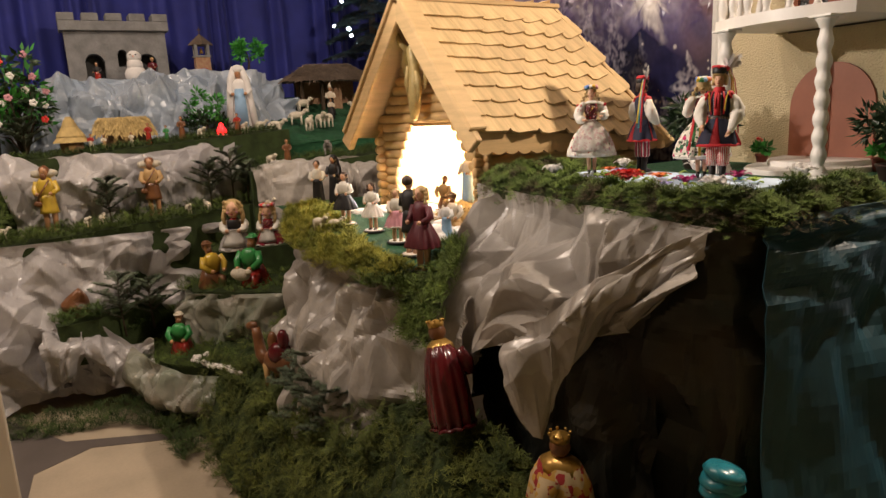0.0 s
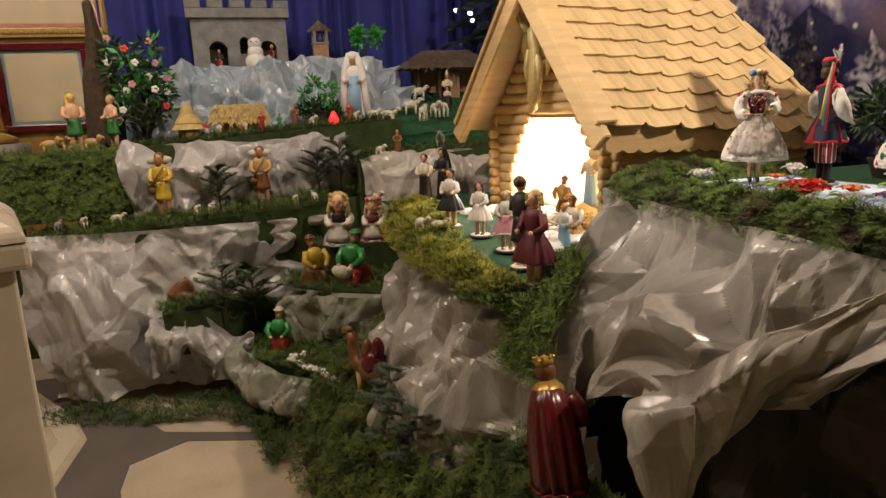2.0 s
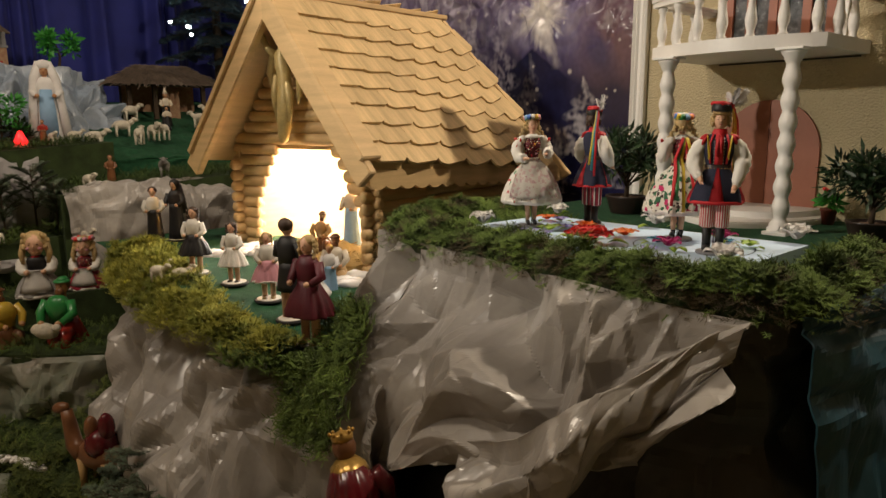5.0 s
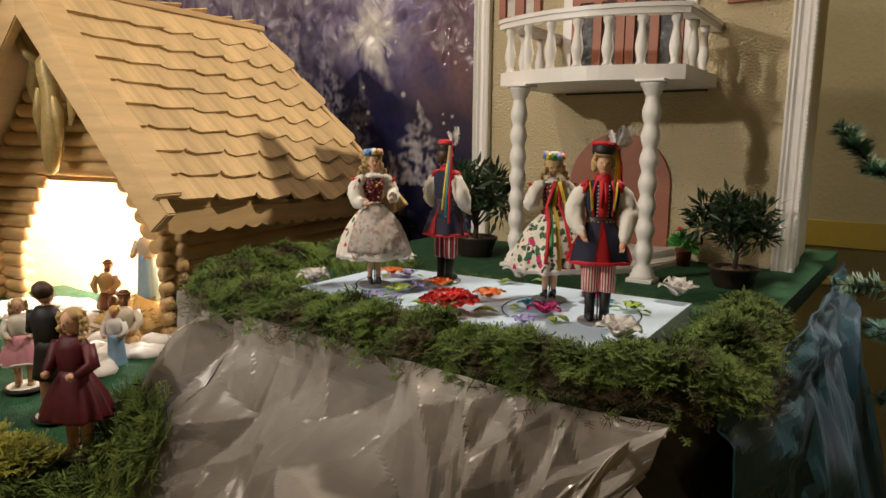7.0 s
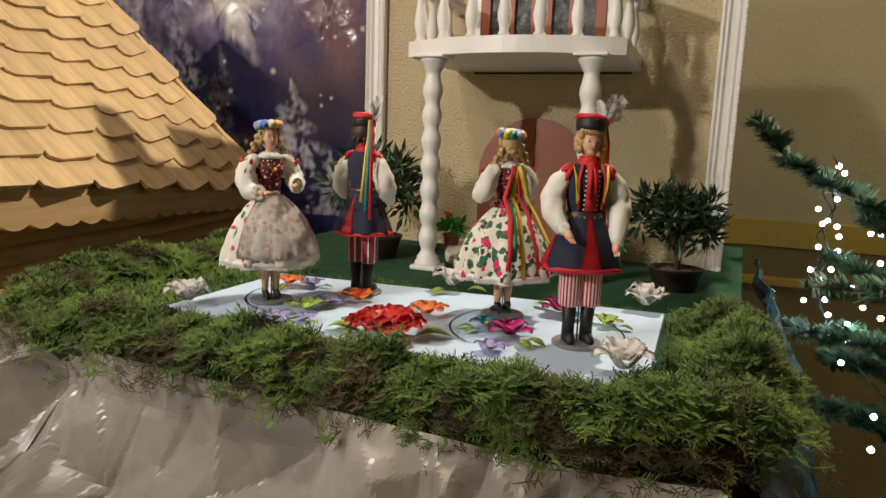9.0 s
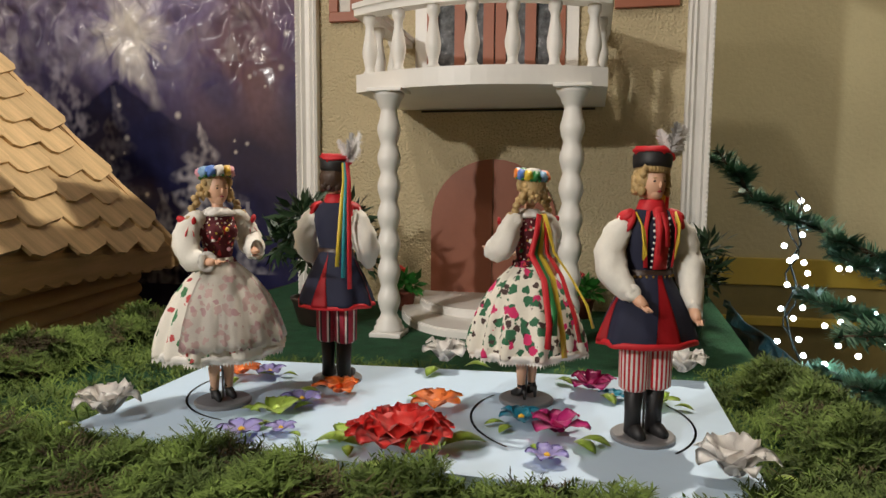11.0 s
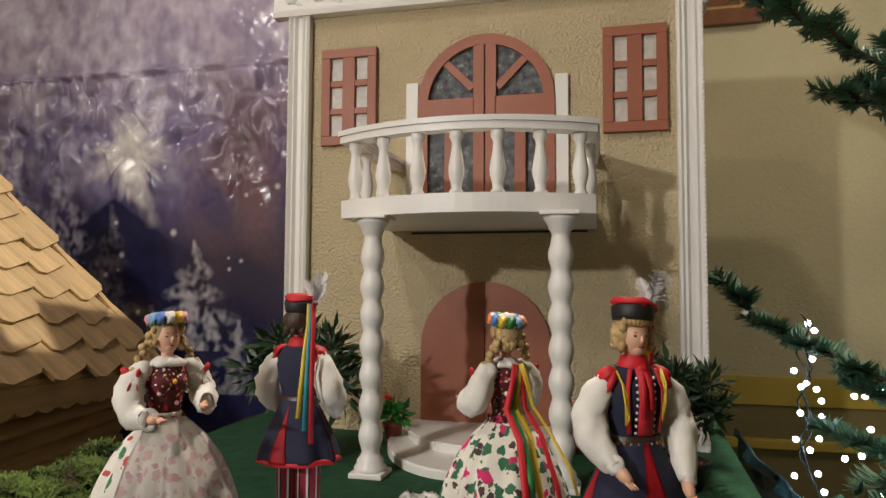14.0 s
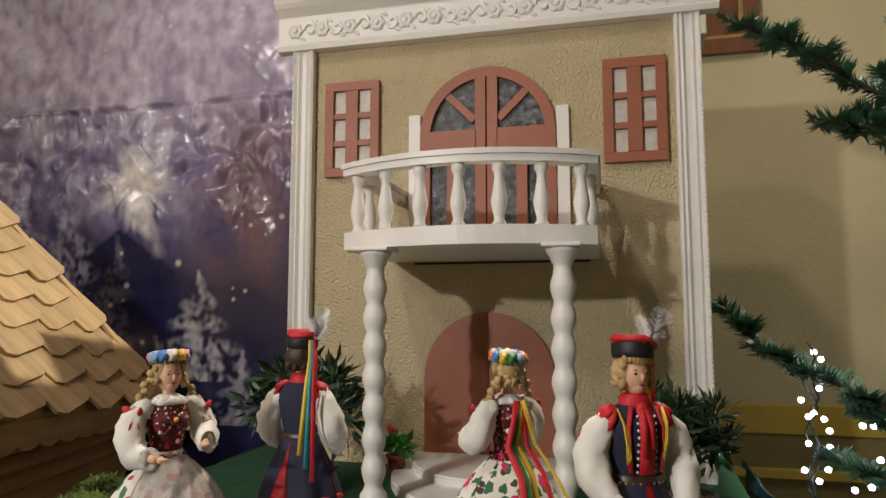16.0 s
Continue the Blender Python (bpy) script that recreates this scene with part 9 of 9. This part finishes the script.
standing(pose(-3.76, -1.304, 1.533, 0, 0, 75), 0.48, C_FEATHER, C_FEATHER, "Madonna statue in white veil over a blue gown", P_GOLD, gown)
snowman = Figure()
snowman.ball(C_FEATHER, (0, 0, 0.07), (0.085, 0.085, 0.08), (0, 0, 0), 3, 0.004).ball(C_FEATHER, (0, 0, 0.15), (0.062, 0.062, 0.06), (0, 0, 0), 3, 0.004).ball(C_FEATHER, (0, 0, 0.215), (0.055, 0.055, 0.05), (0, 0, 0), 3, 0.003)
snowman.ball(S_ORANGE, (0.055, 0, 0.215), (0.02, 0.006, 0.006))
for s in (-1, 1):
    snowman.ball(C_BLACK, (0.05, s * 0.02, 0.228), 0.006)
snowman.make("snowman", pose(-4.6, -1.943, 1.957, 0, 0, -10), "white woolly snowman figure before the castle", "figure")
standing(pose(-4.58, -1.813, 1.965, 0, 0, 80), 0.20, P_WINE, P_WINE, "tiny lady figure in purple by the castle gate", C_BLOND, None)
standing(pose(-4.62, -2.223, 1.939, 0, 0, 60), 0.20, P_RED, C_BLACK, "tiny figure in black and red by the castle gate", C_BLACK, None)
flock = ((-4.22, -0.692, 1.666, 100), (-4.1, -0.135, 1.660, 250), (-3.85, -0.862, 1.562, 80), (-3.95, -0.290, 1.609, 220), (-3.8, -0.265, 1.579, 240), (-3.66, -1.086, 1.496, 60), (-3.72, -0.706, 1.531, 10), (-3.7, -0.647, 1.534, 190), (-3.62, -0.191, 1.533, 250), (-4.15, -0.033, 1.677, 120), (-3.62, -0.829, 1.512, 150))
for x, y, z, a in flock:
    quad(pose(x, y, z, 0, 0, a), 0.135, P_WOOL, "white woolly sheep on the green pasture", group="pasture sheep")
standing(pose(-4.05, -0.496, 1.627, 0, 0, 80), 0.24, C_BLACK, P_CREAM, "small herdsman figure in black and cream with a pointed cap", P_BROWN, lambda f, k: f.turn(P_CREAM, [(0.024 * k, 0.285 * k), (0.014 * k, 0.31 * k), (0.0, 0.345 * k)], steps=14))
standing(pose(-3.92, -0.540, 1.593, 0, 0, 80), 0.17, C_BLACK, P_CREAM, "small herdsman figure with black cap", C_BLACK, None)
standing(pose(-3.02, -1.180, 1.310, 0, 0, 75), 0.17, P_BROWN, P_BROWN, "brown clay figure sitting on the grey rock", P_BROWN, None)
quad(pose(-3.05, -0.882, 1.329, 0, 0, -20), 0.14, P_GREY, "grey wolf figure on the rock", "toy_wolf")
quad(pose(-3, -1.300, 1.302, 0, 0, 20), 0.10, P_WOOL, "small sheep on the grey rock")
quad(pose(-2.88, -1.365, 1.024, 0, 0, 20), 0.10, P_WOOL, "small sheep under the grey rock")
# garden pair and lions
standing(pose(-3.72, -3.169, 1.42, 0, 0, 110), 0.38, C_GREEN, C_SKIN, "long-haired blonde doll with leaf skirt in the garden", C_YELLOW, lambda f, k: f.limb(C_YELLOW, [(0, 0.014 * k, 0.285 * k), (0, 0.03 * k, 0.2 * k), (0, 0.032 * k, 0.06 * k)], [0.024 * k, 0.026 * k, 0.015 * k]), C_SKIN, True, "garden_doll", "doll")
standing(pose(-3.72, -2.940, 1.42, 0, 0, 40), 0.36, C_GREEN, C_SKIN, "doll with leaf skirt in the garden", C_BLOND, None, C_SKIN, True, "garden_doll", "doll")
tagged(mesh_object("green_box", boxed(-3.80, -3.42, -3.46, -2.84, 1.35, 1.418, 0.004), M_TURF), "green felt covered box", "box")
for x, y, a in ((-3.58, -3.30, 100), (-3.62, -3.24, 60), (-3.6, -3.06, 80)):
    quad(pose(x, y, 1.42, 0, 0, a), 0.11, C_TAN, "small tan lion figure on green felt", "toy_lion", None, "lions", C_TAN if a != 60 else P_BROWN)
quad(pose(-3.56, -3.163, 1.42, 0, 0, 80), 0.06, C_GREY, "tiny grey and white animal figure", "toy_animal")

# ---- framed papers on the west wall ----
def picture(y0, y1, z0, z1, frame_mat, w, mount, label, x=-5.195):
    p = thing("framed_paper", Matrix.Translation((x, (y0 + y1) / 2, (z0 + z1) / 2)), label, "picture")
    hy, hz = (y1 - y0) / 2, (z1 - z0) / 2
    fb = bmesh.new()
    box(fb, 0, 0.04, -hy, hy, -hz, -hz + w, 0.006)
    box(fb, 0, 0.04, -hy, hy, hz - w, hz, 0.006)
    box(fb, 0, 0.0395, -hy, -hy + w, -hz + w, hz - w, 0.006)
    box(fb, 0, 0.0395, hy - w, hy, -hz + w, hz - w, 0.006)
    if frame_mat is M_GILT:
        rng = random.Random(2)
        for k in range(120):
            u = k / 120 * 4
            e = int(u)
            s = u - e
            pos = ((-hy + w / 2 + (2 * hy - w) * s, -hz + w / 2), (hy - w / 2, -hz + w / 2 + (2 * hz - w) * s), (hy - w / 2 - (2 * hy - w) * s, hz - w / 2), (-hy + w / 2, hz - w / 2 - (2 * hz - w) * s))[e]
            bmesh.ops.create_icosphere(fb, subdivisions=1, radius=w * 0.22, matrix=Matrix.Translation((0.04, *pos)))
    part("frame", fb, frame_mat, p)
    part("mount", boxed(0.004, 0.008, -hy + w, hy - w, -hz + w, hz - w), mount, p)
    m = w * 0.5
    part("paper", boxed(0.0085, 0.010, -hy + w + m, hy - w - m, -hz + w + m, hz - w - m), M_PAPER, p)
    bars = bmesh.new()
    rng = random.Random(4)
    wide = 2 * (hy - w - m)
    for c in range(3):
        for r in range(12):
            z = hz - w - m - 0.03 - r * (2 * (hz - w - m) - 0.05) / 12
            yy = -hy + w + m + wide * (0.06 + 0.31 * c)
            box(bars, 0.0102, 0.0106, yy, yy + wide * rng.uniform(0.12, 0.25), z - 0.006, z)
    part("text_lines", bars, M_INK, p)
    g = part("glass", boxed(0.014, 0.016, -hy + w, hy - w, -hz + w, hz - w), M_GLASS, p)
    g.visible_shadow = False


M_MOUNTRED = mat("faded_red_mount", (0.26, 0.10, 0.07), 0.8, vary=0.2)
M_MOUNTGREY = mat("grey_blue_mount", (0.12, 0.16, 0.17), 0.8, vary=0.2)
picture(-4.02, -3.06, 2.30, 3.02, M_GILT, 0.075, M_MOUNTRED, "printed page under glass in an ornate gilt frame")
picture(-3.97, -3.27, 1.55, 2.26, P_WINE, 0.055, M_MOUNTGREY, "certificate under glass in a dark red wooden frame")
pf = thing("framed_picture", Matrix.Translation((0.08, 1.24, 2.75)), "brown wooden picture frame on the wall", "picture")
part("frame", framed(0.30, 0.82, 0.0, 0.6, [], [], 0.06, 0.03), P_BROWN, pf)
part("slip", framed(0.36, 0.76, 0.06, 0.54, [], [], 0.015, 0.02), M_GILT, pf)
part("canvas", boxed(0.37, 0.75, -0.006, 0.0, 0.07, 0.53), P_BROWN, pf)

gp = thing("gilded_pilaster", Matrix.Translation((-5.2, -4.16, 0)), "gilded carved pilaster with rosettes beside the framed papers", "pilaster")
part("shaft", boxed(0.0, 0.06, -0.16, 0.13, 0.0, 4.9, 0.01), M_GOLDWALL, gp)
for y in (-0.15, 0.12):
    part("moulding", moulded([(0, 0), (0, 0.02), (0.012, 0.034), (0.024, 0.02), (0.024, 0)], 4.9), M_GILT, gp, "gilt edge moulding").matrix_basis = pose(0.06, y, 0, 0, 0, 90)
for k in range(9):
    z = 1.55 + 0.24 * k
    bm = lathe([(0.085, 0.0), (0.078, 0.012), (0.05, 0.02), (0.035, 0.010), (0.022, 0.026), (0.0, 0.03)], 32, None, Matrix.Translation((0.06, -0.02, z)) @ Matrix.Rotation(math.pi / 2, 4, "Y"))
    for v in bm.verts:
        d = Vector((0, v.co.y + 0.02, v.co.z - z))
        if d.length > 0.03:
            v.co -= d * 0.22 * (1 - abs(math.cos(4 * math.atan2(d.z, d.y))))
    part("rosette", bm, M_GILT, gp, "carved gilt rosette")
    part("band", boxed(0.058, 0.082, -0.125, 0.095, z + 0.11, z + 0.125, 0.004), M_GILT, gp)
cross = thing("altar_cross", Matrix.Translation((-4.98, -4.08, 1.58)), "small brown wooden cross on a turned foot", "cross")
part("foot", lathe([(0.07, 0.0), (0.07, 0.02), (0.03, 0.04), (0.025, 0.07), (0.0, 0.075)], 20), P_BROWN, cross, smooth=True)
part("post", boxed(-0.014, 0.014, -0.02, 0.02, 0.06, 0.50, 0.003), P_BROWN, cross)
part("arm", boxed(-0.0145, 0.0145, -0.12, 0.12, 0.33, 0.37, 0.003), P_BROWN, cross)
shelf = tagged(mesh_object("wall_shelf", boxed(-5.14, -4.80, -4.32, -3.94, 1.52, 1.58, 0.008), M_GOLDWALL), "ochre painted wall shelf", "shelf")

# ---- marble balustrade end and shell basin by the aisle ----
pil = thing("marble_pier", pose(-0.36, -2.93, 0, 0, 0, 17), "polished beige marble pier with moulded cap", "pier")
part("shaft", boxed(-0.26, 0.22, -0.6, 0.255, 0.0, 1.335, 0.006), M_MARBLE, pil)
part("cap", boxed(-0.29, 0.245, -0.62, 0.285, 1.335, 1.39, 0.012), M_MARBLE, pil)
cap = bmesh.new()
cols = []
for i in range(13):
    t = i / 12
    o = 0.02 - 0.20 * t ** 1.6
    z = 1.39 + 0.075 * math.sin(t * math.pi / 2)
    cols.append([cap.verts.new(c) for c in ((-0.28 - o * 0.3, -0.6, z), (0.225 + o, -0.6, z), (0.225 + o, 0.262 + o, z), (-0.28 - o * 0.3, 0.262 + o, z))])
for a, b in zip(cols, cols[1:]):
    for k in range(4):
        cap.faces.new((a[k], a[(k + 1) % 4], b[(k + 1) % 4], b[k]))
cap.faces.new(cols[-1])
cap.faces.new(cols[0][::-1])
bmesh.ops.recalc_face_normals(cap, faces=cap.faces)
part("moulding", cap, M_MARBLE, pil)
scroll = [(0.0, 0.07, 1.46), (0.0, 0.12, 1.52), (0.0, 0.10, 1.60), (0.0, 0.02, 1.625), (0.0, -0.04, 1.58), (0.0, -0.02, 1.53), (0.0, 0.03, 1.535), (0.0, 0.045, 1.57)]
knob = tube([along_smooth([Vector(p) for p in scroll], i / 40) + Vector((-0.07, -0.02, 0)) for i in range(41)], [0.055 - 0.030 * i / 40 for i in range(41)], 14)
part("volute", knob, M_MARBLE, pil, "carved marble scroll", smooth=True)
basin = thing("stone_basin", Matrix.Translation((-4.3, -3.88, -0.04)), "grey stone pedestal basin with a copper lid", "basin")
part("pedestal", lathe([(0.26, 0), (0.24, 0.2), (0.18, 0.5), (0.16, 1.1), (0.24, 1.35), (0.29, 1.42), (0.29, 1.52), (0.0, 1.53)], 28), P_GREY, basin, smooth=True)
part("lid", lathe([(0.22, 1.53), (0.22, 1.56), (0.14, 1.60), (0.03, 1.62), (0.0, 1.62)], 24), P_GOLD, basin, smooth=True)

# ---- floor inlay ----
inlay("floor_band", [(-3.4, -3.40), (-2.85, -3.03), (-2.63, -2.88), (-2.31, -2.69), (-2.02, -1.98), (-1.94, -1.98), (-2.16, -2.57), (-2.01, -2.82), (-1.78, -2.83), (-1.5, -2.77), (-1.5, -3.02), (-1.89, -3.12), (-2.38, -3.07), (-2.7, -3.19), (-3.4, -3.62)], M_FLOORDARK)
inlay("floor_band", [(-2.9, -3.29), (-2.42, -3.11), (-1.87, -3.17), (-1.5, -3.07), (-1.5, -3.19), (-1.85, -3.29), (-2.4, -3.21), (-2.9, -3.42)], M_FLOORLIGHT)

# ---- shingles, row by row ----
for side, deck in ((1, roof), (-1, roof_left)):
    me = shingle_mesh(0.186, 0.145, 0.010)
    rows_n = 9
    for r in range(rows_n):
        s0 = -0.03 + r / rows_n
        for k in range(-1, 9):
            y = (k + (0.5 if r % 2 else 0.0) + 0.5) / 7.45
            half = 1.0
            if not 0.05 < y < 0.96:
                if r % 2 and -0.06 < y < 1.05:
                    y, half = (0.033, 0.5) if y < 0.5 else (0.967, 0.5)
                else:
                    continue
            p, q = roof_point(side, s0, y), roof_point(side, s0 + 0.2, y)
            along_y = (roof_point(side, s0, y + 0.02) - p).normalized()
            up = (q - p).normalized()
            nrm = along_y.cross(up) if side < 0 else up.cross(along_y)
            nrm = nrm * (1 if nrm.z > 0 else -1)
            xax = up.cross(nrm).normalized()
            random.seed(r * 50 + k + 7)
            ob = new("shingle", me)
            ob.parent = deck
            m = Matrix((xax, up, nrm)).transposed().to_4x4()
            m.translation = p + nrm * (0.016 + random.uniform(0, 0.003))
            ob.matrix_basis = m @ Matrix.Rotation(radians(random.uniform(-0.5, 0.5)), 4, "Z") @ Matrix.Rotation(radians(-4.5 + random.uniform(-0.8, 0.8)), 4, "X") @ Matrix.Diagonal((half * random.uniform(0.93, 1.0), random.uniform(0.97, 1.06), 1, 1))
